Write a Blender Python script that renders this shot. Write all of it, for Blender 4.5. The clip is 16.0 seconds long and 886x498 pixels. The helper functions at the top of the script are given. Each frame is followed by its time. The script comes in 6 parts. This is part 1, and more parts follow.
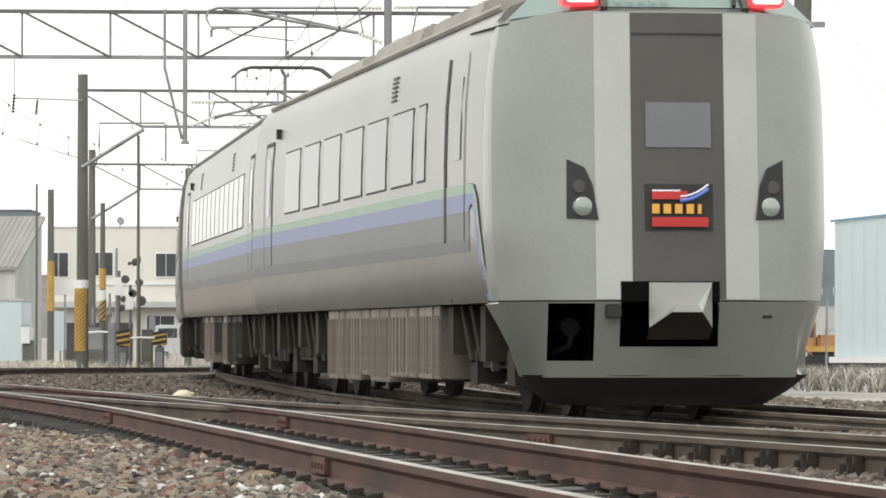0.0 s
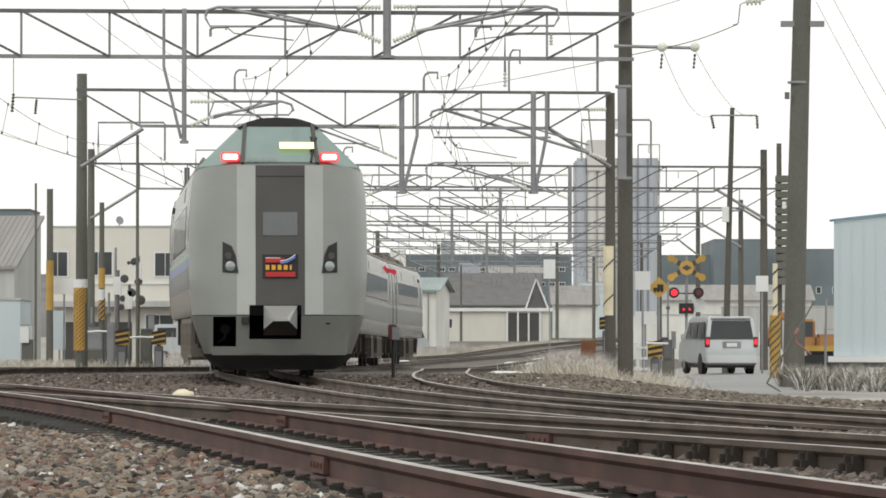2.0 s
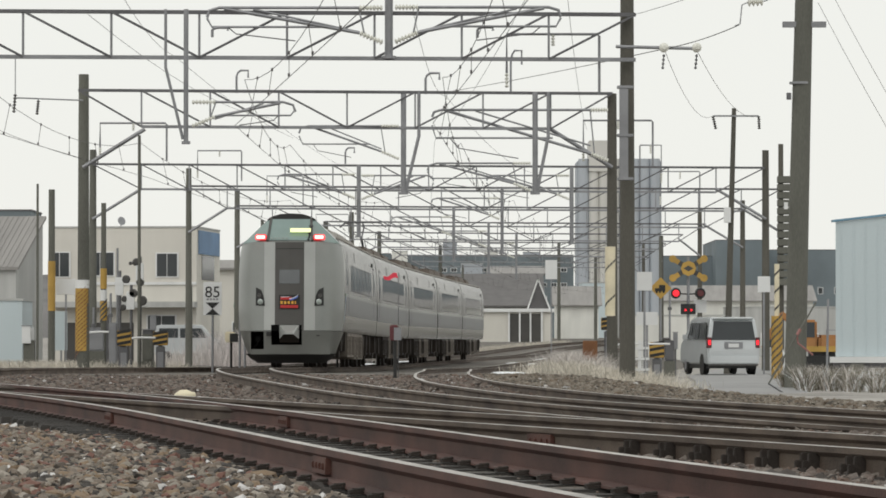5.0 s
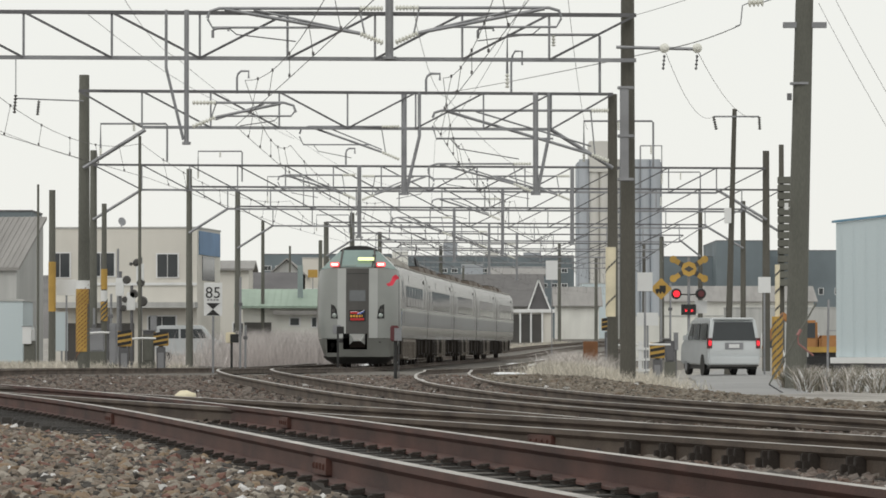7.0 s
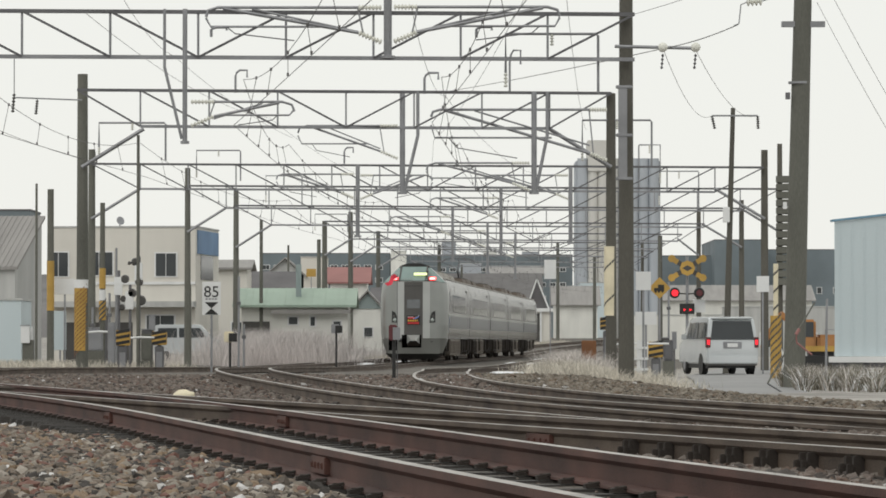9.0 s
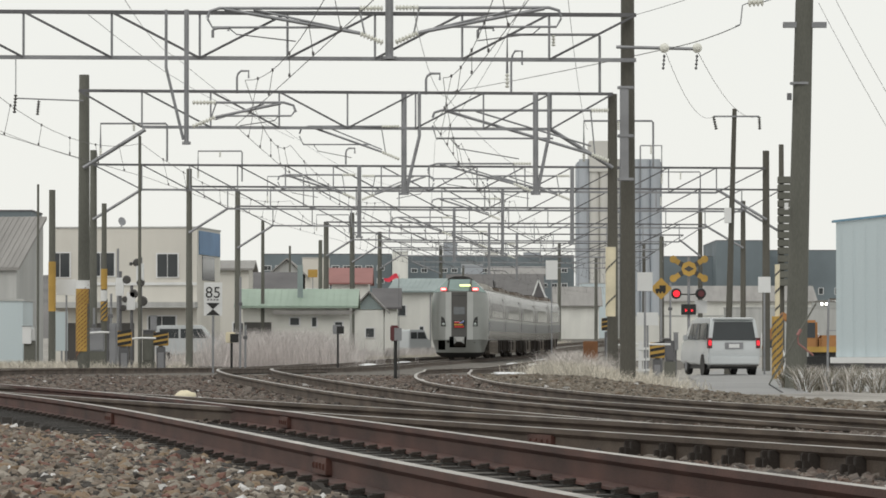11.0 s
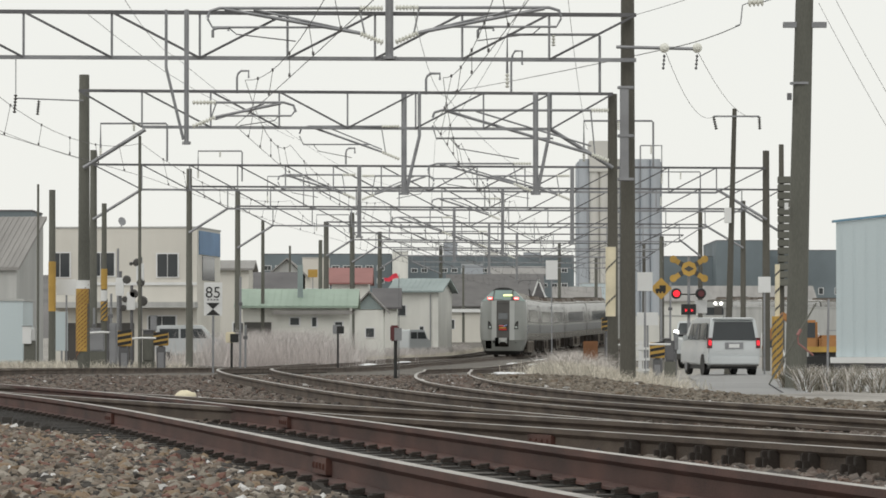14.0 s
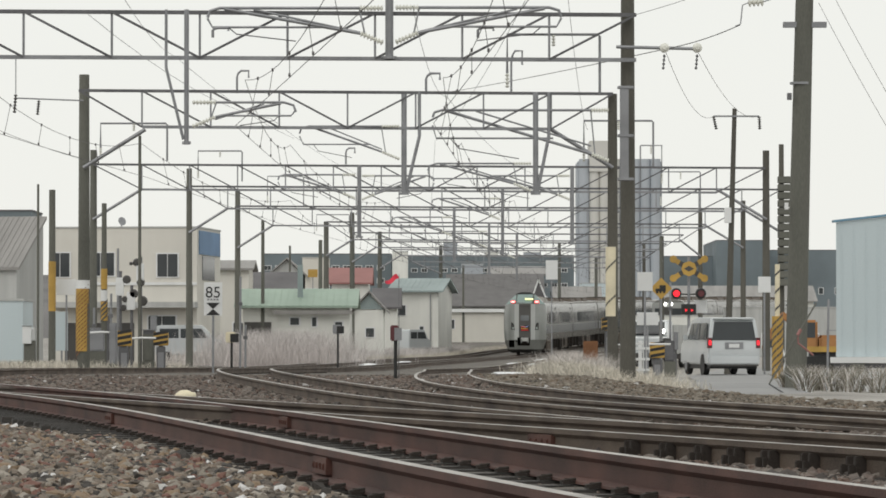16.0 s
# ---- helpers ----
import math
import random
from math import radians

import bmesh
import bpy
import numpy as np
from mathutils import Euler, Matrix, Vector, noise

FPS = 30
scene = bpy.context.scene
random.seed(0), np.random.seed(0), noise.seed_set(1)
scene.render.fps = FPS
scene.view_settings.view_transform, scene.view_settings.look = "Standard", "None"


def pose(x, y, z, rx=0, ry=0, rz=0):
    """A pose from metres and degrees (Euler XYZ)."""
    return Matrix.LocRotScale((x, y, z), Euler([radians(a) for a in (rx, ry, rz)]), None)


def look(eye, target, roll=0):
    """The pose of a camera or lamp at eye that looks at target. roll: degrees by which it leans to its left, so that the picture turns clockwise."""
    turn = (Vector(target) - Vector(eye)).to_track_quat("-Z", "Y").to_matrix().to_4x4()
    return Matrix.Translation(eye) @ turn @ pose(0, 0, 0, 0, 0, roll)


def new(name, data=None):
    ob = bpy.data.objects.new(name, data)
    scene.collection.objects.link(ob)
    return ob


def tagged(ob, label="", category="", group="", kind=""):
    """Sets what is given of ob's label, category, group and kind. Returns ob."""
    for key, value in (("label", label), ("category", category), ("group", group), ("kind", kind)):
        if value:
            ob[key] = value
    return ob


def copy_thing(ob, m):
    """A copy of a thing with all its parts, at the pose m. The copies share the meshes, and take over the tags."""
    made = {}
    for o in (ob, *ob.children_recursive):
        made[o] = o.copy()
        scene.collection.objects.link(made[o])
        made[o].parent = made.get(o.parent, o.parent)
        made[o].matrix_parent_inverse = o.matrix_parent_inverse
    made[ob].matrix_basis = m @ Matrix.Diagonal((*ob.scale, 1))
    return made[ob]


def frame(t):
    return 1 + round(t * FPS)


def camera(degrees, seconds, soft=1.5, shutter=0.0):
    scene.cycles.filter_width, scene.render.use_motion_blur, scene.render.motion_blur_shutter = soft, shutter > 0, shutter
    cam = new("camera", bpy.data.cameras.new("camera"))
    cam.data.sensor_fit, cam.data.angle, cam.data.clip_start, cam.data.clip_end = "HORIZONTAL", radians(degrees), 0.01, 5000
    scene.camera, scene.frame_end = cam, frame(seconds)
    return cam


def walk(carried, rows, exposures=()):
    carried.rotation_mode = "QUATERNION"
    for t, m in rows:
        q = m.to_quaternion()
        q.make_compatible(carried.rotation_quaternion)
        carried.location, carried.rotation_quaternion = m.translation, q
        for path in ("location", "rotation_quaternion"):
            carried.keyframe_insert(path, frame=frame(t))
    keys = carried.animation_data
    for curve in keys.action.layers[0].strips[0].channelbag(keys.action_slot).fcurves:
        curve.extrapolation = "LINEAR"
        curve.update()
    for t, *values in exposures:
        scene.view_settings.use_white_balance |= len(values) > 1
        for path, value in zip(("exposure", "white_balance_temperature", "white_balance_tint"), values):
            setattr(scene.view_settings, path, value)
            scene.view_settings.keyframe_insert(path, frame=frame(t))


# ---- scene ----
cam = camera(11.197, 16.0, soft=1.7)

# small sway of the tripod head: seconds, turn to the left and upwards in hundredths of a degree
SWAY = ((0, -1.8, -0.3), (0.5, -0.2, 0), (1, -2.3, -0.8), (1.5, -2.8, -1.2), (2, -2.9, -1.1), (2.5, -2.7, -1.1),
        (3, 0, 0.6), (3.5, 0, 0.5), (4, 0, 0.2), (6.5, -1.8, -0.7), (7, 0, 0.4), (7.5, -0.5, 0.5), (8, -3.4, -1.4),
        (8.5, -3.0, -1.2), (9, -2.0, -0.7), (11.5, 0, 0.2), (16, 0, 0))
EYE = (0, 0, 0.5)
walk(cam, [(t, pose(*EYE, 91.2676 + up / 100, 0, left / 100)) for t, left, up in SWAY],
     exposures=((0, 0.68), (0.5, 0.74), (1, 0.65), (1.5, 0.5), (2, 0.28), (2.5, 0.05), (3.5, 0.0), (16, 0.0)))

# ---- light: overcast sky and a very wide, weak sun ----
world = bpy.data.worlds.new("overcast")
scene.world = world
world.use_nodes = True
wn, wl = world.node_tree.nodes, world.node_tree.links
sky = wn.new("ShaderNodeTexSky")
sky.sky_type, sky.sun_disc = "NISHITA", False
sky.sun_elevation, sky.sun_rotation = radians(48), radians(200)
cloud = wn.new("ShaderNodeMix")
cloud.data_type = "RGBA"
cloud.inputs["Factor"].default_value = 0.96
cloud.inputs["B"].default_value = (7.93, 7.95, 7.55, 1)
wl.new(sky.outputs["Color"], cloud.inputs["A"])
wl.new(cloud.outputs["Result"], wn["Background"].inputs["Color"])
wn["Background"].inputs["Strength"].default_value = 0.112
sun = new("sun", bpy.data.lights.new("sun", "SUN"))
sun.data.energy, sun.data.angle, sun.data.color = 0.8, radians(40), (1, 0.97, 0.92)
sun.matrix_world = look((-20, -40, 50), (0, 0, 0))


# ---- materials ----
def material(name, color, rough=0.6, metal=0.0, vary=0.25, scale=6.0, bump=0.0, fine=60.0, tint=None, coat=0.0,
             emit=0.0, stretch=(1, 1, 1), random_tint=0.0, island=0.0):
    m = bpy.data.materials.new(name)
    m.use_nodes = True
    n, l = m.node_tree.nodes, m.node_tree.links
    b = n["Principled BSDF"]
    b.inputs["Roughness"].default_value, b.inputs["Metallic"].default_value = rough, metal
    b.inputs["Coat Weight"].default_value = coat
    tc, mp = n.new("ShaderNodeTexCoord"), n.new("ShaderNodeMapping")
    mp.inputs["Scale"].default_value = stretch
    l.new(tc.outputs["Object"], mp.inputs["Vector"])
    big, small = n.new("ShaderNodeTexNoise"), n.new("ShaderNodeTexNoise")
    big.inputs["Scale"].default_value, small.inputs["Scale"].default_value = scale / 4, fine
    big.inputs["Detail"].default_value, small.inputs["Detail"].default_value = 6, 3
    l.new(mp.outputs["Vector"], big.inputs["Vector"])
    l.new(mp.outputs["Vector"], small.inputs["Vector"])
    ramp = n.new("ShaderNodeValToRGB")
    dark = [c * (1 - vary) for c in color]
    light = list(tint) if tint else [min(1, c * (1 + vary * 0.6)) for c in color]
    ramp.color_ramp.elements[0].color, ramp.color_ramp.elements[1].color = (*dark, 1), (*light, 1)
    ramp.color_ramp.elements[0].position, ramp.color_ramp.elements[1].position = 0.3, 0.72
    mixed = n.new("ShaderNodeMath")
    mixed.operation = "MULTIPLY_ADD"
    mixed.inputs[1].default_value = 0.35
    l.new(small.outputs["Fac"], mixed.inputs[0])
    half = n.new("ShaderNodeMath")
    half.operation = "MULTIPLY_ADD"
    half.inputs[1].default_value, half.inputs[2].default_value = 0.8, -0.07
    l.new(big.outputs["Fac"], half.inputs[0])
    l.new(half.outputs[0], mixed.inputs[2])
    l.new(mixed.outputs[0], ramp.inputs["Fac"])
    out = ramp.outputs["Color"]
    if random_tint or island:
        src = n.new("ShaderNodeObjectInfo" if random_tint else "ShaderNodeNewGeometry")
        hsv = n.new("ShaderNodeHueSaturation")
        rng = n.new("ShaderNodeMapRange")
        spread = random_tint or island
        rng.inputs["To Min"].default_value, rng.inputs["To Max"].default_value = 1 - spread, 1 + spread
        l.new(src.outputs["Random" if random_tint else "Random Per Island"], rng.inputs["Value"])
        l.new(rng.outputs["Result"], hsv.inputs["Value"])
        l.new(out, hsv.inputs["Color"])
        out = hsv.outputs["Color"]
    l.new(out, b.inputs["Base Color"])
    if bump:
        bp = n.new("ShaderNodeBump")
        bp.inputs["Strength"].default_value, bp.inputs["Distance"].default_value = bump, 0.02
        l.new(small.outputs["Fac"], bp.inputs["Height"])
        l.new(bp.outputs["Normal"], b.inputs["Normal"])
    if emit:
        b.inputs["Emission Color"].default_value = (*color, 1)
        b.inputs["Emission Strength"].default_value = emit
    return m


def stone_material(name, stops, rough=0.85):
    m = material(name, (0.2, 0.17, 0.15), rough, bump=0.4, fine=90)
    n, l = m.node_tree.nodes, m.node_tree.links
    geo, ramp, mul = n.new("ShaderNodeNewGeometry"), n.new("ShaderNodeValToRGB"), n.new("ShaderNodeMix")
    ramp.color_ramp.interpolation = "CONSTANT"
    while len(ramp.color_ramp.elements) < len(stops):
        ramp.color_ramp.elements.new(0.5)
    for e, (p, c) in zip(ramp.color_ramp.elements, stops):
        e.position, e.color = p, (*c, 1)
    l.new(geo.outputs["Random Per Island"], ramp.inputs["Fac"])
    mul.data_type, mul.blend_type = "RGBA", "OVERLAY"
    mul.inputs["Factor"].default_value = 0.5
    base = n["Principled BSDF"].inputs["Base Color"]
    old = base.links[0].from_socket
    l.new(ramp.outputs["Color"], mul.inputs["A"])
    l.new(old, mul.inputs["B"])
    l.new(mul.outputs["Result"], base)
    return m


M = dict(
    silver=material("silver_paint", (0.27, 0.28, 0.268), 0.3, 0.5, 0.16, 3, 0.0, 40, coat=0.15),
    silver_light=material("pale_silver_paint", (0.4, 0.41, 0.398), 0.3, 0.4, 0.14, 3, coat=0.2),
    body=material("brushed_steel_side", (0.225, 0.22, 0.205), 0.24, 0.4, 0.25, 2, 0.0, 30, stretch=(1, 1.2, 0.25)),
    charcoal=material("charcoal_panel", (0.075, 0.072, 0.068), 0.45, 0.1, 0.2, 3),
    black=material("matt_black", (0.02, 0.02, 0.02), 0.6, 0, 0.3),
    roof=material("sooty_roof_brown", (0.15, 0.125, 0.105), 0.8, 0.1, 0.4, 4),
    roof_pale=material("dusty_roof_grey", (0.36, 0.34, 0.31), 0.75, 0.1, 0.3, 3),
    grime=material("underframe_grime", (0.036, 0.028, 0.023), 0.8, 0.1, 0.5, 6, 0.3),
    boxes=material("equipment_box", (0.22, 0.19, 0.16), 0.65, 0.1, 0.6, 6, stretch=(1, 4, 0.4), random_tint=0.2),
    glass=material("dark_window_glass", (0.06, 0.066, 0.07), 0.08, 0.0, 0.1),
    cabglass=material("cab_glass", (0.25, 0.33, 0.315), 0.07, 0.3, 0.1),
    green=material("green_band", (0.29, 0.4, 0.31), 0.4, 0.2, 0.1),
    blue=material("blue_band", (0.19, 0.22, 0.4), 0.4, 0.2, 0.1),
    slate=material("slate_band", (0.115, 0.12, 0.125), 0.38, 0.2, 0.15, 3, stretch=(1, 1.2, 0.25)),
    red_lamp=material("red_tail_lamp", (1.0, 0.3, 0.28), 0.3, emit=3.2),
    red_rim=material("red_lamp_rim", (1.0, 0.04, 0.05), 0.3, emit=0.9),
    lens=material("lamp_lens", (0.34, 0.38, 0.36), 0.1, 0.3, 0.1),
    lit_panel=material("lit_cab_panel", (0.85, 0.93, 0.45), 0.4, emit=0.9),
    led_red=material("led_red", (0.5, 0.03, 0.03), 0.5, emit=0.04),
    led_yellow=material("led_yellow", (0.7, 0.36, 0.05), 0.5, emit=0.08),
    led_white=material("led_white", (0.7, 0.7, 0.75), 0.5, emit=0.15),
    led_blue=material("led_blue", (0.1, 0.18, 0.6), 0.5, emit=0.1),
    rail=material("rusty_rail_side", (0.075, 0.027, 0.02), 0.7, 0.1, 0.6, 5, 0.15, 50, tint=(0.13, 0.056, 0.042), stretch=(1, 1, 3)),
    rail_brown=material("dull_brown_rail_side", (0.088, 0.06, 0.047), 0.75, 0.1, 0.6, 5, 0.15, 50, tint=(0.17, 0.13, 0.1), stretch=(1, 1, 3)),
    railhead=material("worn_rail_head", (0.27, 0.235, 0.21), 0.4, 0.4, 0.5, 14, tint=(0.5, 0.47, 0.43)),
    sleeper=material("weathered_sleeper", (0.045, 0.041, 0.037), 0.7, 0, 0.5, 8, 0.5, 40, stretch=(0.4, 3, 3), random_tint=0.25),
    ballast=stone_material("ballast_stones", ((0, (0.25, 0.215, 0.18)), (0.16, (0.3, 0.25, 0.2)), (0.3, (0.16, 0.14, 0.12)), (0.42, (0.24, 0.13, 0.105)),
                           (0.52, (0.34, 0.315, 0.27)), (0.66, (0.08, 0.075, 0.07)), (0.82, (0.33, 0.25, 0.17)), (0.93, (0.46, 0.43, 0.38)), (0.984, (0.7, 0.7, 0.7)))),
    ballast_dark=stone_material("iron_stained_stones", ((0, (0.17, 0.145, 0.13)), (0.22, (0.21, 0.172, 0.152)), (0.45, (0.09, 0.08, 0.074)), (0.6, (0.18, 0.128, 0.105)),
                                (0.74, (0.26, 0.235, 0.21)), (0.985, (0.6, 0.6, 0.6)))),
    ballast_bank=stone_material("mossy_brown_stones", ((0, (0.19, 0.168, 0.14)), (0.25, (0.235, 0.205, 0.168)), (0.5, (0.1, 0.09, 0.076)), (0.62, (0.2, 0.155, 0.115)),
                                (0.74, (0.31, 0.285, 0.24)), (0.99, (0.6, 0.6, 0.6)))),
    earth=material("gravelly_earth", (0.27, 0.255, 0.235), 0.95, 0, 0.45, 2.0, 0.6, 9, tint=(0.46, 0.44, 0.41)),
    bed=material("dark_gravel_bed", (0.1, 0.09, 0.08), 0.95, 0, 0.5, 3.0, 0.8, 22, tint=(0.2, 0.183, 0.16)),
    asphalt=material("wet_asphalt", (0.24, 0.24, 0.24), 0.6, 0, 0.2, 1.0, 0.2, 30),
    concrete=material("weathered_concrete_pole", (0.145, 0.146, 0.126), 0.85, 0, 0.4, 3, 0.3, 40, stretch=(1, 1, 0.25)),
    concrete_dark=material("damp_concrete_pole", (0.105, 0.1, 0.085), 0.85, 0, 0.4, 3, 0.3, 40, stretch=(1, 1, 0.25)),
    steel=material("galvanised_steel", (0.3, 0.305, 0.32), 0.55, 0.5, 0.3, 5),
    steel_dark=material("dull_steel", (0.15, 0.15, 0.158), 0.6, 0.4, 0.3, 5),
    wire=material("wire", (0.13, 0.125, 0.125), 0.6, 0.4, 0.1),
    porcelain=material("porcelain", (0.72, 0.72, 0.66), 0.3, 0, 0.1),
    yellow=material("hazard_yellow", (0.5, 0.31, 0.07), 0.6, 0, 0.35, 4),
    white=material("white_paint", (0.75, 0.76, 0.76), 0.5, 0, 0.15, 3),
    van_white=material("van_paint", (0.56, 0.59, 0.605), 0.25, 0.1, 0.08, 3, coat=0.5),
    rubber=material("tyre_rubber", (0.03, 0.03, 0.03), 0.8, 0, 0.3),
    beige=material("cream_render", (0.68, 0.66, 0.605), 0.8, 0, 0.16, 1.6, stretch=(1, 1, 0.35)),
    grey_wall=material("grey_siding", (0.46, 0.465, 0.455), 0.8, 0, 0.2, 2, stretch=(4, 4, 0.4)),
    grey_roof=material("grey_metal_roof", (0.3, 0.29, 0.28), 0.6, 0.2, 0.2, 2, stretch=(3, 0.4, 1)),
    green_roof=material("pale_green_roof", (0.33, 0.42, 0.35), 0.6, 0.1, 0.2, 2),
    dark_roof=material("dark_roof", (0.13, 0.125, 0.13), 0.7, 0.1, 0.3, 2),
    red_roof=material("red_roof", (0.3, 0.14, 0.13), 0.7, 0, 0.2, 2),
    white_wall=material("off_white_wall", (0.74, 0.74, 0.7), 0.8, 0, 0.18, 3, stretch=(1, 1, 0.4)),
    teal_roof=material("grey_teal_sheet_roof", (0.3, 0.36, 0.36), 0.6, 0.1, 0.2, 2),
    red_siding=material("rust_red_siding", (0.36, 0.12, 0.085), 0.75, 0, 0.3, 2, stretch=(1, 1, 4)),
    haze_brush=material("pale_grey_brush", (0.58, 0.545, 0.53), 0.95, 0, 0.2, island=0.3),
    shed_blue=material("pale_blue_sheet", (0.55, 0.63, 0.66), 0.55, 0.1, 0.1, 1.5, stretch=(1, 1, 0.3)),
    shed_rim=material("blue_rim", (0.18, 0.33, 0.45), 0.5, 0.1, 0.2),
    silo_pale=material("pale_silo_concrete", (0.6, 0.59, 0.56), 0.8, 0, 0.15, 0.5),
    silo=material("silo_concrete", (0.42, 0.45, 0.49), 0.8, 0, 0.15, 0.5),
    bluegrey=material("blue_grey_cladding", (0.17, 0.205, 0.225), 0.7, 0.1, 0.3, 0.6),
    hill=material("wooded_hill", (0.17, 0.165, 0.165), 0.95, 0, 0.35, 0.12, 0, 1.2),
    straw=material("dry_grass", (0.58, 0.54, 0.465), 0.9, 0, 0.2, island=0.35),
    twig=material("dead_stalks", (0.2, 0.185, 0.14), 0.9, 0, 0.3, island=0.35),
    red_twig=material("reddish_bare_twigs", (0.54, 0.495, 0.48), 0.95, 0, 0.2, island=0.35),
    brush=material("grey_pink_brush", (0.6, 0.56, 0.53), 0.95, 0, 0.2, island=0.35),
    # near-black colour that carries the darkness inside hollows
    recess_shade=material("recess_shade_black", (0.006, 0.006, 0.006), 0.95, 0, 0.3),
    smoked=material("smoked_glass", (0.15, 0.158, 0.165), 0.15, 0.2, 0.1),
    snow=material("old_snow", (0.8, 0.82, 0.84), 0.6, 0, 0.15, 4, 0.3, 30),
    orange=material("orange_paint", (0.42, 0.2, 0.07), 0.6, 0, 0.3, 4),
    rust=material("rusty_box", (0.24, 0.11, 0.05), 0.8, 0.1, 0.4, 6),
    cream=material("cream_sign", (0.75, 0.68, 0.5), 0.6, 0, 0.2, 8),
    lamp_red_on=material("lit_red_lamp", (1.0, 0.02, 0.035), 0.3, emit=1.1),
    lamp_red_off=material("dark_red_lamp", (0.12, 0.03, 0.035), 0.25, 0, 0.1),
    headlamp=material("lit_headlamp", (1, 0.97, 0.9), 0.3, emit=6.0),
    pennant=material("pennant_cloth", (0.8, 0.06, 0.1), 0.8, 0, 0.15, 8),
    sky_blue=material("blue_board", (0.14, 0.25, 0.42), 0.6, 0, 0.25, 2),
)

M["glass"].node_tree.nodes["Principled BSDF"].inputs["Specular IOR Level"].default_value = 0.25
M["body"].node_tree.nodes["Principled BSDF"].inputs["Specular IOR Level"].default_value = 0.2
M["recess_shade"].node_tree.nodes["Principled BSDF"].inputs["Specular IOR Level"].default_value = 0.05


# ---- building helpers ----
def box(bm, x0, x1, y0, y1, z0, z1):
    v = [bm.verts.new((x, y, z)) for x in (x0, x1) for y in (y0, y1) for z in (z0, z1)]
    for f in ((0, 1, 3, 2), (4, 6, 7, 5), (0, 4, 5, 1), (2, 3, 7, 6), (0, 2, 6, 4), (1, 5, 7, 3)):
        bm.faces.new([v[i] for i in f])
    return v


def beam(bm, a, b, w, h=None):
    """A square bar from a to b."""
    a, b, h = Vector(a), Vector(b), h or w
    d = (b - a).normalized()
    s = d.cross(Vector((0, 0, 1)) if abs(d.z) < 0.95 else Vector((0, 1, 0))).normalized()
    u = s.cross(d)
    ring = [[bm.verts.new(p + s * i * w / 2 + u * j * h / 2) for i, j in ((-1, -1), (1, -1), (1, 1), (-1, 1))] for p in (a, b)]
    for i in range(4):
        bm.faces.new((ring[0][i], ring[0][(i + 1) % 4], ring[1][(i + 1) % 4], ring[1][i]))
    bm.faces.new(ring[0][::-1])
    bm.faces.new(ring[1])


def tube(bm, points, radii, seg=8, caps=True):
    """A round bar through the points, with one radius for each."""
    points = [Vector(p) for p in points]
    if not isinstance(radii, (list, tuple)):
        radii = [radii] * len(points)
    rings = []
    for i, p in enumerate(points):
        d = (points[min(i + 1, len(points) - 1)] - points[max(i - 1, 0)]).normalized()
        s = d.cross(Vector((0, 0, 1)) if abs(d.z) < 0.95 else Vector((0, 1, 0))).normalized()
        u = s.cross(d)
        rings.append([bm.verts.new(p + (s * math.cos(a) + u * math.sin(a)) * radii[i]) for a in [k * math.tau / seg for k in range(seg)]])
    for r, q in zip(rings, rings[1:]):
        for i in range(seg):
            bm.faces.new((r[i], r[(i + 1) % seg], q[(i + 1) % seg], q[i]))
    if caps:
        bm.faces.new(rings[0][::-1])
        bm.faces.new(rings[-1])


def prism(bm, outline, y0, y1):
    """An outline of (x, z) drawn out from y0 to y1."""
    a = [bm.verts.new((x, y0, z)) for x, z in outline]
    b = [bm.verts.new((x, y1, z)) for x, z in outline]
    k = len(a)
    for i in range(k):
        bm.faces.new((a[i], a[(i + 1) % k], b[(i + 1) % k], b[i]))
    bm.faces.new(a[::-1])
    bm.faces.new(b)


def mesh_of(bm, name, mat, smooth=False, bevel=0.0):
    bmesh.ops.recalc_face_normals(bm, faces=bm.faces)
    if bevel:
        bmesh.ops.bevel(bm, geom=bm.edges[:], offset=bevel, segments=2, affect="EDGES", clamp_overlap=True)
    me = bpy.data.meshes.new(name)
    bm.to_mesh(me)
    bm.free()
    me.materials.append(mat)
    if smooth:
        me.shade_smooth()
        me.set_sharp_from_angle(angle=radians(35))
    return me


def part(name, bm, mat, parent=None, label="", smooth=False, bevel=0.0, at=None):
    ob = new(name, mesh_of(bm, name, mat, smooth, bevel))
    if parent:
        ob.parent = parent
    if at:
        ob.location = at
    return tagged(ob, label) if label else ob


def piece(name, mesh, parent, m):
    ob = new(name, mesh)
    ob.parent, ob.matrix_basis = parent, m
    return ob


def block(name, mat, parent, dims, label="", bevel=0.0):
    bm = bmesh.new()
    box(bm, *dims)
    return part(name, bm, mat, parent, label, bevel=bevel)


def thing(name, label, category, group="", at=(0, 0, 0), turn=0):
    ob = new(name)
    ob.empty_display_size = 0.2
    ob.matrix_basis = pose(*at, 0, 0, turn)
    return tagged(ob, label, category, group)


def smooth_curve(xs, ys):
    """A cubic curve through the points, for numbers and arrays."""
    xs, ys = np.array(xs, float), np.array(ys, float)
    m = np.gradient(ys, xs)

    def at(x):
        i = np.clip(np.searchsorted(xs, x) - 1, 0, len(xs) - 2)
        h = xs[i + 1] - xs[i]
        t = (x - xs[i]) / h
        return ((2 * t**3 - 3 * t**2 + 1) * ys[i] + (t**3 - 2 * t**2 + t) * h * m[i]
                + (-2 * t**3 + 3 * t**2) * ys[i + 1] + (t**3 - t**2) * h * m[i + 1])
    return at


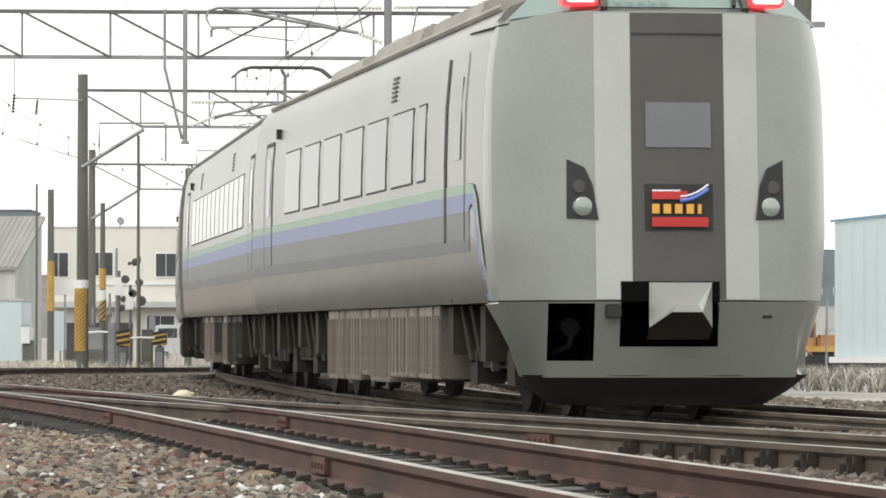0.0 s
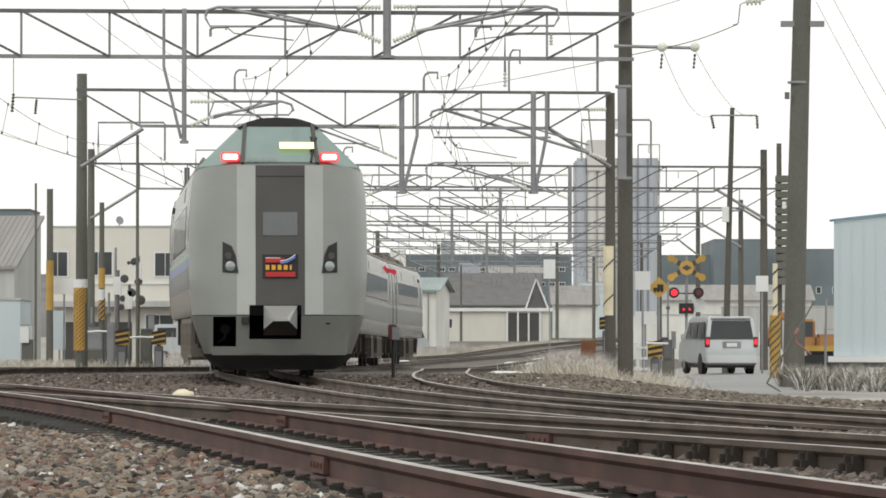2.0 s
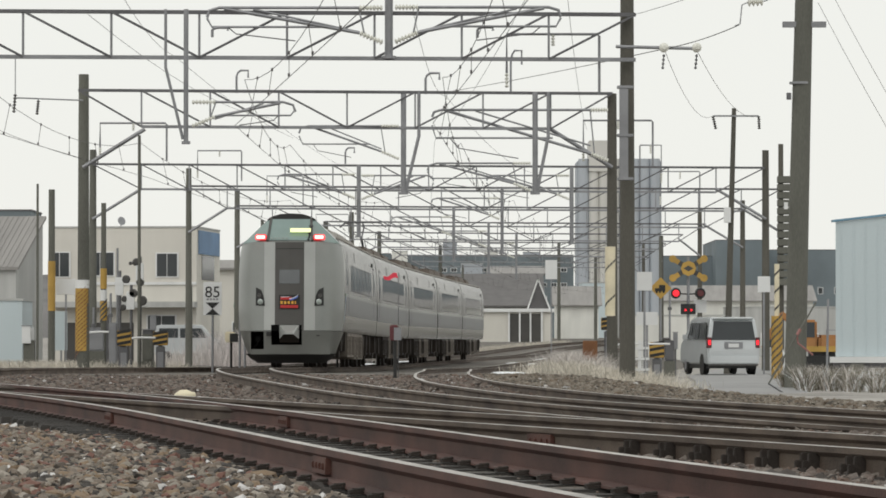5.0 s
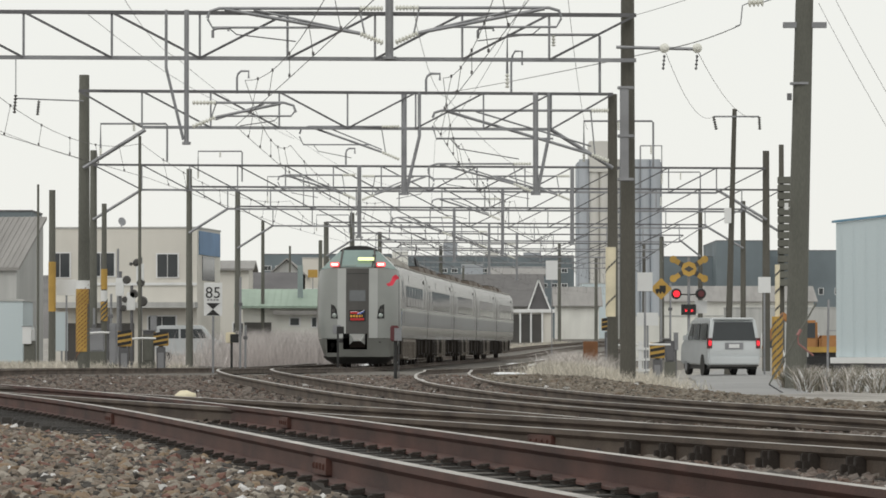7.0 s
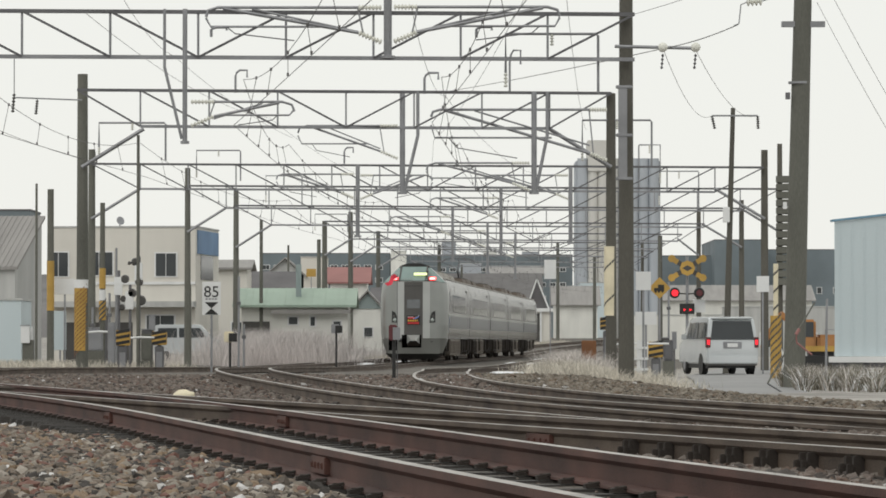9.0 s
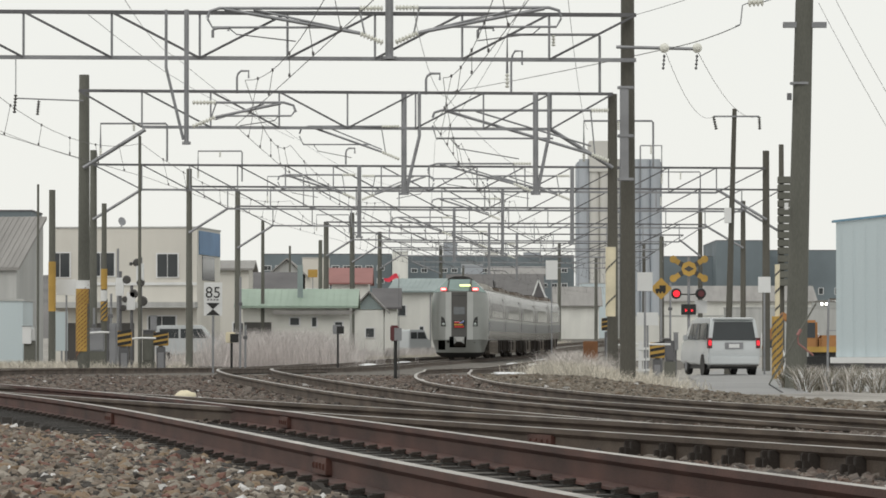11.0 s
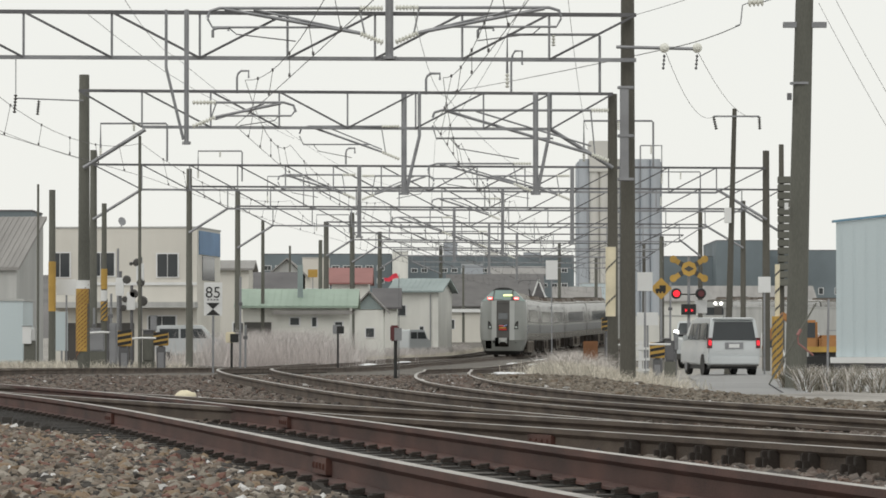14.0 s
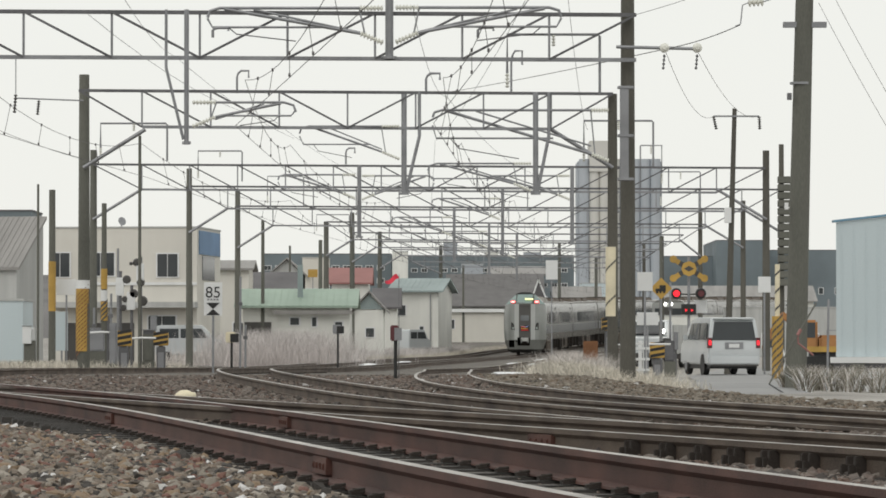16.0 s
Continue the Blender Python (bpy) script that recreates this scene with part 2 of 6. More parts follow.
# ---- ground and tracks: y runs along the line, x to the right, rail tops at about z = 0 ----
GAUGE = 1.067
far_x = smooth_curve((10, 15, 25, 38, 55, 64.5, 84, 100, 115, 130, 160, 197, 250, 309, 340, 360, 380, 400, 440, 520),
                     (7.9, 6.7, 4.5, 2.07, -0.53, -1.6, -3.5, -4.35, -4.4, -4.0, -2.85, -1.0, 2.05, 5.72, 7.9, 10.2, 13.3, 17.0, 26, 62))
far_z = smooth_curve((10, 38, 60, 84, 100, 115, 158, 197, 250, 309, 345, 380, 400, 440, 520, 720), (-0.1, -0.1, -0.04, 0.06, 0.07, 0.02, -0.12, -0.08, 0.0, 0.13, 0.42, 0.9, 1.15, 1.6, 1.9, 1.9))
siding_x = smooth_curve((30, 40, 48, 64, 98, 130, 160, 200, 250, 309, 340, 360, 380, 400, 440, 520, 600, 720), (4.6, 3.05, 1.95, 0.75, 0.0, 0.7, 2.1, 4.2, 6.7, 10.3, 12.7, 15.2, 18.4, 22.3, 32, 70, 110, 170))
siding_z = lambda y: np.where(np.asarray(y) < 110, -0.035, far_z(np.clip(y, 110, 720)) - 0.035 * np.clip((190 - np.asarray(y)) / 80, 0, 1))
left_x = smooth_curve((60, 90, 110, 150, 200, 250, 309, 340, 360, 380, 400, 440, 520), (-11.2, -9.9, -9.0, -6.9, -4.4, -1.8, 1.8, 3.9, 6.2, 9.3, 13, 22, 58))
near_x = smooth_curve((8, 14, 20, 27, 36, 45, 60, 80), (1.95, 1.03, 0.17, -0.8, -2.1, -3.6, -6.5, -10.6))
branch_x = smooth_curve((8, 20, 36, 60, 100), (6.0, 3.05, -0.83, -6.6, -16.2))
right_edge = smooth_curve((0, 15, 40, 53, 63, 80, 100, 130, 160, 200, 320, 400, 600), (12, 10.5, 8.0, 6.3, 4.5, 3.1, 2.7, 3.6, 5.4, 8.4, 16.5, 28, 90))


def ground_z(x, y):
    bed = far_z(np.clip(y, 10, 520)) * np.clip((np.asarray(y) - 25) / 30, 0, 1) - 0.16 + 0.03 * np.clip((40 - np.asarray(y)) / 8, 0, 1)
    drop = np.clip((x - right_edge(np.clip(y, 0, 600))) / 1.6, 0, 1)
    base = np.where(np.asarray(y) > 240, -0.38 + far_z(np.clip(y, 240, 520)) - far_z(240.0), -0.38)
    low = bed + (base - bed) * drop * drop * (3 - 2 * drop)
    return np.where(np.asarray(y) > 500, 1.3, low)


def build_ground():
    xs = np.concatenate([[-2500, -700, -250, -100, -50], np.linspace(-30, 30, 121), [50, 100, 250, 700, 2500]])
    ys = np.concatenate([[-300, -80, -20, 0], np.linspace(6, 200, 195), np.linspace(205, 400, 40), [500, 520, 1000, 2500, 4500]])
    gx, gy = np.meshgrid(xs, ys)
    rough = np.array([[noise.noise((x * 1.3, y * 1.3, 3)) * 0.025 if 5 < y < 200 and abs(x) < 30 else 0 for x in xs] for y in ys])
    gz = ground_z(gx, gy) + rough
    n = len(xs)
    faces = [(j * n + i, j * n + i + 1, (j + 1) * n + i + 1, (j + 1) * n + i) for j in range(len(ys) - 1) for i in range(n - 1)]
    me = bpy.data.meshes.new("ground")
    me.from_pydata(np.stack([gx, gy, gz], -1).reshape(-1, 3).tolist(), [], faces)
    me.materials.append(M["earth"])
    me.materials.append(M["bed"])
    mid_x, mid_y = (gx[:-1, :-1] + gx[1:, 1:]) / 2, (gy[:-1, :-1] + gy[1:, 1:]) / 2
    inside = (mid_x > -14 - mid_y * 0.02) & (mid_x < right_edge(np.clip(mid_y, 0, 600)) + np.where(mid_y > 185, 2.4, 0.9)) & (mid_y < 500) & (mid_y > -20)
    me.polygons.foreach_set("material_index", inside.astype(np.int32).ravel())
    me.shade_smooth()
    return tagged(new("ground", me), "brown gravelly railway ground with ballast beds", "ground", kind="structure")


build_ground()


def rail_mesh(path, name, side_mat):
    """Foot, web and head of one rail along a list of points (rail top)."""
    half = ((0.032, 0.0), (0.033, -0.03), (0.02, -0.042), (0.0075, -0.052), (0.0075, -0.125), (0.06, -0.14), (0.062, -0.152))
    ring = [(x, z) for x, z in half] + [(-x, z) for x, z in half[::-1]]
    bm = bmesh.new()
    rows = []
    for i, p in enumerate(path):
        d = (path[min(i + 1, len(path) - 1)] - path[max(i - 1, 0)])
        s = Vector((d.y, -d.x, 0)).normalized()
        rows.append([bm.verts.new(p + s * x + Vector((0, 0, z))) for x, z in ring])
    k = len(ring)
    for a, b in zip(rows, rows[1:]):
        for i in range(k):
            f = bm.faces.new((a[i], a[(i + 1) % k], b[(i + 1) % k], b[i]))
            f.material_index = 1 if i == k - 1 else 0
    bm.faces.new(rows[0])
    bm.faces.new(rows[-1][::-1])
    me = mesh_of(bm, name, side_mat)
    me.materials.append(M["railhead"])
    return me


def track(label, cx, cz, y0, y1, sleepers_to, step=0.66, fastened=True, rust="rail_brown"):
    """A railway track: two rails, its sleepers and their rail fastenings."""
    top = tagged(new("railway_track"), label, "railway track", "railway tracks", kind="structure")
    ys = np.concatenate([np.arange(y0, min(y1, 130), 1.0), np.arange(max(y0, 130), y1, 5.0)])
    mids = [Vector((float(cx(y)), float(y), float(cz(y)))) for y in ys]
    for side in (-1, 1):
        path = []
        for i, p in enumerate(mids):
            d = mids[min(i + 1, len(mids) - 1)] - mids[max(i - 1, 0)]
            path.append(p + Vector((d.y, -d.x, 0)).normalized() * side * (GAUGE / 2 + 0.032))
        ob = new("rail", rail_mesh(path, "rail", M[rust]))
        ob.parent = top
    bm = bmesh.new()
    box(bm, -1.02, 1.02, -0.1, 0.1, -0.14, 0)
    wood = mesh_of(bm, "sleeper", M["sleeper"], bevel=0.008)
    bm = bmesh.new()
    for sx in (-1, 1):
        c = sx * (GAUGE / 2 + 0.032)
        box(bm, c - 0.12, c + 0.12, -0.045, 0.045, 0.0, 0.012)
        for k, sgn in ((-0.092, -1), (0.092, 1)):
            beam(bm, (c + k - sgn * 0.035, 0, 0.024), (c + k + sgn * 0.03, 0, 0.012), 0.06, 0.012)
            tube(bm, [(c + k, 0.004, 0.012), (c + k, 0.004, 0.027)], 0.013, 6)
    clip = mesh_of(bm, "fastening", M["grime"])
    y = y0 + 0.3
    rnd = random.Random(5)
    while y < min(y1, sleepers_to):
        d = float(cx(y + 0.5) - cx(y - 0.5))
        m = pose(float(cx(y)), y, float(cz(y)) - 0.155, 0, 0, -math.degrees(math.atan(d)) + rnd.uniform(-0.8, 0.8))
        piece("sleeper", wood, top, m @ pose(rnd.uniform(-0.03, 0.03), 0, -0.004))
        if fastened:
            piece("fastening", clip, top, m)
        y += step
    return top


flat = lambda y: 0.04 + 0 * y
main_track = track("rusty main-line track with dark weathered sleepers", near_x, flat, 9, 62, 62, rust="rail")
branch_track = track("rusty branch track meeting the main line at a turnout", branch_x, lambda y: 0.02 + 0 * y, 10, 62, 62)
track("polished curved track on which the express train runs", far_x, far_z, 14, 480, 130)
track("siding with dull rails beside the curved track", siding_x, siding_z, 33, 700, 110, fastened=False)
track("outer track with dull rails on dark ballast", left_x, lambda y: far_z(y) + 0.0, 62, 470, 120, fastened=False)


def stones(name, label, mat, count, y0, y1, keep, size, seed):
    """Loose stones, one mesh of many small angular lumps lying on the ground."""
    rng = np.random.default_rng(seed)
    bm = bmesh.new()
    bmesh.ops.create_icosphere(bm, subdivisions=1, radius=1)
    base = np.array([v.co[:] for v in bm.verts])
    tri = np.array([[v.index for v in f.verts] for f in bm.faces])
    bm.free()
    y = np.sqrt(rng.uniform(y0 * y0, y1 * y1, count))
    x = rng.uniform(-0.125, 0.125, count) * y
    ok = keep(x, y)
    x, y = x[ok], y[ok]
    n = len(x)
    r = size * rng.lognormal(0, 0.28, n)[:, None] * rng.uniform((0.7, 0.6, 0.4), (1.45, 1.15, 0.9), (n, 3))
    v = base[None] * rng.uniform(0.6, 1.25, (n, len(base), 1)) * r[:, None, :]
    a, b = rng.uniform(0, math.tau, (2, n))
    b = (b / math.tau - 0.5) * 1.2
    ca, sa, cb, sb = (f(k)[:, None] for k, f in ((a, np.cos), (a, np.sin), (b, np.cos), (b, np.sin)))
    vx, vz = v[..., 0] * cb - v[..., 2] * sb, v[..., 0] * sb + v[..., 2] * cb
    vx, vy = vx * ca - v[..., 1] * sa, vx * sa + v[..., 1] * ca
    z = ground_z(x, y) + rng.uniform(-0.3, 0.75, n) * size
    co = np.stack([vx + x[:, None], vy + y[:, None], vz + z[:, None]], -1).reshape(-1, 3)
    idx = (tri[None] + (np.arange(n) * len(base))[:, None, None]).reshape(-1, 3)
    me = bpy.data.meshes.new(name)
    me.vertices.add(len(co))
    me.vertices.foreach_set("co", co.ravel())
    me.loops.add(idx.size)
    me.loops.foreach_set("vertex_index", idx.ravel())
    me.polygons.add(len(idx))
    me.polygons.foreach_set("loop_start", np.arange(0, idx.size, 3))
    me.update(calc_edges=True)
    me.shade_flat()
    me.materials.append(mat)
    return tagged(new(name, me), label, "ballast", kind="stuff")


# fishplates at rail joints
bm = bmesh.new()
box(bm, -0.035, 0.035, -0.28, 0.28, -0.12, -0.04)
for k in (-0.2, -0.07, 0.07, 0.2):
    box(bm, -0.046, 0.046, k - 0.016, k + 0.016, -0.096, -0.066)
plate_mesh = mesh_of(bm, "fishplate", M["rail"], bevel=0.004)
for cx, top, side, y in ((near_x, main_track, -1, 35.5), (near_x, main_track, 1, 33.5), (branch_x, branch_track, -1, 27.6), (near_x, main_track, -1, 21.0)):
    d = math.degrees(math.atan(float(cx(y + 0.5) - cx(y - 0.5))))
    piece("fishplate", plate_mesh, top, pose(float(cx(y)) + side * (GAUGE / 2 + 0.032) / math.cos(radians(d)), y, 0.04 if top is main_track else 0.02, 0, 0, -d))

# turnout braces against the near rail of the branch
bm = bmesh.new()
for k in (-0.07, 0.05):
    box(bm, 0, 0.07, k - 0.018, k + 0.022, -0.13, -0.03 - 0.1 * abs(k))
    box(bm, 0.07, 0.1, k - 0.014, k + 0.018, -0.13, -0.075)
box(bm, 0.0, 0.13, -0.11, 0.1, -0.14, -0.125)
box(bm, 0.0, 0.03, -0.05, 0.03, -0.1, -0.07)
brace = mesh_of(bm, "rail_brace", M["grime"], bevel=0.005)
for k in range(9):
    y = 20.6 + 0.62 * k + 0.05 * math.sin(5 * k)
    piece("rail_brace", brace, branch_track, pose(float(branch_x(y)) - GAUGE / 2 - 0.04, y, 0.02, 0, 0, 180 + 13.6))
on_bank = lambda x, y: (y > 36) & (x > siding_x(np.clip(y, 36, 700)) + 0.75)
beside = lambda x, y: x < near_x(np.clip(y, 8, 80)) + 0.95
in_gauge = lambda x, y: (abs(x - near_x(np.clip(y, 8, 80))) < GAUGE / 2 + 0.22) & (y < 33)
stones("near_ballast", "loose pinkish-brown and grey ballast stones", M["ballast"], 80000, 13, 46,
       lambda x, y: beside(x, y) & ~in_gauge(x, y), 0.026, 1)
stones("crib_ballast", "sparse dark chips between the sleepers of the main track", M["ballast_dark"], 2600, 13, 33, in_gauge, 0.014, 9)
stones("sleeper_ballast", "grey-brown ballast stones packed between the sleepers", M["ballast_dark"], 60000, 14, 42,
       lambda x, y: ~beside(x, y) & (x < right_edge(y) + 0.6), 0.027, 3)
stones("track_ballast", "dark iron-stained ballast stones between the tracks", M["ballast_dark"], 70000, 15, 96,
       lambda x, y: ~beside(x, y) & (x < right_edge(y) + 0.6) & ~on_bank(x, y), 0.034, 2)
stones("bank_ballast", "olive-brown stones of the ballast bank beside the lane", M["ballast_bank"], 110000, 30, 100,
       lambda x, y: ~beside(x, y) & (x < right_edge(y) + 0.6) & on_bank(x, y), 0.034, 12)


# ---- the express train ----
def grid(bm, rows):
    """A sheet through rows of points."""
    v = [[bm.verts.new(p) for p in r] for r in rows]
    for a, b in zip(v, v[1:]):
        for i in range(len(a) - 1):
            bm.faces.new((a[i], a[i + 1], b[i + 1], b[i]))
    return v


SIDE = ((1.36, 1.0), (1.40, 1.12), (1.425, 1.6), (1.425, 2.3), (1.41, 2.8), (1.37, 3.25), (1.31, 3.45), (1.2, 3.58), (0.95, 3.68), (0.5, 3.73), (0.0, 3.745))
side_x = lambda z: float(np.interp(z, [p[1] for p in SIDE[:8]], [p[0] for p in SIDE[:8]]))


def bogie(car, y):
    b = new("bogie")
    b.parent, b.location = car, (0, y, 0)
    bm = bmesh.new()
    for sx in (-1, 1):
        box(bm, sx * 1.0 - 0.07, sx * 1.0 + 0.07, -1.55, 1.55, 0.42, 0.66)
        for wy in (-1.05, 1.05):
            box(bm, sx * 1.0 - 0.12, sx * 1.0 + 0.14, wy - 0.2, wy + 0.2, 0.27, 0.58)
        tube(bm, [(sx * 1.02, -0.3, 0.45), (sx * 1.02, -0.3, 0.95)], 0.13)
        tube(bm, [(sx * 1.02, 0.3, 0.45), (sx * 1.02, 0.3, 0.95)], 0.13)
        beam(bm, (sx * 1.1, -0.9, 0.7), (sx * 1.1, -0.2, 0.95), 0.07)
    box(bm, -1, 1, -0.35, 0.35, 0.45, 0.75)
    part("bogie_frame", bm, M["grime"], b)
    for wy in (-1.05, 1.05):
        bm = bmesh.new()
        for sx in (-1, 1):
            tube(bm, [(sx * 0.50, wy, 0.43), (sx * 0.53, wy, 0.43), (sx * 0.54, wy, 0.43), (sx * 0.63, wy, 0.43)], [0.46, 0.46, 0.43, 0.42], 24)
        tube(bm, [(-0.9, wy, 0.43), (0.9, wy, 0.43)], 0.08, 10)
        part("wheelset", bm, M["grime"], b, smooth=True)


def car_body(car, y0, y1, windows, cab):
    """The shell of a car between y0 and y1, with bands, windows, doors, roof gear and underframe."""
    ys = [y0, y0 + 0.02, (y0 + y1) / 2, y1 - 0.02, y1]
    bm = bmesh.new()
    outline = [(-x, z) for x, z in SIDE] + [(x, z) for x, z in SIDE[-2::-1]]
    rows = grid(bm, [[(x, y, z) for x, z in outline] for y in ys])
    bm.faces.new(rows[0])
    bm.faces.new(rows[-1][::-1])
    grid(bm, [[(-1.36, y0, 1.0), (1.36, y0, 1.0)], [(-1.36, y1, 1.0), (1.36, y1, 1.0)]])
    bmesh.ops.remove_doubles(bm, verts=bm.verts, dist=0.001)
    part("body_shell", bm, M["body"], car, smooth=True)
    for sx in (-1, 1):
        for name, za, zb, mat in (("green_band", 1.98, 2.07, "green"), ("blue_band", 1.82, 1.98, "blue"), ("slate_band", 1.46, 1.82, "slate")):
            bm = bmesh.new()
            grid(bm, [[(sx * (side_x(z) + 0.004), y, z) for z in np.linspace(za, zb, 4)] for y in (y0 + (0.8 if cab else 0.05), y1 - 0.05)])
            part(name, bm, M[mat if sx < 0 else {"green": "silver", "blue": "slate", "slate": "slate"}[mat]], car)
        if cab:
            for name, off, mat in (("green_band", 0.0, "green"), ("blue_band", 0.1, "blue")):
                bm = bmesh.new()
                path = ((-7.72, 2.07), (-8.0, 2.05), (-8.2, 1.93), (-8.36, 1.68), (-8.55, 1.35), (-8.75, 1.02))
                wide = 0.1 if mat == "green" else 0.15
                grid(bm, [[(sx * (side_x(max(1.0, z)) + 0.012), y + (off + k) * (0.15 + 0.85 * min(1, i / 3)), z - (off + k) * max(0, 1 - i / 3)) for k in (0, wide)] for i, (y, z) in enumerate(path)])
                part(name, bm, M[mat], car)
        for a, b in windows:
            bm = bmesh.new()
            w = 0.022
            grid(bm, [[(sx * (side_x(z) + 0.006), y, z) for z in (2.17, 2.5, 2.92)] for y in (a - w, b + w)])
            win = part("side_window", bm, M["black"], car)
            bm = bmesh.new()
            grid(bm, [[(sx * (side_x(z) + 0.010), y, z) for z in (2.19, 2.5, 2.9)] for y in (a, b)])
            part("pane", bm, M["glass"], win)
        for yd in ((y0 + 1.55, y1 - 1.55) if not cab else (y1 - 1.75,)):
            bm = bmesh.new()
            for k, wide in ((-0.42, 0.06), (0.42, 0.02)):
                grid(bm, [[(sx * (side_x(z) + 0.005), yd + k + q * wide / 0.035, z) for z in (1.02, 1.6, 2.3, 2.8, 3.1)] for q in (-0.035, 0.035)])
            grid(bm, [[(sx * (side_x(z) + 0.005), yd + k, z) for z in (3.06, 3.11)] for k in (-0.42, 0.42)])
            door = part("side_door", bm, M["black"], car)
            bm = bmesh.new()
            grid(bm, [[(sx * (side_x(z) + 0.006), yd + k, z) for z in (2.2, 2.5, 2.9)] for k in (-0.2, 0.2)])
            part("door_pane", bm, M["glass"], door)
        for yv in ((-2.6,) if cab else (y0 + 6, y1 - 5.5)):
            bm = bmesh.new()
            for k in range(6):
                z = 3.05 + k * 0.045
                box(bm, sx * side_x(z) - 0.012, sx * side_x(z) + 0.012, yv - 0.16, yv + 0.16, z, z + 0.022)
            part("vent_grille", bm, M["charcoal"], car)
        bm = bmesh.new()
        box(bm, *sorted((sx * 1.35, sx * 1.42)), y1 - 2.72, y1 - 2.6, 3.12, 3.24)
        part("marker_lamp", bm, M["black"], car)
    # roof gear
    roof = new("roof_gear")
    roof.parent = car
    for a, b, w, h in ((y0 + 3.5, y0 + 6.8, 0.95, 0.22), ((y0 + y1) / 2 - 1.5, (y0 + y1) / 2 + 2.2, 0.9, 0.26), (y1 - 6.5, y1 - 3.6, 0.95, 0.2)):
        bm = bmesh.new()
        prism(bm, ((-w, 3.62), (-w + 0.12, 3.70 + h), (w - 0.12, 3.70 + h), (w, 3.62)), a, b)
        unit = part("roof_unit", bm, M["roof_pale" if cab else "roof"], roof, bevel=0.03)
        bm = bmesh.new()
        n = int((b - a) / 0.3)
        for k in range(n):
            q = a + 0.15 + (b - a - 0.3) * k / (n - 1)
            box(bm, -w + 0.2, w - 0.2, q - 0.05, q + 0.05, 3.70 + h + 0.003, 3.73 + h)
        part("unit_louvre", bm, M["roof_pale" if cab else "grime"], unit)
    bm = bmesh.new()
    for sx in (-1, 1):
        tube(bm, [(sx * 1.2, y0 + 0.3, 3.6), (sx * 1.2, y1 - 0.3, 3.6)], 0.035, 6)
    part("roof_gutter", bm, M["roof_pale"], roof)
    # underframe
    rnd = random.Random(int(y1 * 10))
    y = -5.35 if cab else y0 + 4.9
    while y < (3.0 if cab else y1 - 5.4):
        w = rnd.choice((0.7, 0.95, 1.3, 0.5))
        z = rnd.choice((0.24, 0.26, 0.3)) if cab else rnd.choice((0.28, 0.28, 0.3, 0.4))
        bm = bmesh.new()
        box(bm, -1.33, 1.33, y, y + w - 0.05, z, 0.99)
        paint = M["boxes"] if rnd.random() < (0.9 if cab else 0.22) else M["grime"]
        housing = part("equipment_box", bm, paint, car, bevel=0.01)
        bm = bmesh.new()
        box(bm, -0.012, 0.012, -0.02, 0.02, z + 0.05, 0.9)
        rib = mesh_of(bm, "rib", paint)
        for k in (0.12, 0.3, 0.5, 0.7, 0.88):
            for sx in (-1, 1):
                piece("rib", rib, housing, pose(sx * 1.335, y + w * k, 0))
        y += w + (0.03 if cab else rnd.choice((0, 0.12, 0.3, 0.5)))
    bm = bmesh.new()
    box(bm, -0.9, 0.9, y0 + 0.4, y1 - 0.4, 0.7, 0.985)
    part("underframe", bm, M["grime"], car)
    rnd2 = random.Random(7)
    for sx in (-1, 1):
        for k in range(26):
            yy = y0 + 1.0 + (y1 - y0 - 2.0) * k / 25 + rnd2.uniform(-0.2, 0.2)
            bm = bmesh.new()
            if k % 3:
                tube(bm, [(sx * 1.25, yy, 0.98), (sx * 1.2, yy + rnd2.uniform(-0.3, 0.3), rnd2.uniform(0.35, 0.6))], 0.03, 6)
            else:
                box(bm, *sorted((sx * 1.0, sx * 1.28)), yy - 0.14, yy + 0.14, rnd2.uniform(0.45, 0.65), 0.98)
            part("underfloor_fitting", bm, M["grime"], car)
    bogie(car, -7.1 if cab else y0 + 3.3)
    bogie(car, y1 - 3.1)
    for y in (y0 + 1.2, y1 - 1.2, y1 - 0.55):
        for sx in (-1, 1):
            bm = bmesh.new()
            beam(bm, (sx * 1.2, y, 1.0), (sx * 1.1, y + 0.15, 0.4), 0.06)
            part("bracket", bm, M["steel_dark"], car)


FRONT = -10.1


def face_y(x, z):
    """How far back the cab front lies, by its plan curve and rake."""
    k = abs(x) / 1.425
    return FRONT + 0.36 * k**2 + 0.5 * k**8 + 0.16 * max(0, z - 1.0) / 2.45 + (0.12 * max(0, 1.0 - z) / 0.64)


def face_half(z):
    return float(np.interp(z, (0.36, 0.7, 1.0, 1.6, 2.3, 2.8, 3.2, 3.45), (1.2, 1.33, 1.41, 1.46, 1.46, 1.45, 1.42, 1.38)))


def face_patch(name, mat, x0, x1, z0, z1, proud, car, label="", nx=6, nz=4, taper=0.0, thick=0.03):
    """A piece of the cab front that follows its curve."""
    bm = bmesh.new()
    rows = []
    for j in range(nz + 1):
        z = z0 + (z1 - z0) * j / nz
        rows.append([(x + taper * j / nz, face_y(x, z) - proud, z) for x in np.linspace(x0, x1, nx + 1)])
    grid(bm, rows)
    back = bmesh.ops.extrude_face_region(bm, geom=bm.faces[:])
    bmesh.ops.translate(bm, vec=(0, thick, 0), verts=[e for e in back["geom"] if isinstance(e, bmesh.types.BMVert)])
    return part(name, bm, mat, car, label)


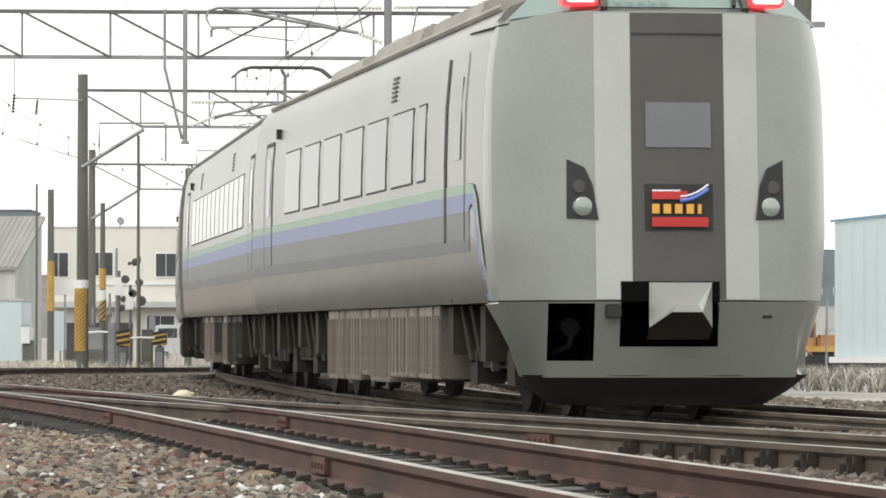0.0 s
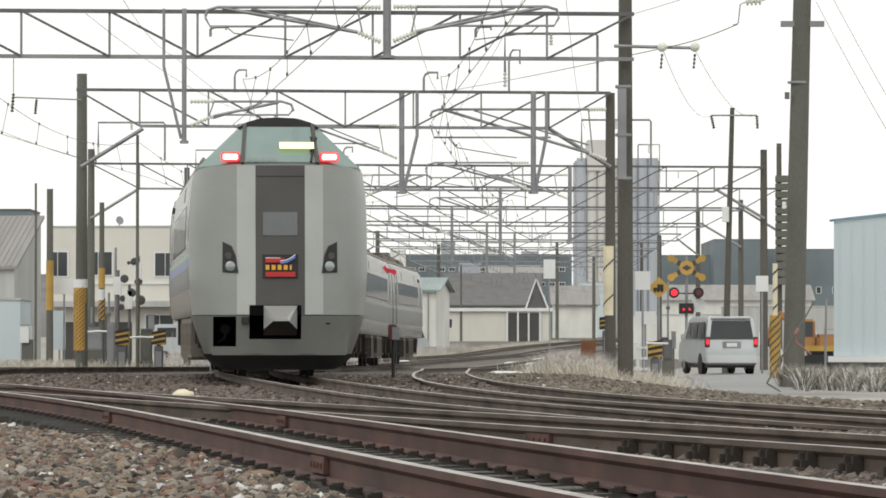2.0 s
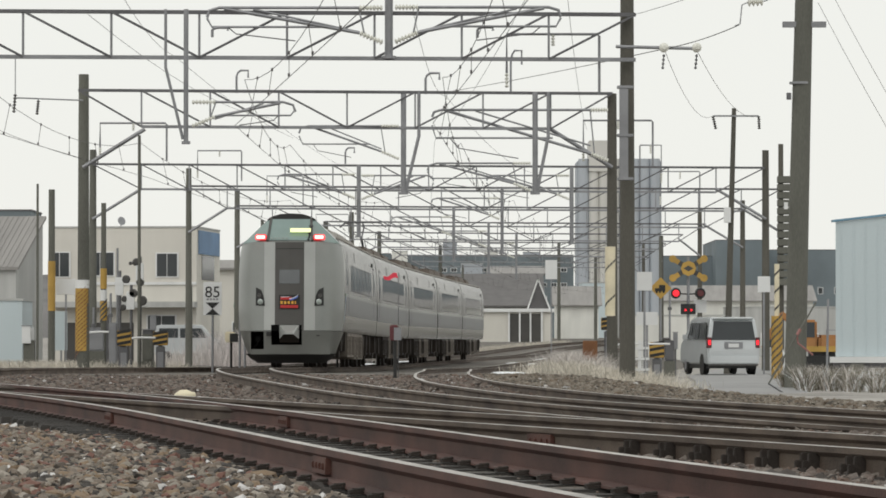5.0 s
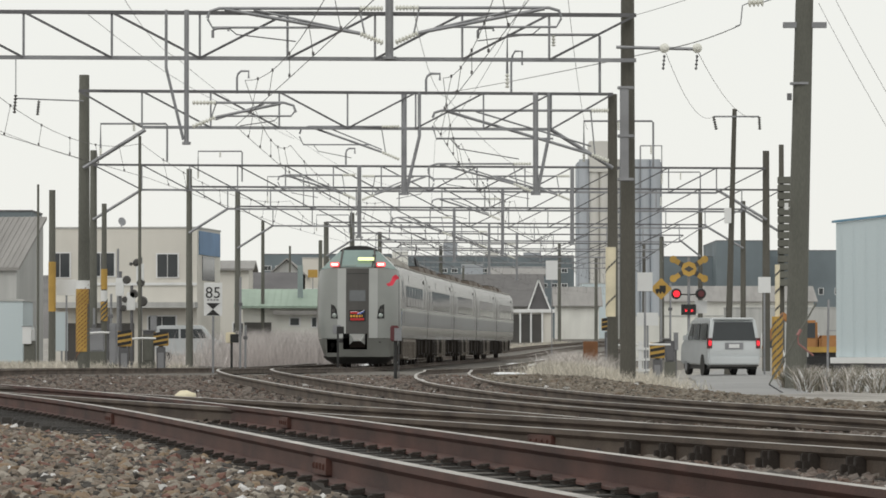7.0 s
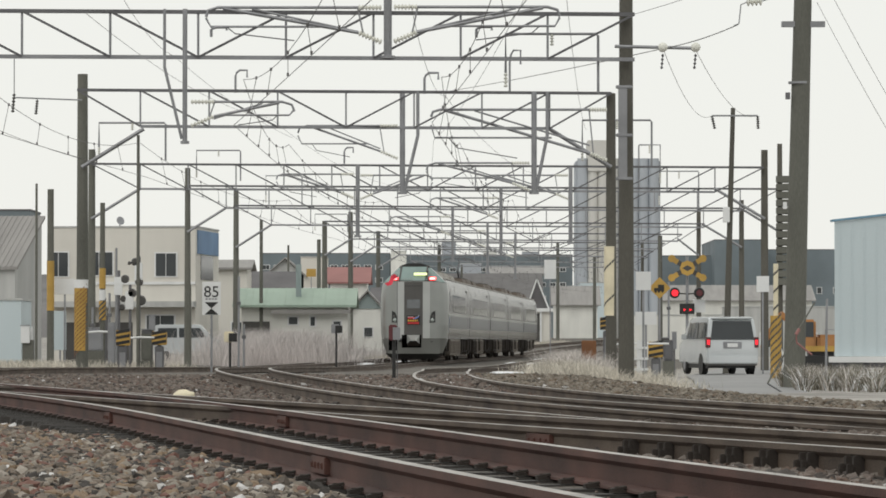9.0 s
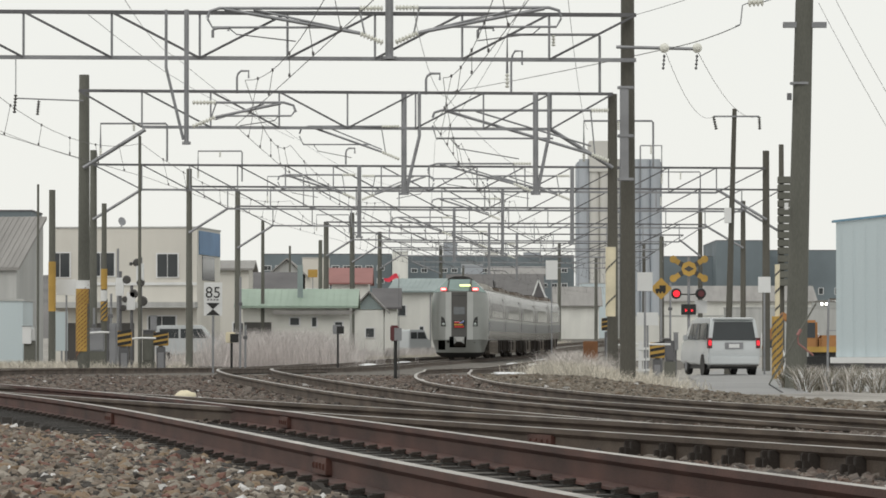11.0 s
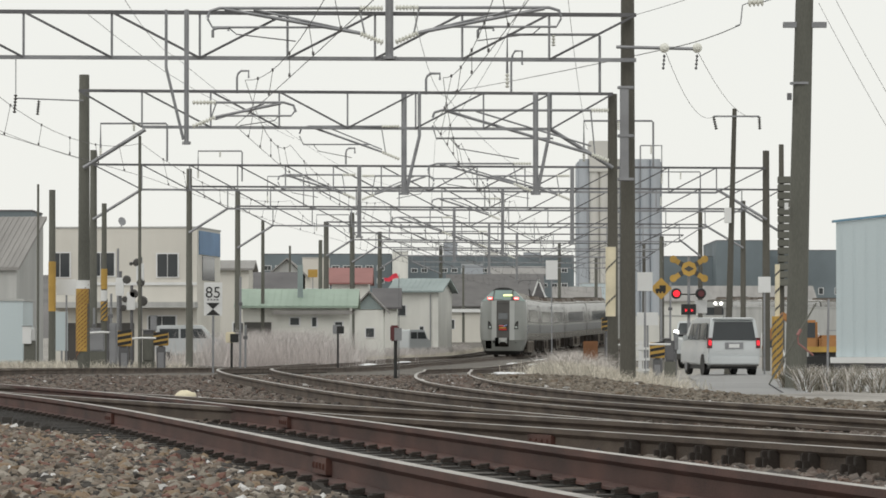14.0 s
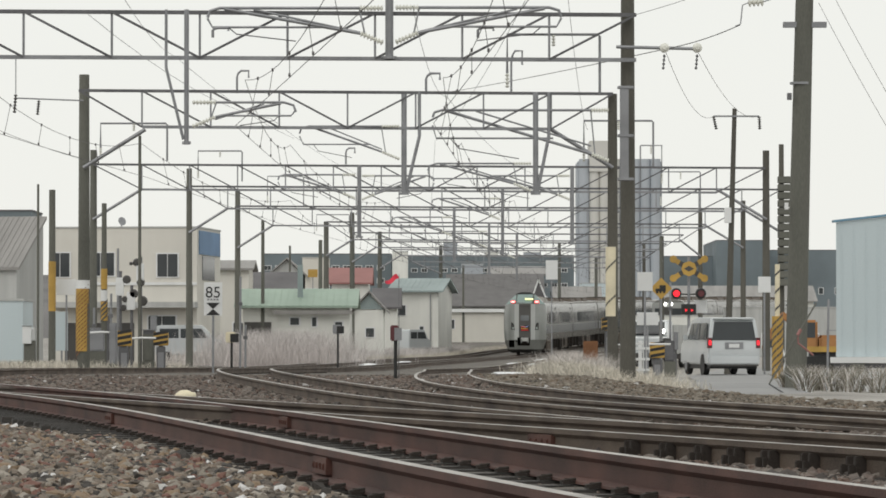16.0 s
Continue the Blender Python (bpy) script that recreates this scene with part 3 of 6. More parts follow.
def cab(car):
    # main front, split by the seam at sill height
    for name, za, zb, n in (("front_panel", 1.012, 3.46, 14), ("front_skirt", 0.36, 1.0, 6)):
        bm = bmesh.new()
        rows = []
        for z in (np.linspace(za, zb, n) if zb > 2 else (0.36, 0.44, 0.5, 0.62, 0.8, 0.985, 1.0)):
            h = face_half(z)
            us = [math.sin(u) for u in np.linspace(-math.pi / 2, math.pi / 2, 41)]
            mid = [(u * h, face_y(u * 1.425, z), z - 0.1 * abs(u)**6 * max(0, z - 2.9) / 0.56) for u in us]
            if zb < 2:
                xs = (-1.08, -0.9, -0.71, -0.6, -0.5, -0.2, 0.0, 0.2, 0.34, 0.6, 0.8, 1.08)
                outer = [h + (1.08 - h) * k for k in (0, 0.1, 0.25, 0.45, 0.7)]
                xs = [-x for x in outer] + list(xs) + outer[::-1]
                mid = [(x, face_y(x * 1.425 / h if abs(x) > 1.08 else x, z), z) for x in xs]
            back = -8.5 if name == "front_panel" else FRONT + 0.5 + (1.0 - z) * -0.2 + 1.1 * max(0, (z - 0.36) / 0.64)
            hb = side_x(z) if z >= 1 else h
            rows.append([(-hb, max(back, mid[0][1] + 0.05), z)] + mid + [(hb, max(back, mid[-1][1] + 0.05), z)])
        v = grid(bm, rows)
        if zb > 2:
            bm.faces.new(v[-1])
            bm.faces.new(v[0][::-1])
        else:
            gone = []
            for f in bm.faces:
                c = f.calc_center_median()
                if (-0.5 < c.x < 0.34 and c.z > 0.62) or (-1.08 < c.x < -0.71 and 0.5 < c.z < 0.985):
                    gone.append(f)
            bmesh.ops.delete(bm, geom=gone, context="FACES")
        part(name, bm, M["silver"], car, "silver-grey painted cab front" if name == "front_panel" else "silver-grey skirt with dark recesses", smooth=True)
    # lighter uprights beside the dark centre door
    for sx in (-1, 1):
        a, b = sorted((sx * 0.40, sx * 0.70))
        face_patch("light_stripe", M["silver_light"], a, b, 1.02, 3.44, 0.006, car, "pale silver upright stripe", 3, 6)
    face_patch("gangway_door", M["charcoal"], -0.40, 0.40, 1.02, 3.44, 0.012, car, "charcoal grey end door", 2, 4)
    face_patch("door_seam", M["black"], -0.39, 0.39, 3.25, 3.27, 0.016, car, "", 2, 1)
    face_patch("door_window", M["smoked"], -0.28, 0.28, 2.30, 2.68, 0.02, car, "small dark window", 2, 2)
    sign = face_patch("train_name_display", M["black"], -0.29, 0.29, 1.60, 1.99, 0.02, car, "dark display with red, yellow and blue emblem", 2, 2)
    y = FRONT + 0.06
    for mat, dims in (("led_red", (-0.24, 0.06, 1.86, 1.93)), ("led_white", (-0.24, 0.0, 1.925, 1.94)), ("led_red", (-0.24, 0.24, 1.63, 1.71))):
        bm = bmesh.new()
        box(bm, dims[0], dims[1], y - 0.065, y - 0.05, dims[2], dims[3])
        part("emblem_bar", bm, M[mat], sign)
    for k in range(5):
        bm = bmesh.new()
        box(bm, -0.24 + k * 0.098, -0.24 + k * 0.098 + (0.062 if k < 4 else 0.03), y - 0.066, y - 0.05, 1.74, 1.82)
        part("emblem_bar", bm, M["led_yellow"], sign)
    for mat, off in (("led_blue", 0.0), ("led_white", 0.035)):
        bm = bmesh.new()
        pts = [(0.0 + 0.24 * u, y - 0.06, 1.85 + off + 0.1 * u * u) for u in np.linspace(0, 1, 6)]
        tube(bm, pts, 0.016 if mat == "led_blue" else 0.009, 6)
        part("emblem_curve", bm, M[mat], sign)
    # headlamp slots
    for sx in (-1, 1):
        bm = bmesh.new()
        pts = ((0.935, 1.70), (0.68, 1.69), (0.725, 1.98), (0.79, 2.13), (0.93, 2.2))
        va = [bm.verts.new((sx * x, face_y(x, z) - 0.03, z)) for x, z in pts]
        vb = [bm.verts.new((sx * x, face_y(x, z) + 0.02, z)) for x, z in pts]
        bm.faces.new(va)
        for i in range(5):
            bm.faces.new((va[i], va[(i + 1) % 5], vb[(i + 1) % 5], vb[i]))
        slot = part("headlamp", bm, M["black"], car, "dark recessed headlamp")
        bm = bmesh.new()
        yl = face_y(0.8, 1.8)
        tube(bm, [(sx * 0.805, yl - 0.055, 1.80), (sx * 0.805, yl - 0.045, 1.80), (sx * 0.805, yl + 0.05, 1.80)], [0.06, 0.08, 0.09], 16)
        part("lens", bm, M["lens"], slot, "clear glass lens", smooth=True)
        bm = bmesh.new()
        tube(bm, [(sx * 0.835, face_y(0.835, 1.98) - 0.042, 1.97), (sx * 0.835, face_y(0.835, 1.98) + 0.04, 1.97)], [0.055, 0.065], 12)
        part("upper_lens", bm, M["charcoal"], slot, smooth=True)
    # skirt recesses, their shade put into a near-black colour, and the coupler cover
    # flat black patch painted as the shaded upper part of the recess
    face_patch("coupler_recess", M["recess_shade"], -0.5, 0.34, 1.0, 1.17, 0.02, car, "", 2, 2)
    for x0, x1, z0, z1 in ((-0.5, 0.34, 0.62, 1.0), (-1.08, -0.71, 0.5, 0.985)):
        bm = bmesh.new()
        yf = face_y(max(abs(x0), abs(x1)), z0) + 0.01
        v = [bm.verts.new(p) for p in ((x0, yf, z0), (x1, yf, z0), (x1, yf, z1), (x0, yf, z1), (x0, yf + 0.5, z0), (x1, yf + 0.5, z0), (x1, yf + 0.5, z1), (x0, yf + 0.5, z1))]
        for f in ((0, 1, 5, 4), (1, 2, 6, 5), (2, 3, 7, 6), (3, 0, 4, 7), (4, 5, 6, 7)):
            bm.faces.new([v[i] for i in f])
        part("skirt_recess", bm, M["recess_shade"], car, "recess with its shade coloured deep black")
    # socket blackened too, to look sunk in shade
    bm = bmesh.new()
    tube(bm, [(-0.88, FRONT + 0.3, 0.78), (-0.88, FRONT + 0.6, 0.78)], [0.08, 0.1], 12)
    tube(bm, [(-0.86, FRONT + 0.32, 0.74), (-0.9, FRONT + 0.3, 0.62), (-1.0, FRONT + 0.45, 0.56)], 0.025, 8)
    part("jumper_socket", bm, M["recess_shade"], car)
    block("side_plug", M["black"], car, (-0.63, -0.5, FRONT + 0.0, FRONT + 0.16, 0.86, 0.98), "", 0.012)
    face_patch("step_recess", M["black"], 0.74, 0.82, 0.86, 0.885, 0.01, car, "", 1, 1)
    bm = bmesh.new()
    v = [bm.verts.new(p) for p in ((-0.27, FRONT - 0.02, 1.16), (0.27, FRONT - 0.02, 1.16), (0.27, FRONT - 0.02, 0.78), (-0.27, FRONT - 0.02, 0.78),
                                   (-0.09, FRONT - 0.3, 0.97), (0.09, FRONT - 0.3, 0.97), (0.13, FRONT - 0.3, 0.91), (-0.13, FRONT - 0.3, 0.91))]
    for f in ((0, 1, 5, 4), (1, 2, 6, 5), (3, 0, 4, 7), (4, 5, 6, 7)):
        bm.faces.new([v[i] for i in f])
    part("coupler_cover", bm, M["silver_light"], car, "pale pyramid-shaped coupler cover")
    bm = bmesh.new()
    u = [bm.verts.new(p) for p in ((0.27, FRONT - 0.022, 0.78), (-0.27, FRONT - 0.022, 0.78), (-0.13, FRONT - 0.302, 0.91), (0.13, FRONT - 0.302, 0.91))]
    bm.faces.new(u)
    w = [bm.verts.new(p) for p in ((0.27, FRONT + 0.1, 0.68), (-0.27, FRONT + 0.1, 0.68))]
    bm.faces.new((u[1], u[0], w[0], w[1]))
    part("coupler_mouth", bm, M["grime"], car)
    # snow plough below the skirt
    bm = bmesh.new()
    rows = []
    for z, h, dy in ((0.38, 1.24, 0.0), (0.24, 1.12, 0.25), (0.12, 0.92, 0.32)):
        rows.append([(u * h, FRONT + 0.12 + dy + 0.5 * abs(u)**3, z) for u in np.linspace(-1, 1, 15)])
    grid(bm, rows)
    back = bmesh.ops.extrude_face_region(bm, geom=bm.faces[:])
    bmesh.ops.translate(bm, vec=(0, 0.06, 0), verts=[e for e in back["geom"] if isinstance(e, bmesh.types.BMVert)])
    part("snow_plough", bm, M["black"], car, smooth=True)
    # raked cab roof with three panes
    lo, hi, ycorner = 3.47, 4.13, -9.22
    a = [(-1.37, ycorner, lo - 0.09), (-0.62, face_y(0.62, lo) + 0.02, lo), (0.62, face_y(0.62, lo) + 0.02, lo), (1.37, ycorner, lo - 0.09)]
    t = [(-0.6, -9.15, hi), (-0.54, -9.25, hi), (0.54, -9.25, hi), (0.6, -9.15, hi)]
    bm = bmesh.new()
    va, vt = [bm.verts.new(p) for p in a], [bm.verts.new(p) for p in t]
    for i in range(3):
        bm.faces.new((va[i], va[i + 1], vt[i + 1], vt[i]))
    r = [bm.verts.new(p) for p in ((-1.33, -7.0, 3.44), (-0.62, -7.2, 3.74), (0.62, -7.2, 3.74), (1.33, -7.0, 3.44))]
    bm.faces.new((va[0], vt[0], r[1], r[0]))
    bm.faces.new((vt[3], va[3], r[3], r[2]))
    bm.faces.new((vt[0], vt[1], vt[2], vt[3], r[2], r[1]))
    part("cab_roof", bm, M["silver"], car)

    def pane(name, corners, mat, label, inset=0.95):
        bm = bmesh.new()
        q = [Vector(c) for c in corners]
        nrm = (q[1] - q[0]).cross(q[2] - q[0]).normalized()
        if nrm.y > 0:
            nrm = -nrm
        mid = sum(q, Vector()) / len(q)
        bm.faces.new([bm.verts.new(mid + (p - mid) * inset + nrm * 0.012) for p in q])
        return part(name, bm, mat, car, label)
    pane("centre_pane", [a[1], a[2], t[2], t[1]], M["cabglass"], "greenish tinted windscreen")
    pane("side_pane", [a[0], a[1], t[1], t[0]], M["cabglass"], "greenish tinted side screen", 0.93)
    pane("side_pane", [a[2], a[3], t[3], t[2]], M["cabglass"], "greenish tinted side screen", 0.93)
    bm = bmesh.new()
    prism(bm, ((-0.68, 4.07), (-0.55, 4.16), (-0.3, 4.235), (0, 4.25), (0.3, 4.235), (0.55, 4.16), (0.68, 4.07)), -9.3, -8.4)
    part("roof_hood", bm, M["black"], car, "black hood over the windscreen", bevel=0.02)
    for sx in (-1, 1):
        bm = bmesh.new()
        beam(bm, (sx * 0.61, face_y(0.6, lo) - 0.01, lo), (sx * 0.55, -9.27, hi), 0.06)
        part("windscreen_post", bm, M["charcoal"], car)
        bm = bmesh.new()
        x0, x1 = sorted((sx * 0.68, sx * 0.93))
        box(bm, x0, x1, face_y(0.8, lo) - 0.05, face_y(0.8, lo) + 0.2, 3.53, 3.63)
        lamp = part("tail_lamp", bm, M["red_lamp"], car, "glowing red tail lamp", bevel=0.015)
        bm = bmesh.new()
        box(bm, x0 - 0.025, x1 + 0.025, face_y(0.8, lo) - 0.03, face_y(0.8, lo) + 0.21, 3.505, 3.655)
        part("lamp_rim", bm, M["red_rim"], lamp, bevel=0.02)
    bm = bmesh.new()
    tube(bm, [(0.5, face_y(0.5, lo) - 0.03, lo + 0.03), (0.56, -9.6, 3.78), (0.52, -9.45, 3.92)], 0.018, 6)
    tube(bm, [(0.52, -9.72, 3.68), (0.6, -9.5, 3.9)], 0.03, 6)
    part("wiper", bm, M["black"], car)
    bm = bmesh.new()
    v = [bm.verts.new(p) for p in ((0.0, -9.745, 3.72), (0.56, -9.745, 3.72), (0.56, -9.63, 3.83), (0.0, -9.63, 3.83))]
    bm.faces.new(v)
    part("lit_panel", bm, M["lit_panel"], car, "yellow-green lit panel behind the windscreen")
    for k in range(5):
        bm = bmesh.new()
        box(bm, -0.52 + k * 0.1, -0.46 + k * 0.1, face_y(0.5, lo) + 0.02, face_y(0.5, lo) + 0.05, 3.53, 3.57)
        part("number_bar", bm, M["lens"], car)
    # crew doors
    for sx in (-1, 1):
        bm = bmesh.new()
        for k, wide in ((-7.45, 0.02), (-6.3, 0.075)):
            grid(bm, [[(sx * (side_x(z) + 0.006), k + q * wide, z) for z in (1.02, 1.6, 2.3, 2.8, 3.25)] for q in (-1, 1)])
        door = part("crew_door", bm, M["black"], car)
        bm = bmesh.new()
        grid(bm, [[(sx * (side_x(z) + 0.008), y, z) for z in (2.3, 2.6, 3.05)] for y in (-7.2, -6.8)])
        part("door_pane", bm, M["glass"], door)


CAR = 20.6
end_car = thing("train_car", "silver-grey express train end car with charcoal front door", "train car", "cars of the express train")
cab(end_car)
car_body(end_car, -8.52, 10.3, [(-4.98, -4.5)] + [(-4.12 + 1.87 * k, -2.66 + 1.87 * k) for k in range(6)], True)
mid_car = thing("train_car", "silver express train middle car with blue and green bands", "train car", "cars of the express train")
car_body(mid_car, -10.05, 10.05, [(-6.9 + 1.15 * k, -5.9 + 1.15 * k) for k in range(12)], False)
bm = bmesh.new()
box(bm, -0.75, 0.75, 10.0, 10.5, 1.1, 3.4)
part("gangway_bellows", bm, M["black"], end_car)
bm = bmesh.new()
box(bm, -0.75, 0.75, 10.0, 10.5, 1.1, 3.4)
part("gangway_bellows", bm, M["black"], mid_car)
cars = [end_car, mid_car] + [copy_thing(mid_car, pose(0, 0, 0)) for _ in range(3)]
# current collector on the roof of the second car
panto = new("pantograph")
panto.parent = cars[1]
PY = 5.9
for name, pts, r in (("lower_arm", ((0, PY + 0.9, 3.98), (0, PY - 0.75, 4.5)), 0.045),
                     ("upper_arm", ((0, PY - 0.75, 4.5), (0.05, PY - 0.1, 4.95), (0, PY, 5.06)), 0.03),
                     ("control_rod", ((0.12, PY + 0.7, 3.98), (0.1, PY - 0.6, 4.42)), 0.016)):
    bm = bmesh.new()
    tube(bm, pts, r, 8)
    part(name, bm, M["steel_dark"], panto)
bm = bmesh.new()
for dy in (-0.18, 0.18):
    tube(bm, [(-0.82, PY + dy, 4.93), (-0.66, PY + dy, 5.06), (-0.5, PY + dy, 5.1), (0.5, PY + dy, 5.1), (0.66, PY + dy, 5.06), (0.82, PY + dy, 4.93)], 0.022, 6)
for k in (-0.35, 0.35):
    tube(bm, [(k, PY - 0.18, 5.08), (k, PY + 0.18, 5.08)], 0.018, 6)
part("collector_head", bm, M["steel_dark"], panto)
bm = bmesh.new()
box(bm, -0.6, 0.6, PY - 0.9, PY + 1.2, 3.86, 3.94)
for k in (-0.5, 0.5):
    for q in (-0.8, 1.1):
        tube(bm, [(k, PY + q, 3.66), (k, PY + q, 3.87)], 0.06, 8)
part("pantograph_base", bm, M["grime"], panto)

# length of the curved track, from y = 20 m on
line_y = np.arange(20.0, 515.0, 0.5)
line_x, line_z = far_x(line_y), far_z(line_y)
line_s = np.concatenate([[0], np.cumsum(np.hypot(np.diff(line_x), np.diff(line_y)))])
travel = smooth_curve((0, 1, 1.5, 2.5, 3.5, 7, 9, 12, 16), (38, 55.3, 64.2, 82, 99.1, 157.2, 193.3, 246.5, 306))


meet_y = np.arange(250.0, 715.0, 0.5)
meet_x, meet_z = siding_x(meet_y), siding_z(meet_y)
meet_s = np.concatenate([[0], np.cumsum(np.hypot(np.diff(meet_x), np.diff(meet_y)))])
EXPRESS_LINE, MEETING_LINE = (line_s, line_x, line_y, line_z), (meet_s, meet_x, meet_y, meet_z)


def on_line(s, line):
    return Vector([float(np.interp(s, line[0], values)) for values in line[1:]])


def car_pose(s, line):
    """The pose of a car whose middle is s metres along the line."""
    a, b = on_line(s - 6.8, line), on_line(s + 6.8, line)
    d = b - a
    c = (a + b) / 2
    return pose(c.x, c.y, c.z, math.degrees(math.asin(d.z / d.length)), 0, math.degrees(math.atan2(-d.x, d.y)))


def drive_train():
    for k, car in enumerate(cars):
        rows = []
        for i in range(33):
            t = i / 2
            s = float(np.interp(float(travel(t)), line_y, line_s)) + 10.1 + k * CAR
            rows.append((t, car_pose(s, EXPRESS_LINE)))
        walk(car, rows)


# ---- the local train that comes the other way on the siding's line ----
local_car = thing("local_train_car", "silver local train car with lit headlamps", "train car", "cars of the local train")
car_body(local_car, -9.9, 9.9, [(-6.9 + 1.15 * k, -5.9 + 1.15 * k) for k in range(12)], False)
plain_car = copy_thing(local_car, pose(0, 0, 0))
tagged(plain_car, "silver local train car with dark windows")
block("front_panel", M["silver_light"], local_car, (-1.38, 1.38, -10.02, -9.905, 0.95, 3.5), "pale silver flat front", 0.04)
block("windscreen", M["glass"], local_car, (-1.15, 1.15, -10.04, -10.022, 2.05, 3.0))
block("gangway_door", M["charcoal"], local_car, (-0.36, 0.36, -10.05, -10.022, 1.0, 3.1))
for sx in (-0.26, 0.26):
    bm = bmesh.new()
    tube(bm, [(sx, -10.1, 3.36), (sx, -10.0, 3.36)], 0.13, 14)
    part("headlamp", bm, M["headlamp"], local_car, "bright white headlamp")
local_cars = [local_car, plain_car, copy_thing(plain_car, pose(0, 0, 0))]


def drive_local():
    start = float(np.interp(429, meet_y, meet_s)) + 13 * 15.2
    for k, car in enumerate(local_cars):
        walk(car, [(t, car_pose(min(start - 15.2 * t + 10 + 20.2 * k, float(meet_s[-1]) - 10 - 25 * (2 - k)), MEETING_LINE)) for t in range(17)])


# ---- overhead line: portal gantries, poles, drop posts, wires ----
def pole(name, label, x, y, z0, z1, r0, r1, mat, group="", lean=0.0, category="pole"):
    ob = thing(name, label, category, group, (x, y, z0))
    bm = bmesh.new()
    h = z1 - z0
    tube(bm, [(0, 0, -0.3), (lean * 0.5, 0, h * 0.5), (lean, 0, h)], [r0, (r0 + r1) / 2, r1], 14)
    part("shaft", bm, mat, ob, smooth=True)
    return ob


def truss(owner, x0, x1, y0, y1, zt, zb, panels, w=0.085, left_cut=0.0, right_cut=0.0, mid=None, tilt=0.0):
    """A lattice beam: two chords, uprights and diagonals that fall towards the middle."""
    low = lambda x: -tilt * (x - x0) / (x1 - x0)
    dep = lambda x: y0 + (y1 - y0) * (x - x0) / (x1 - x0)
    bm = bmesh.new()
    beam(bm, (x0, dep(x0), zt), (x1, dep(x1), zt - tilt), w)
    part("top_chord", bm, M["steel_dark"], owner)
    bm = bmesh.new()
    beam(bm, (x0 + left_cut, dep(x0 + left_cut), zb + low(x0 + left_cut)), (x1 - right_cut, dep(x1 - right_cut), zb + low(x1 - right_cut)), w)
    part("bottom_chord", bm, M["steel"], owner)
    xs = np.linspace(x0 + left_cut, x1 - right_cut, panels + 1)
    for i, x in enumerate(xs):
        if 0 < i < panels or left_cut:
            bm = bmesh.new()
            beam(bm, (x, dep(x) + 0.02, zb + low(x)), (x, dep(x) + 0.02, zt + low(x)), w * 0.6)
            part("upright", bm, M["steel"], owner)
    ends = ([x0] if left_cut else []) + list(xs) + ([x1] if right_cut else [])
    mid = (x0 + x1) / 2 if mid is None else mid
    for a, b in zip(ends, ends[1:]):
        bm = bmesh.new()
        if (a + b) / 2 < mid:
            beam(bm, (a, dep(a) - 0.03, zt + low(a)), (b, dep(b) - 0.03, zb + low(b)), w * 0.6)
        else:
            beam(bm, (a, dep(a) - 0.03, zb + low(a)), (b, dep(b) - 0.03, zt + low(b)), w * 0.6)
        part("diagonal", bm, M["steel_dark"], owner)


def gantry(y, xl, xr, zt, zb, panels, left_pole=None, right_pole=None, cut=0.0, mid=None, w=0.08):
    g = thing("portal_gantry", "grey steel lattice portal gantry carrying the overhead line", "gantry", "overhead line gantries")
    truss(g, xl, xr, y * 0.987 if y < 130 else y, y, zt, zb, panels, w, cut, cut, mid, 0.02 * (zt - 0.5) if y > 130 else 0.0)
    for k, (p, s) in enumerate(((left_pole, 1), (right_pole, -1))):
        if p:
            x, top, r = p
            bm = bmesh.new()
            yy = y + 0.25
            tube(bm, [(x, yy, -0.6), (x, yy, top)], [r * 1.12, r * 0.9], 14)
            part("mast", bm, M["concrete"] if k == 0 else M["concrete_dark"], g, "weathered concrete mast", smooth=True)
            if cut:
                e = xl + cut if k == 0 else xr - cut
                bm = bmesh.new()
                tube(bm, [(x, y, zb - cut * 0.62), (e, y, zb)], 0.055)
                part("knee_brace", bm, M["steel"], g, "galvanised knee brace")
    return g


GANTRIES = (
    # y, left x, right x, top chord z, bottom chord z, panels, left mast, right mast, cut
    (94, -12.267, 4.019, 7.456, 6.516, 9, None, (3.854, 9.2, 0.15), 0, -5.029),
    (124, -9.873, 4.665, 7.506, 6.529, 6, (-9.873, 8.049, 0.155), (4.665, 7.521, 0.14), 1.7),
    (172, -13.33, 12.277, 7.53, 6.585, 12, (-13.33, 8.09, 0.14), (12.319, 8.068, 0.14), 1.86),
    (195, -10.993, 14.601, 7.52, 6.569, 12, (-10.969, 8.3, 0.13), (14.625, 9.348, 0.12), 1.7),
    (222, -10.156, 14.68, 7.521, 6.577, 11, (-10.101, 8.325, 0.14), (14.763, 7.798, 0.13), 1.8),
    (252, -6.521, 14.679, 7.588, 6.611, 9, (-6.521, 7.619, 0.15), (14.364, 8.312, 0.13), 1.5),
    (284, -5.715, 15.123, 7.813, 6.89, 8, (-5.715, 9.091, 0.16), (13.774, 7.6, 0.13), 1.5),
    (318, -4.452, 15.741, 8.053, 7.098, 7, (-4.452, 8.768, 0.16), None, 1.5),
    (352, -3.916, 16.544, 8.244, 7.32, 7, (-0.176, 8.552, 0.15), None, 1.5),
    (390, -3.12, 17.843, 8.544, 7.617, 7, None, (17.355, 9.665, 0.15), 1.5),
)
for row in GANTRIES:
    gantry(*row)


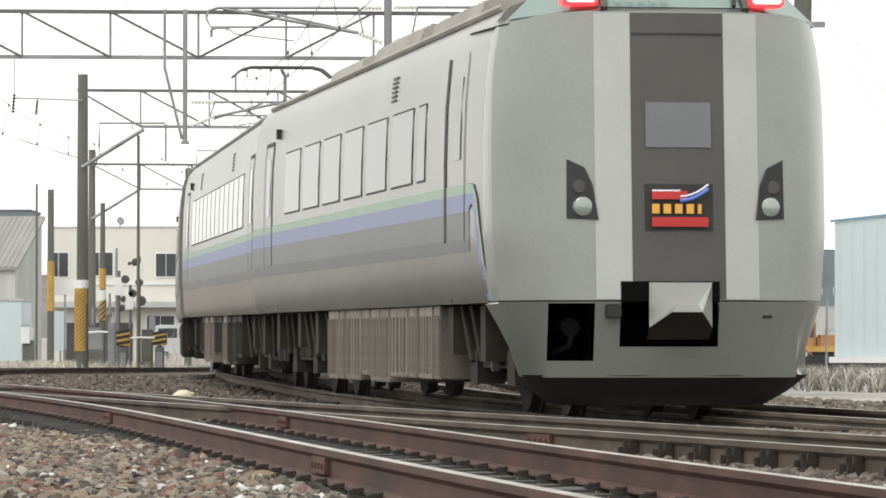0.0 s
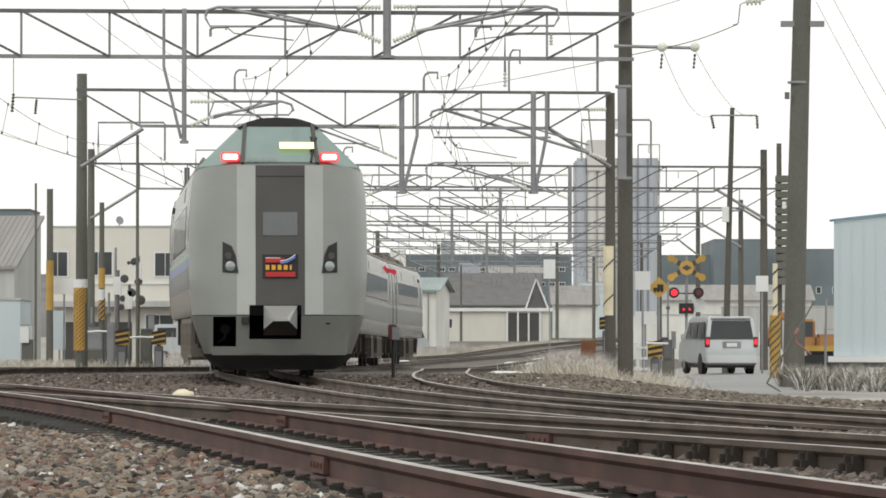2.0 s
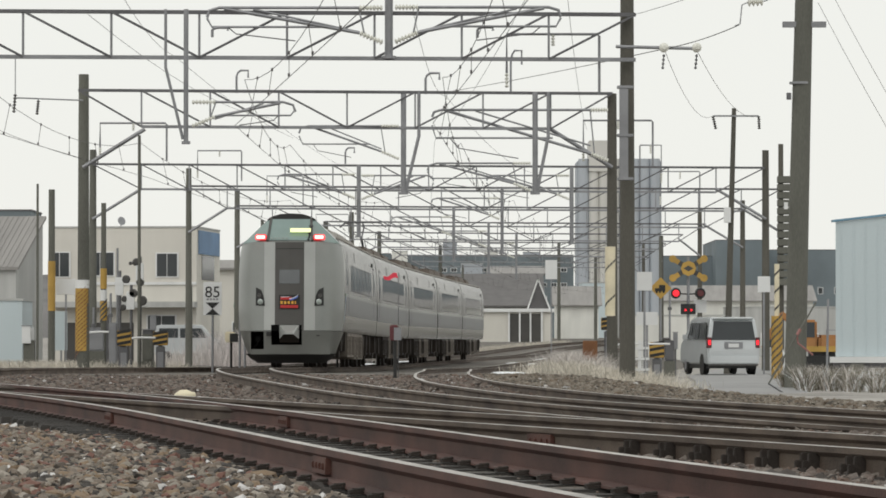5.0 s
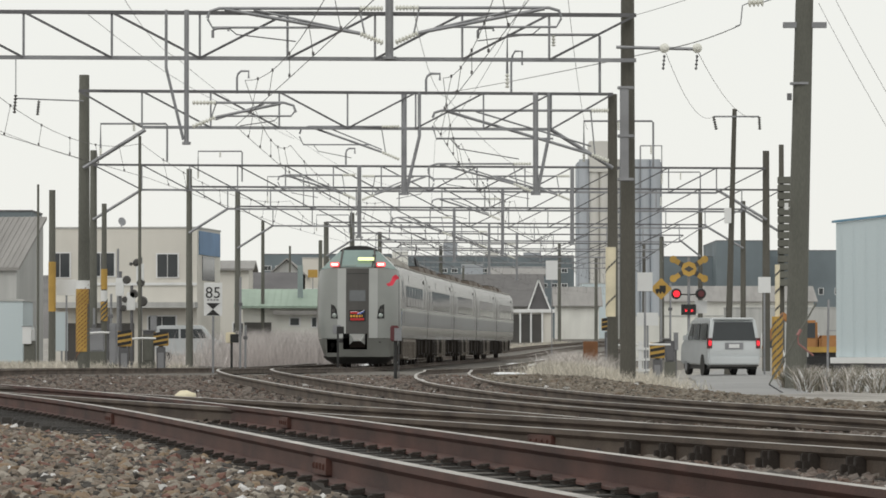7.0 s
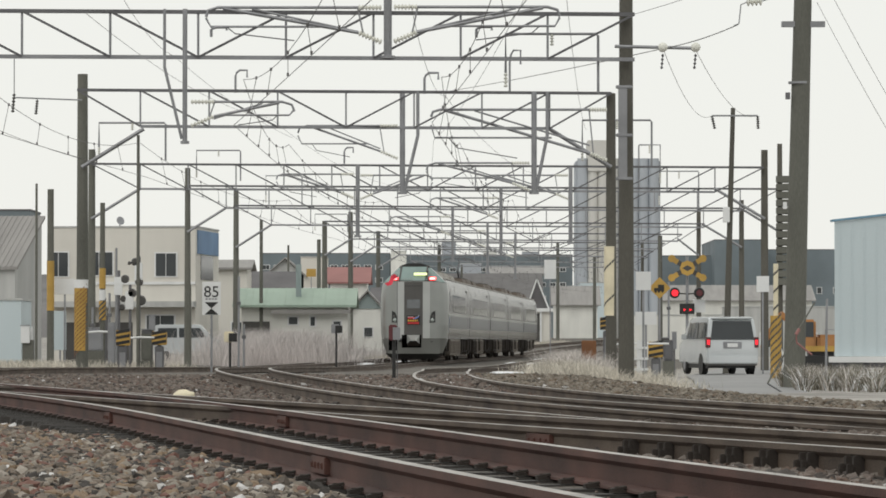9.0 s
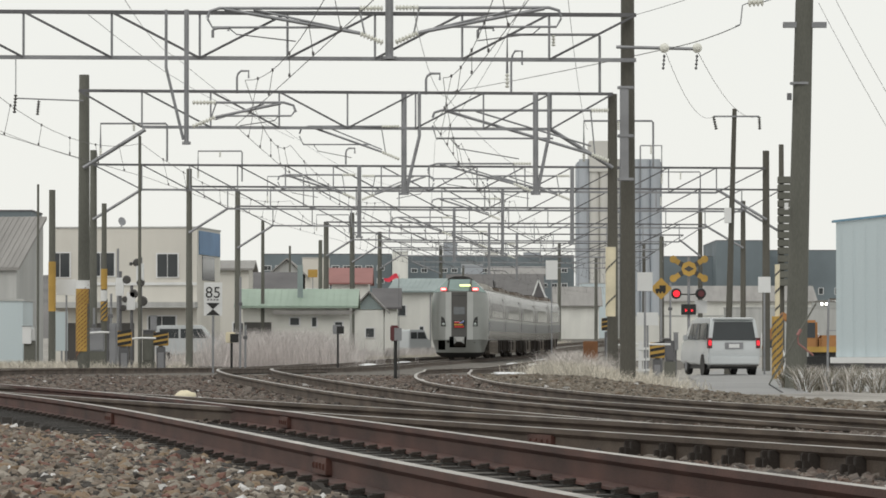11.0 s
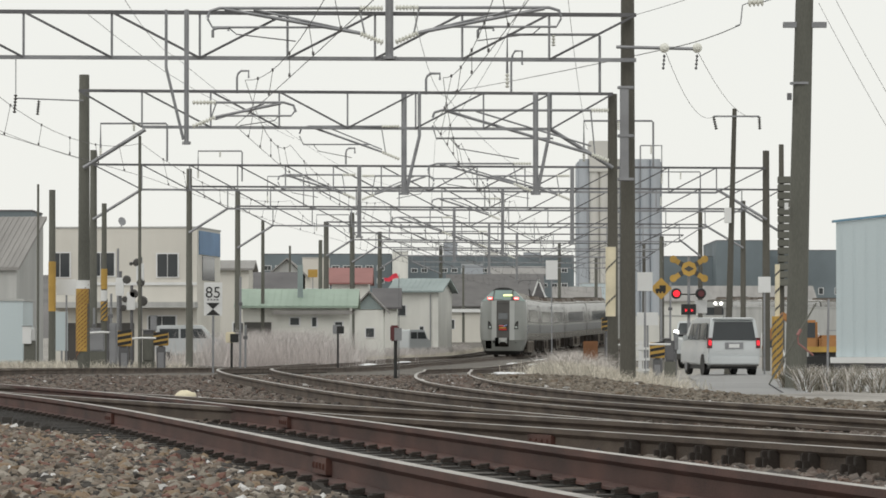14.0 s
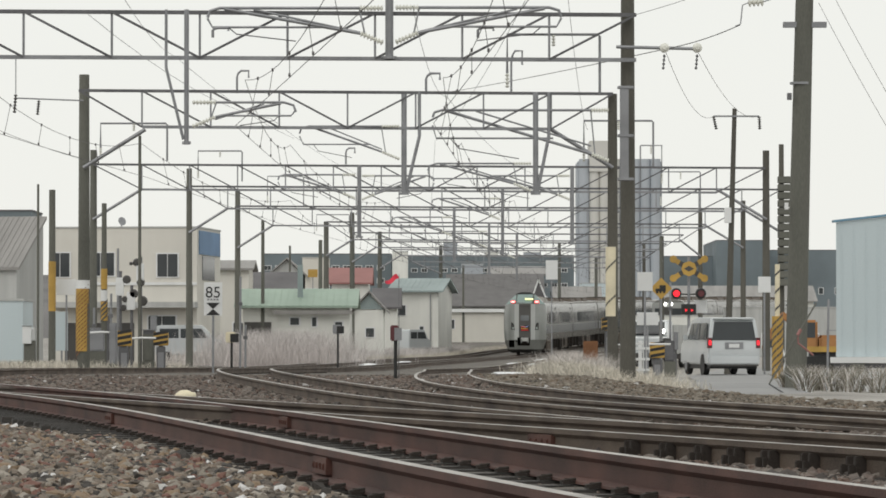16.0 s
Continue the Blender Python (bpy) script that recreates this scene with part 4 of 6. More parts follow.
def drop_post(x, y, z0, z1, r, brace=0.0):
    """A post that hangs from a gantry, with a slanting stay."""
    ob = thing("drop_post", "grey steel drop post hanging from a gantry", "catenary post", "catenary drop posts", (x, y - 0.1, z0))
    bm = bmesh.new()
    tube(bm, [(0, 0, 0), (0, 0, z1 - z0)], r, 10)
    tube(bm, [(0, 0, 0), (0, 0, 0.06)], r * 1.8, 10)
    part("post", bm, M["steel"], ob)
    if brace:
        bm = bmesh.new()
        h = z1 - z0
        tube(bm, [(brace, 0, h), (brace, 0, h * 0.57), (brace * 0.15, 0, 0.1)], r * 0.62, 8)
        part("stay", bm, M["steel"], ob)
    return ob


drop_post(-5.278, 93, 4.708, 7.487, 0.05, -0.42)
drop_post(-1.11, 93.5, 6.496, 9.2, 0.085)
drop_post(-1.065, 123.5, 4.714, 7.524, 0.075, 0.42)
drop_post(2.538, 123.8, 4.725, 7.541, 0.075, 0.36)
drop_post(-3.185, 171.95, 4.732, 7.49, 0.08)
drop_post(2.571, 194.95, 4.574, 7.436, 0.07)
drop_post(4.916, 171.95, 4.476, 7.404, 0.075)
drop_post(0.552, 221.95, 4.809, 7.462, 0.07)
drop_post(4.634, 283.95, 4.851, 7.787, 0.07)
drop_post(2.573, 251.95, 4.673, 7.559, 0.07)


# ---- wires and cantilever arms ----
def insulator(bm, a, b, n=7, r=0.07):
    a, b = Vector(a), Vector(b)
    pts, rad = [], []
    for i in range(n):
        for k, q in ((0.1, 0.4), (0.45, 1.0), (0.6, 1.0), (0.9, 0.4)):
            pts.append(a.lerp(b, (i + k) / n))
            rad.append(r * q)
    tube(bm, pts, rad, 10)


def cantilever(x, y, reach, z_top, drop, s=1.0):
    """A swivelling bracket that reaches sideways from a post to the wire."""
    ob = thing("cantilever_arm", "grey tubular catenary cantilever with ribbed insulators", "cantilever arm", "catenary cantilever arms", (x, y - 0.2, z_top))
    d = 1 if reach > 0 else -1
    bm = bmesh.new()
    insulator(bm, (d * 0.12, 0, 0), (d * 0.62, 0, 0), 7, 0.065 * s)
    part("insulator", bm, M["porcelain"], ob, "pale ribbed porcelain insulator", smooth=True)
    bm = bmesh.new()
    insulator(bm, (d * 0.12, 0, -drop), (d * 0.6, 0, -drop + 0.2), 7, 0.065 * s)
    part("insulator", bm, M["porcelain"], ob, "pale ribbed porcelain insulators", smooth=True)
    bm = bmesh.new()
    tube(bm, [(d * 0.6, 0, 0), (reach, 0, 0), (reach + d * 0.2, 0, -0.06), (reach + d * 0.25, 0, -0.2)], 0.032 * s)
    tube(bm, [(d * 0.6, 0, -drop + 0.2), (reach * 0.97, 0, -0.02)], 0.036 * s)
    tube(bm, [(d * 0.6, 0, -drop * 0.7), (reach * 0.8, 0, -0.03)], 0.022 * s)
    tube(bm, [(d * 0.62, 0, 0.0), (d * 0.5, 0, -drop + 0.16)], 0.018 * s)
    tube(bm, [(reach * 0.35, 0, -drop * 0.55), (reach + d * 0.15, 0, -drop * 0.55), (reach + d * 0.25, 0, -drop * 0.3)], 0.024 * s)
    part("bracket_tube", bm, M["steel"], ob)
    bm = bmesh.new()
    tube(bm, [(reach * 0.95, 0, -drop * 0.55), (reach * 0.9, 0, -drop * 0.75), (reach * 0.55, 0, -drop * 0.95)], 0.014 * s, 6)
    part("steady_arm", bm, M["steel_dark"], ob)
    return ob


cantilever(-1.108, 93.3, -3.5, 7.532, 0.72)
cantilever(-1.108, 93.3, 3.3, 7.544, 0.72)
cantilever(-5.266, 92.8, 2.0, 5.558, 0.5, 0.8)
cantilever(4.665, 123.9, -4.7, 7.041, 1.4, 1.1)
cantilever(-1.064, 123.4, -2.6, 6.577, 0.9, 0.8)
cantilever(2.536, 123.7, -2.7, 5.572, 0.75, 0.8)
cantilever(-3.185, 170.8, -2.8, 7.083, 0.9)
cantilever(-3.185, 170.8, 2.6, 7.041, 0.9)
cantilever(4.916, 170.8, -3.0, 7.041, 0.9)
cantilever(2.571, 193.8, -2.8, 6.95, 0.9)
cantilever(0.552, 220.8, -2.8, 6.937, 0.9)
cantilever(2.573, 250.8, -2.6, 7.026, 0.9)
cantilever(4.634, 282.8, -2.6, 7.08, 0.9)


def bent_pipe(x, y, z, h, r, w):
    ob = thing("gooseneck_bracket", "grey gooseneck pipe standing on a gantry", "bracket", "gooseneck brackets", (x, y, z))
    bm = bmesh.new()
    tube(bm, [(0, 0, 0), (0, 0, h * 0.72), (w * 0.12, 0, h * 0.9), (w * 0.35, 0, h), (w, 0, h), (w, 0, h * 0.68)], r)
    part("pipe", bm, M["steel"], ob)


bent_pipe(-5.657, 124, 7.521, 0.62, 0.03, 0.32)
bent_pipe(-0.465, 124, 7.49, 0.58, 0.035, 0.38)
bent_pipe(-3.698, 172, 7.53, 0.62, 0.035, 0.34)
bent_pipe(1.872, 123.8, 7.475, 1.2, 0.03, 0.3)
bent_pipe(-4.743, 93, 6.917, 0.2, 0.03, 0.32)
bent_pipe(0.725, 93.6, 6.947, 0.22, 0.03, 0.32)


def hoop(x0, x1, y, z0, z1, r=0.028):
    """A tall hoop of pipe on a gantry that keeps the feeder wires apart."""
    ob = thing("feeder_hoop", "grey pipe hoop on a gantry with small insulators", "bracket", "feeder hoops", (x0, y, z0))
    w, h = x1 - x0, z1 - z0
    bm = bmesh.new()
    tube(bm, [(0, 0, h * 0.35), (0, 0, h), (w * 0.98, 0, h), (w, 0, h - 0.04), (w, 0, 0)], r)
    part("pipe", bm, M["steel"], ob)
    bm = bmesh.new()
    insulator(bm, (0, 0, h * 0.35), (0, 0, h * 0.1), 4, 0.045)
    part("insulator", bm, M["porcelain"], ob)
    bm = bmesh.new()
    insulator(bm, (w * 0.5, 0, h), (w * 0.5, 0, h * 0.8), 4, 0.045)
    part("insulator", bm, M["porcelain"], ob)


hoop(1.339, 3.267, 94.1, 5.811, 7.056)
hoop(-9.409, -7.58, 124.1, 5.662, 6.7)
hoop(-9.331, -7.654, 172.1, 6.886, 8.046)
hoop(3.875, 5.782, 124.2, 5.522, 6.777)
hoop(8.342, 7.525, 172.2, 6.628, 8.261)
hoop(-8.63, -6.854, 222.1, 7.521, 8.992)
hoop(9.409, 11.115, 195.1, 6.521, 8.154)
hoop(-7.056, -5.229, 252.1, 6.989, 7.997)


def wire(bm, a, b, sag, r=0.009, n=10):
    a, b = Vector(a), Vector(b)
    tube(bm, [a.lerp(b, i / n) - Vector((0, 0, sag * 4 * (i / n) * (1 - i / n))) for i in range(n + 1)], r, 5, False)


SPANS = (60, 94, 124, 172, 195, 222, 252, 284, 318, 352, 390)


def catenary(cx, label, contact=5.15, system=0.95):
    ob = thing("catenary_wire", label, "overhead wire", "overhead wires")
    for a, b in zip(SPANS, SPANS[1:]):
        xa, xb = float(cx(a)), float(cx(b))
        za = lambda u: contact + system - 0.55 * 4 * u * (1 - u)
        k = (-1) ** SPANS.index(a) * 0.2
        bm = bmesh.new()
        wire(bm, (xa + k, a, contact), (xb - k, b, contact), 0.02, 0.007)
        part("contact_wire", bm, M["wire"], ob)
        bm = bmesh.new()
        wire(bm, (xa, a, contact + system), (xb, b, contact + system), 0.55, 0.007)
        part("messenger_wire", bm, M["wire"], ob)
        n = int((b - a) / 5)
        for i in range(1, n):
            u = i / n
            bm = bmesh.new()
            tube(bm, [(xa + k + (xb - xa - 2 * k) * u, a + (b - a) * u, contact), (xa + (xb - xa) * u, a + (b - a) * u, za(u))], 0.006, 4, False)
            for z in (contact + 0.02, za(u)):
                cxx = xa + (xb - xa) * u if z > contact + 0.1 else xa + k + (xb - xa - 2 * k) * u
                tube(bm, [(cxx, a + (b - a) * u, z - 0.03), (cxx, a + (b - a) * u, z + 0.03)], 0.022, 5)
            part("dropper", bm, M["wire"], ob)
    return ob


catenary(far_x, "thin dark catenary wires over the curved track")
catenary(siding_x, "thin dark catenary wires over the siding", 5.2)
catenary(lambda y: left_x(np.clip(y, 60, 520)), "thin dark catenary wires over the outer track", 5.2)


def feeder(label, points, sag, r=0.006):
    ob = thing("feeder_wire", label, "overhead wire", "feeder wires")
    for a, b in zip(points, points[1:]):
        bm = bmesh.new()
        wire(bm, a, b, sag, r)
        part("wire", bm, M["wire"], ob)


feeder("thin grey feeder wire strung between masts", [(3.83, 94, 7.409), (6.86, 70, 7.133)], 0.1)
feeder("thin grey feeder wire strung between masts", [(-0.085, 170, 10.126), (4.653, 94, 6.751), (5.786, 88, 6.814)], 0.05, 0.01)
feeder("thin grey feeder wire strung between masts", [(4.63, 94, 6.704), (8.963, 150, 8.225)], 0.5)
feeder("thin grey feeder wire strung between masts", [(5.311, 94, 6.681), (10.387, 150, 8.206)], 0.4)
feeder("thin grey power wire above the lane", [(8.242, 99, 8.086), (9.093, 84, 3.209)], 0.08)
feeder("thin grey power wire above the lane", [(8.588, 99, 8.21), (9.408, 84, 3.314)], 0.08)
feeder("thin grey wire towards the crossing", [(-11.33, 110, 6.041), (-9.905, 124, 5.708)], 0.05)
feeder("thin grey wire under the gantries", [(-6.543, 92, 7.722), (-7.11, 120, 8.27), (-5.61, 170, 8.426)], 0.2)
feeder("thin grey wire under the gantries", [(-7.234, 92, 7.319), (-6.08, 160, 8.66), (-2.331, 222, 8.492)], 0.4)
feeder("thin grey wire under the gantries", [(1.679, 92, 7.607), (-0.301, 172, 8.412), (-0.756, 252, 7.367)], 0.3)
feeder("thin grey wire under the gantries", [(2.542, 92, 7.722), (5.504, 172, 8.842)], 0.5)
feeder("thin grey wire under the gantries", [(-0.621, 92, 7.492), (0.093, 124, 7.444), (4.29, 195, 8.008)], 0.5)


# ---- poles ----
def crossarm(ob, z, x0, x1, tips=True, r=0.04, drop=0.5):
    bm = bmesh.new()
    beam(bm, (x0, -0.1, z), (x1, -0.1, z), r * 1.6)
    part("crossarm", bm, M["steel"], ob)
    if tips:
        for x in (x0, x1):
            bm = bmesh.new()
            insulator(bm, (x, -0.1, z), (x + (0.1 if x == x0 else 0.02), -0.1, z - drop), 6, 0.06)
            part("insulator", bm, M["charcoal"], ob)


near_pole = pole("utility_pole", "thick weathered concrete utility pole beside the lane", 7.71, 99, -0.45, 8.172, 0.24, 0.195, M["concrete"], lean=0.22)
bm = bmesh.new()
tube(bm, [(0.13, 0, 6.75), (0.13, 0, 6.8)], 0.235, 14)
part("band", bm, M["steel"], near_pole)
block("tag", M["white"], near_pole, (-0.24, -0.16, -0.26, -0.2, 4.0, 4.15))
block("fitting", M["steel_dark"], near_pole, (-0.18, -0.08, -0.25, -0.15, 6.4, 6.55))
block("top_clamp", M["steel"], near_pole, (-0.25, 0.7, -0.1, 0.1, 8.0, 8.12))

mast_gear = thing("switch_gear", "grey steel channel strapped to a concrete mast", "switch gear", at=(3.756, 93.55, 3.987))
bm = bmesh.new()
box(bm, -0.09, 0.09, -0.1, 0.1, 0, 1.95)
for k in (0.0, 0.9, 1.9):
    box(bm, -0.14, 0.2, -0.12, 0.12, k, k + 0.06)
part("channel", bm, M["steel"], mast_gear, bevel=0.01)
feed = thing("mast_crossarm", "galvanised side arm with two pale insulators", "crossarm", at=(3.693, 93.6, 6.764))
bm = bmesh.new()
tube(bm, [(-0.1, 0, 0), (1.59, 0, -0.04)], 0.035)
part("arm", bm, M["steel"], feed)
for k in (0.9, 1.58):
    bm = bmesh.new()
    insulator(bm, (k, -0.1, -0.02), (k, 0.16, -0.02), 2, 0.1)
    part("insulator", bm, M["porcelain"], feed, smooth=True)
    bm = bmesh.new()
    insulator(bm, (k, 0, -0.15), (k - 0.03, 0, -0.48), 4, 0.03)
    part("hanger", bm, M["steel_dark"], feed, smooth=True)
hang = thing("hanging_insulator", "pale insulator on a hooked hanger above the lane", "insulator", at=(6.061, 88, 7.254))
bm = bmesh.new()
insulator(bm, (-0.12, 0, 0), (0.2, 0, 0.02), 4, 0.09)
part("insulator", bm, M["porcelain"], hang, smooth=True)
bm = bmesh.new()
tube(bm, [(-0.1, 0, 0.0), (-0.22, 0, -0.05), (-0.26, 0, -0.42), (-0.36, 0, -0.46)], 0.014, 6)
part("hook", bm, M["steel"], hang)
bm = bmesh.new()
tube(bm, [(0.2, 0, 0.02), (0.72, 0, 0.2)], 0.014, 6)
part("stay", bm, M["steel"], hang)

p = pole("utility_pole", "slim leaning concrete pole with a crossarm", 9.557, 152, -0.45, 8.594, 0.12, 0.075, M["concrete_dark"], lean=0.26)
crossarm(p, 8.328 + 0.45, -0.46, 1.08, True, 0.035, 0.45)
block("junction_box", M["white"], p, (-0.1, 0.13, -0.25, -0.12, 5.187, 5.7), "white junction box", 0.01)
p = pole("utility_pole", "slim concrete pole with a wide crossarm", -10.664, 190.5, -0.2, 3.2, 0.13, 0.12, M["concrete"])
for row in (
    (-12.975, 150, 5.787, 0.105), (-10.35, 138, 4.95, 0.075), (-9.062, 135, 6.879, 0.045),
    (-9.371, 235, 7.197, 0.085), (-10.162, 300, 7.362, 0.07), (-6.51, 240, 6.29, 0.1),
    (7.237, 150, 4.213, 0.05), (-13.892, 155, 6.157, 0.04), (11.33, 440, 10.84, 0.15),
    (15.244, 450, 9.669, 0.15), (1.89, 420, 8.27, 0.1),
):
    x, y, top, r = row
    pole("trackside_pole", "weathered grey pole standing beside the tracks", x, y, float(ground_z(x, y)), top, r * 1.15, r, M["concrete"], "trackside poles")


def sleeve(x, y, z0, z1, r, label, mat, stripes=0, band=0.035, ink="charcoal"):
    """A painted wrap round a pole."""
    ob = thing("pole_sleeve", label, "pole sleeve", "hazard sleeves", (x, y, z0))
    bm = bmesh.new()
    tube(bm, [(0, 0, 0), (0, 0, z1 - z0)], r, 14)
    part("wrap", bm, mat, ob, smooth=True)
    for i in range(stripes):
        z = (z1 - z0) * (i + 0.5) / stripes
        bm = bmesh.new()
        rows = [[(math.sin(a) * (r + 0.004), -math.cos(a) * (r + 0.004), z + k + a * r * 0.9) for a in np.linspace(-1.5, 1.5, 7)] for k in (-band, band)]
        grid(bm, rows)
        part("stripe", bm, M[ink], ob)
    return ob


sleeve(-9.905, 124.25, 0.438, 2.159, 0.19, "yellow sleeve with faded diagonal stripes on a mast", M["yellow"], 15, 0.016, "rust")
sleeve(-9.905, 124.25, 2.159, 2.391, 0.195, "pale blue and white tag plate on a mast", M["white"])
sleeve(-12.975, 150, 1.756, 3.406, 0.125, "weathered orange-yellow sleeve on a pole", M["yellow"])
sleeve(-10.35, 138, 2.329, 2.95, 0.1, "bright yellow sleeve on a pole", M["yellow"])
sleeve(-10.35, 138, 1.966, 2.294, 0.1, "white tag sleeve on a pole", M["white"])
sleeve(-10.35, 138, 1.363, 1.949, 0.11, "black and yellow striped sleeve on a pole", M["yellow"], 4)
sleeve(4.635, 124.25, 1.399, 3.305, 0.165, "cream protective sleeve on a concrete mast", M["cream"], 2)
sleeve(9.472, 128, -0.4, 1.428, 0.16, "black and yellow striped guard at the crossing", M["yellow"], 9)
sleeve(9.472, 128, 1.428, 2.9, 0.07, "cream sleeve on a slim post", M["cream"], 3)

steps = thing("cable_rack", "grey stack of step plates on a concrete mast", "cable rack", at=(14.771, 195, 3.23))
for k in range(14):
    bm = bmesh.new()
    box(bm, -0.32, 0.3 - 0.05 * (k % 2), -0.2, 0.2, k * 0.34, k * 0.34 + 0.3)
    part("plate", bm, M["concrete"], steps, bevel=0.02)


# ---- crossing, signs and trackside boxes ----
def disc(bm, x, z, r, y0, y1, seg=20, r2=None):
    tube(bm, [(x, y0, z), (x, y1, z)], [r, r2 or r], seg)


cy = 153
cross = thing("crossing_signal", "yellow and black crossing signal with red flashing lamps", "crossing signal", at=(8.319, cy, -0.42))
zs = lambda z: z + 0.42
bm = bmesh.new()
tube(bm, [(0, 0, 0), (0, 0, zs(3.617))], 0.05, 10)
part("post", bm, M["steel"], cross)
zc = zs(3.216)
for s in (-1, 1):
    arm = new("crossbuck_arm")
    arm.parent, arm.location = cross, (0, -0.12 - 0.02 * s, zc)
    L = 0.62
    d = Vector((1, 0, 0.62 * s)).normalized()
    for k in range(5):
        bm = bmesh.new()
        a, b = -L + 2 * L * k / 5, -L + 2 * L * (k + 1) / 5
        beam(bm, d * a, d * b, 0.03, 0.17)
        part("arm_segment", bm, M["yellow"] if k % 2 == 0 else M["charcoal"], arm)
    for e in (-1, 1):
        bm = bmesh.new()
        disc(bm, d.x * L * e, d.z * L * e, 0.13, -0.04, 0.02, 8)
        part("arm_tip", bm, M["yellow"], arm)
bm = bmesh.new()
disc(bm, 0, zc, 0.26, -0.2, -0.17, 8)
cp = part("centre_plate", bm, M["yellow"], cross)
bm = bmesh.new()
prism(bm, ((-0.17, zc), (0, zc + 0.1), (0.17, zc), (0, zc - 0.1)), -0.212, -0.202)
part("centre_mark", bm, M["charcoal"], cp)
for name, dx, on in (("flasher", -0.43, True), ("flasher", 0.4, False)):
    zl = zs(2.374)
    bm = bmesh.new()
    disc(bm, dx, zl, 0.18, -0.10, -0.06)
    tube(bm, [(dx, -0.1, zl + 0.01), (dx, -0.32, zl + 0.0)], [0.185, 0.17], 16)
    tube(bm, [(dx, -0.1, zl), (0, 0, zl - 0.03)], 0.025, 6)
    f = part(name, bm, M["black"], cross)
    bm = bmesh.new()
    disc(bm, dx, zl, 0.11, -0.35, -0.325, 20, 0.11)
    part("lamp", bm, M["lamp_red_on"] if on else M["lamp_red_off"], f, "lit red lamp" if on else "dark red lamp")
zb = zs(1.839)
ind = block("direction_indicator", M["black"], cross, (-0.26, 0.24, -0.16, -0.02, zb - 0.18, zb + 0.18), "black indicator with two red arrows", 0.01)
for dx in (-0.1, 0.1):
    bm = bmesh.new()
    disc(bm, dx, zb - 0.03, 0.055, -0.175, -0.16, 3)
    part("arrow", bm, M["lamp_red_on"], ind)
block("notice_plate", M["white"], cross, (0.2, 0.62, 0.02, 0.04, zb - 0.12, zb + 0.32), "white plate with a pink stroke")

sign = thing("warning_sign", "yellow diamond warning sign with a dark train symbol", "road sign", at=(6.61, 137, -0.42))
bm = bmesh.new()
tube(bm, [(0, 0, 0), (0, 0, 3.026)], 0.035, 8)
part("post", bm, M["steel"], sign)
zc = 2.752
bm = bmesh.new()
prism(bm, ((-0.33, zc), (0, zc + 0.33), (0.33, zc), (0, zc - 0.33)), -0.07, -0.05)
plate = part("plate", bm, M["yellow"], sign, bevel=0.004)
bm = bmesh.new()
box(bm, -0.17, 0.14, -0.078, -0.07, zc - 0.09, zc + 0.0)
box(bm, -0.05, 0.14, -0.078, -0.07, zc, zc + 0.1)
for k in (-0.12, -0.02, 0.09):
    disc(bm, k, zc - 0.11, 0.035, -0.078, -0.07, 10)
part("symbol", bm, M["black"], plate)

ysign = 132
speed = thing("speed_sign", "white speed limit board with black 85 and triangles", "railway sign", at=(-6.715, ysign, float(ground_z(-6.715, ysign))))
g0 = float(ground_z(-6.715, ysign))
bm = bmesh.new()
tube(bm, [(0, 0.03, 0), (0, 0.03, 2.365 - g0)], 0.035, 8)
part("post", bm, M["steel"], speed)
bd = block("board", M["white"], speed, (-0.27, 0.27, -0.02, 0.0, 1.474 - g0, 2.447 - g0), "", 0.004)
font = bpy.data.curves.new("digits", "FONT")
font.body, font.size, font.align_x, font.extrude = "85", 0.46, "CENTER", 0.003
txt = new("digits", font)
dg = bpy.context.evaluated_depsgraph_get()
me = bpy.data.meshes.new_from_object(txt.evaluated_get(dg))
bpy.data.objects.remove(txt)
me.materials.clear()
me.materials.append(M["black"])
digits = new("digits", me)
digits.parent, digits.matrix_basis = bd, pose(0, -0.026, 2.002 - g0, 90)
for k in range(4):
    block("small_bar", M["steel"], bd, (-0.17 + k * 0.09, -0.11 + k * 0.09, -0.026, -0.021, 1.919 - g0, 1.968 - g0))
zt = 1.671 - g0
for s in (-1, 1):
    bm = bmesh.new()
    prism(bm, ((-0.2, zt + s * 0.18), (0.2, zt + s * 0.18), (0, zt)), -0.03, -0.022)
    part("triangle", bm, M["black"], bd)


def dwarf_signal(x, y, z0, z1, label, mat, w=0.1):
    ob = thing("dwarf_signal", label, "trackside signal", "dwarf signals", (x, y, z0))
    h = z1 - z0
    bm = bmesh.new()
    tube(bm, [(0, 0, 0), (0, 0, h)], 0.035, 8)
    part("post", bm, M["black"], ob)
    b = block("head", mat, ob, (-w, w * 0.6, -0.1, 0.08, h - 0.3, h), "", 0.02)
    block("hood", M["black" if mat is not M["lamp_red_off"] else "steel"], b, (-w * 0.2, w * 1.2, -0.14, -0.08, h - 0.29, h - 0.05))


dwarf_signal(-0.903, 86, -0.14, 0.952, "short dark red signal on a black post", M["lamp_red_off"])
dwarf_signal(-3.487, 150, -0.3, 1.306, "small grey signal on a short post", M["steel"], 0.17)
dwarf_signal(-5.984, 128, -0.2, 0.98, "grey-beige trackside box on a black post", M["cream"], 0.17)

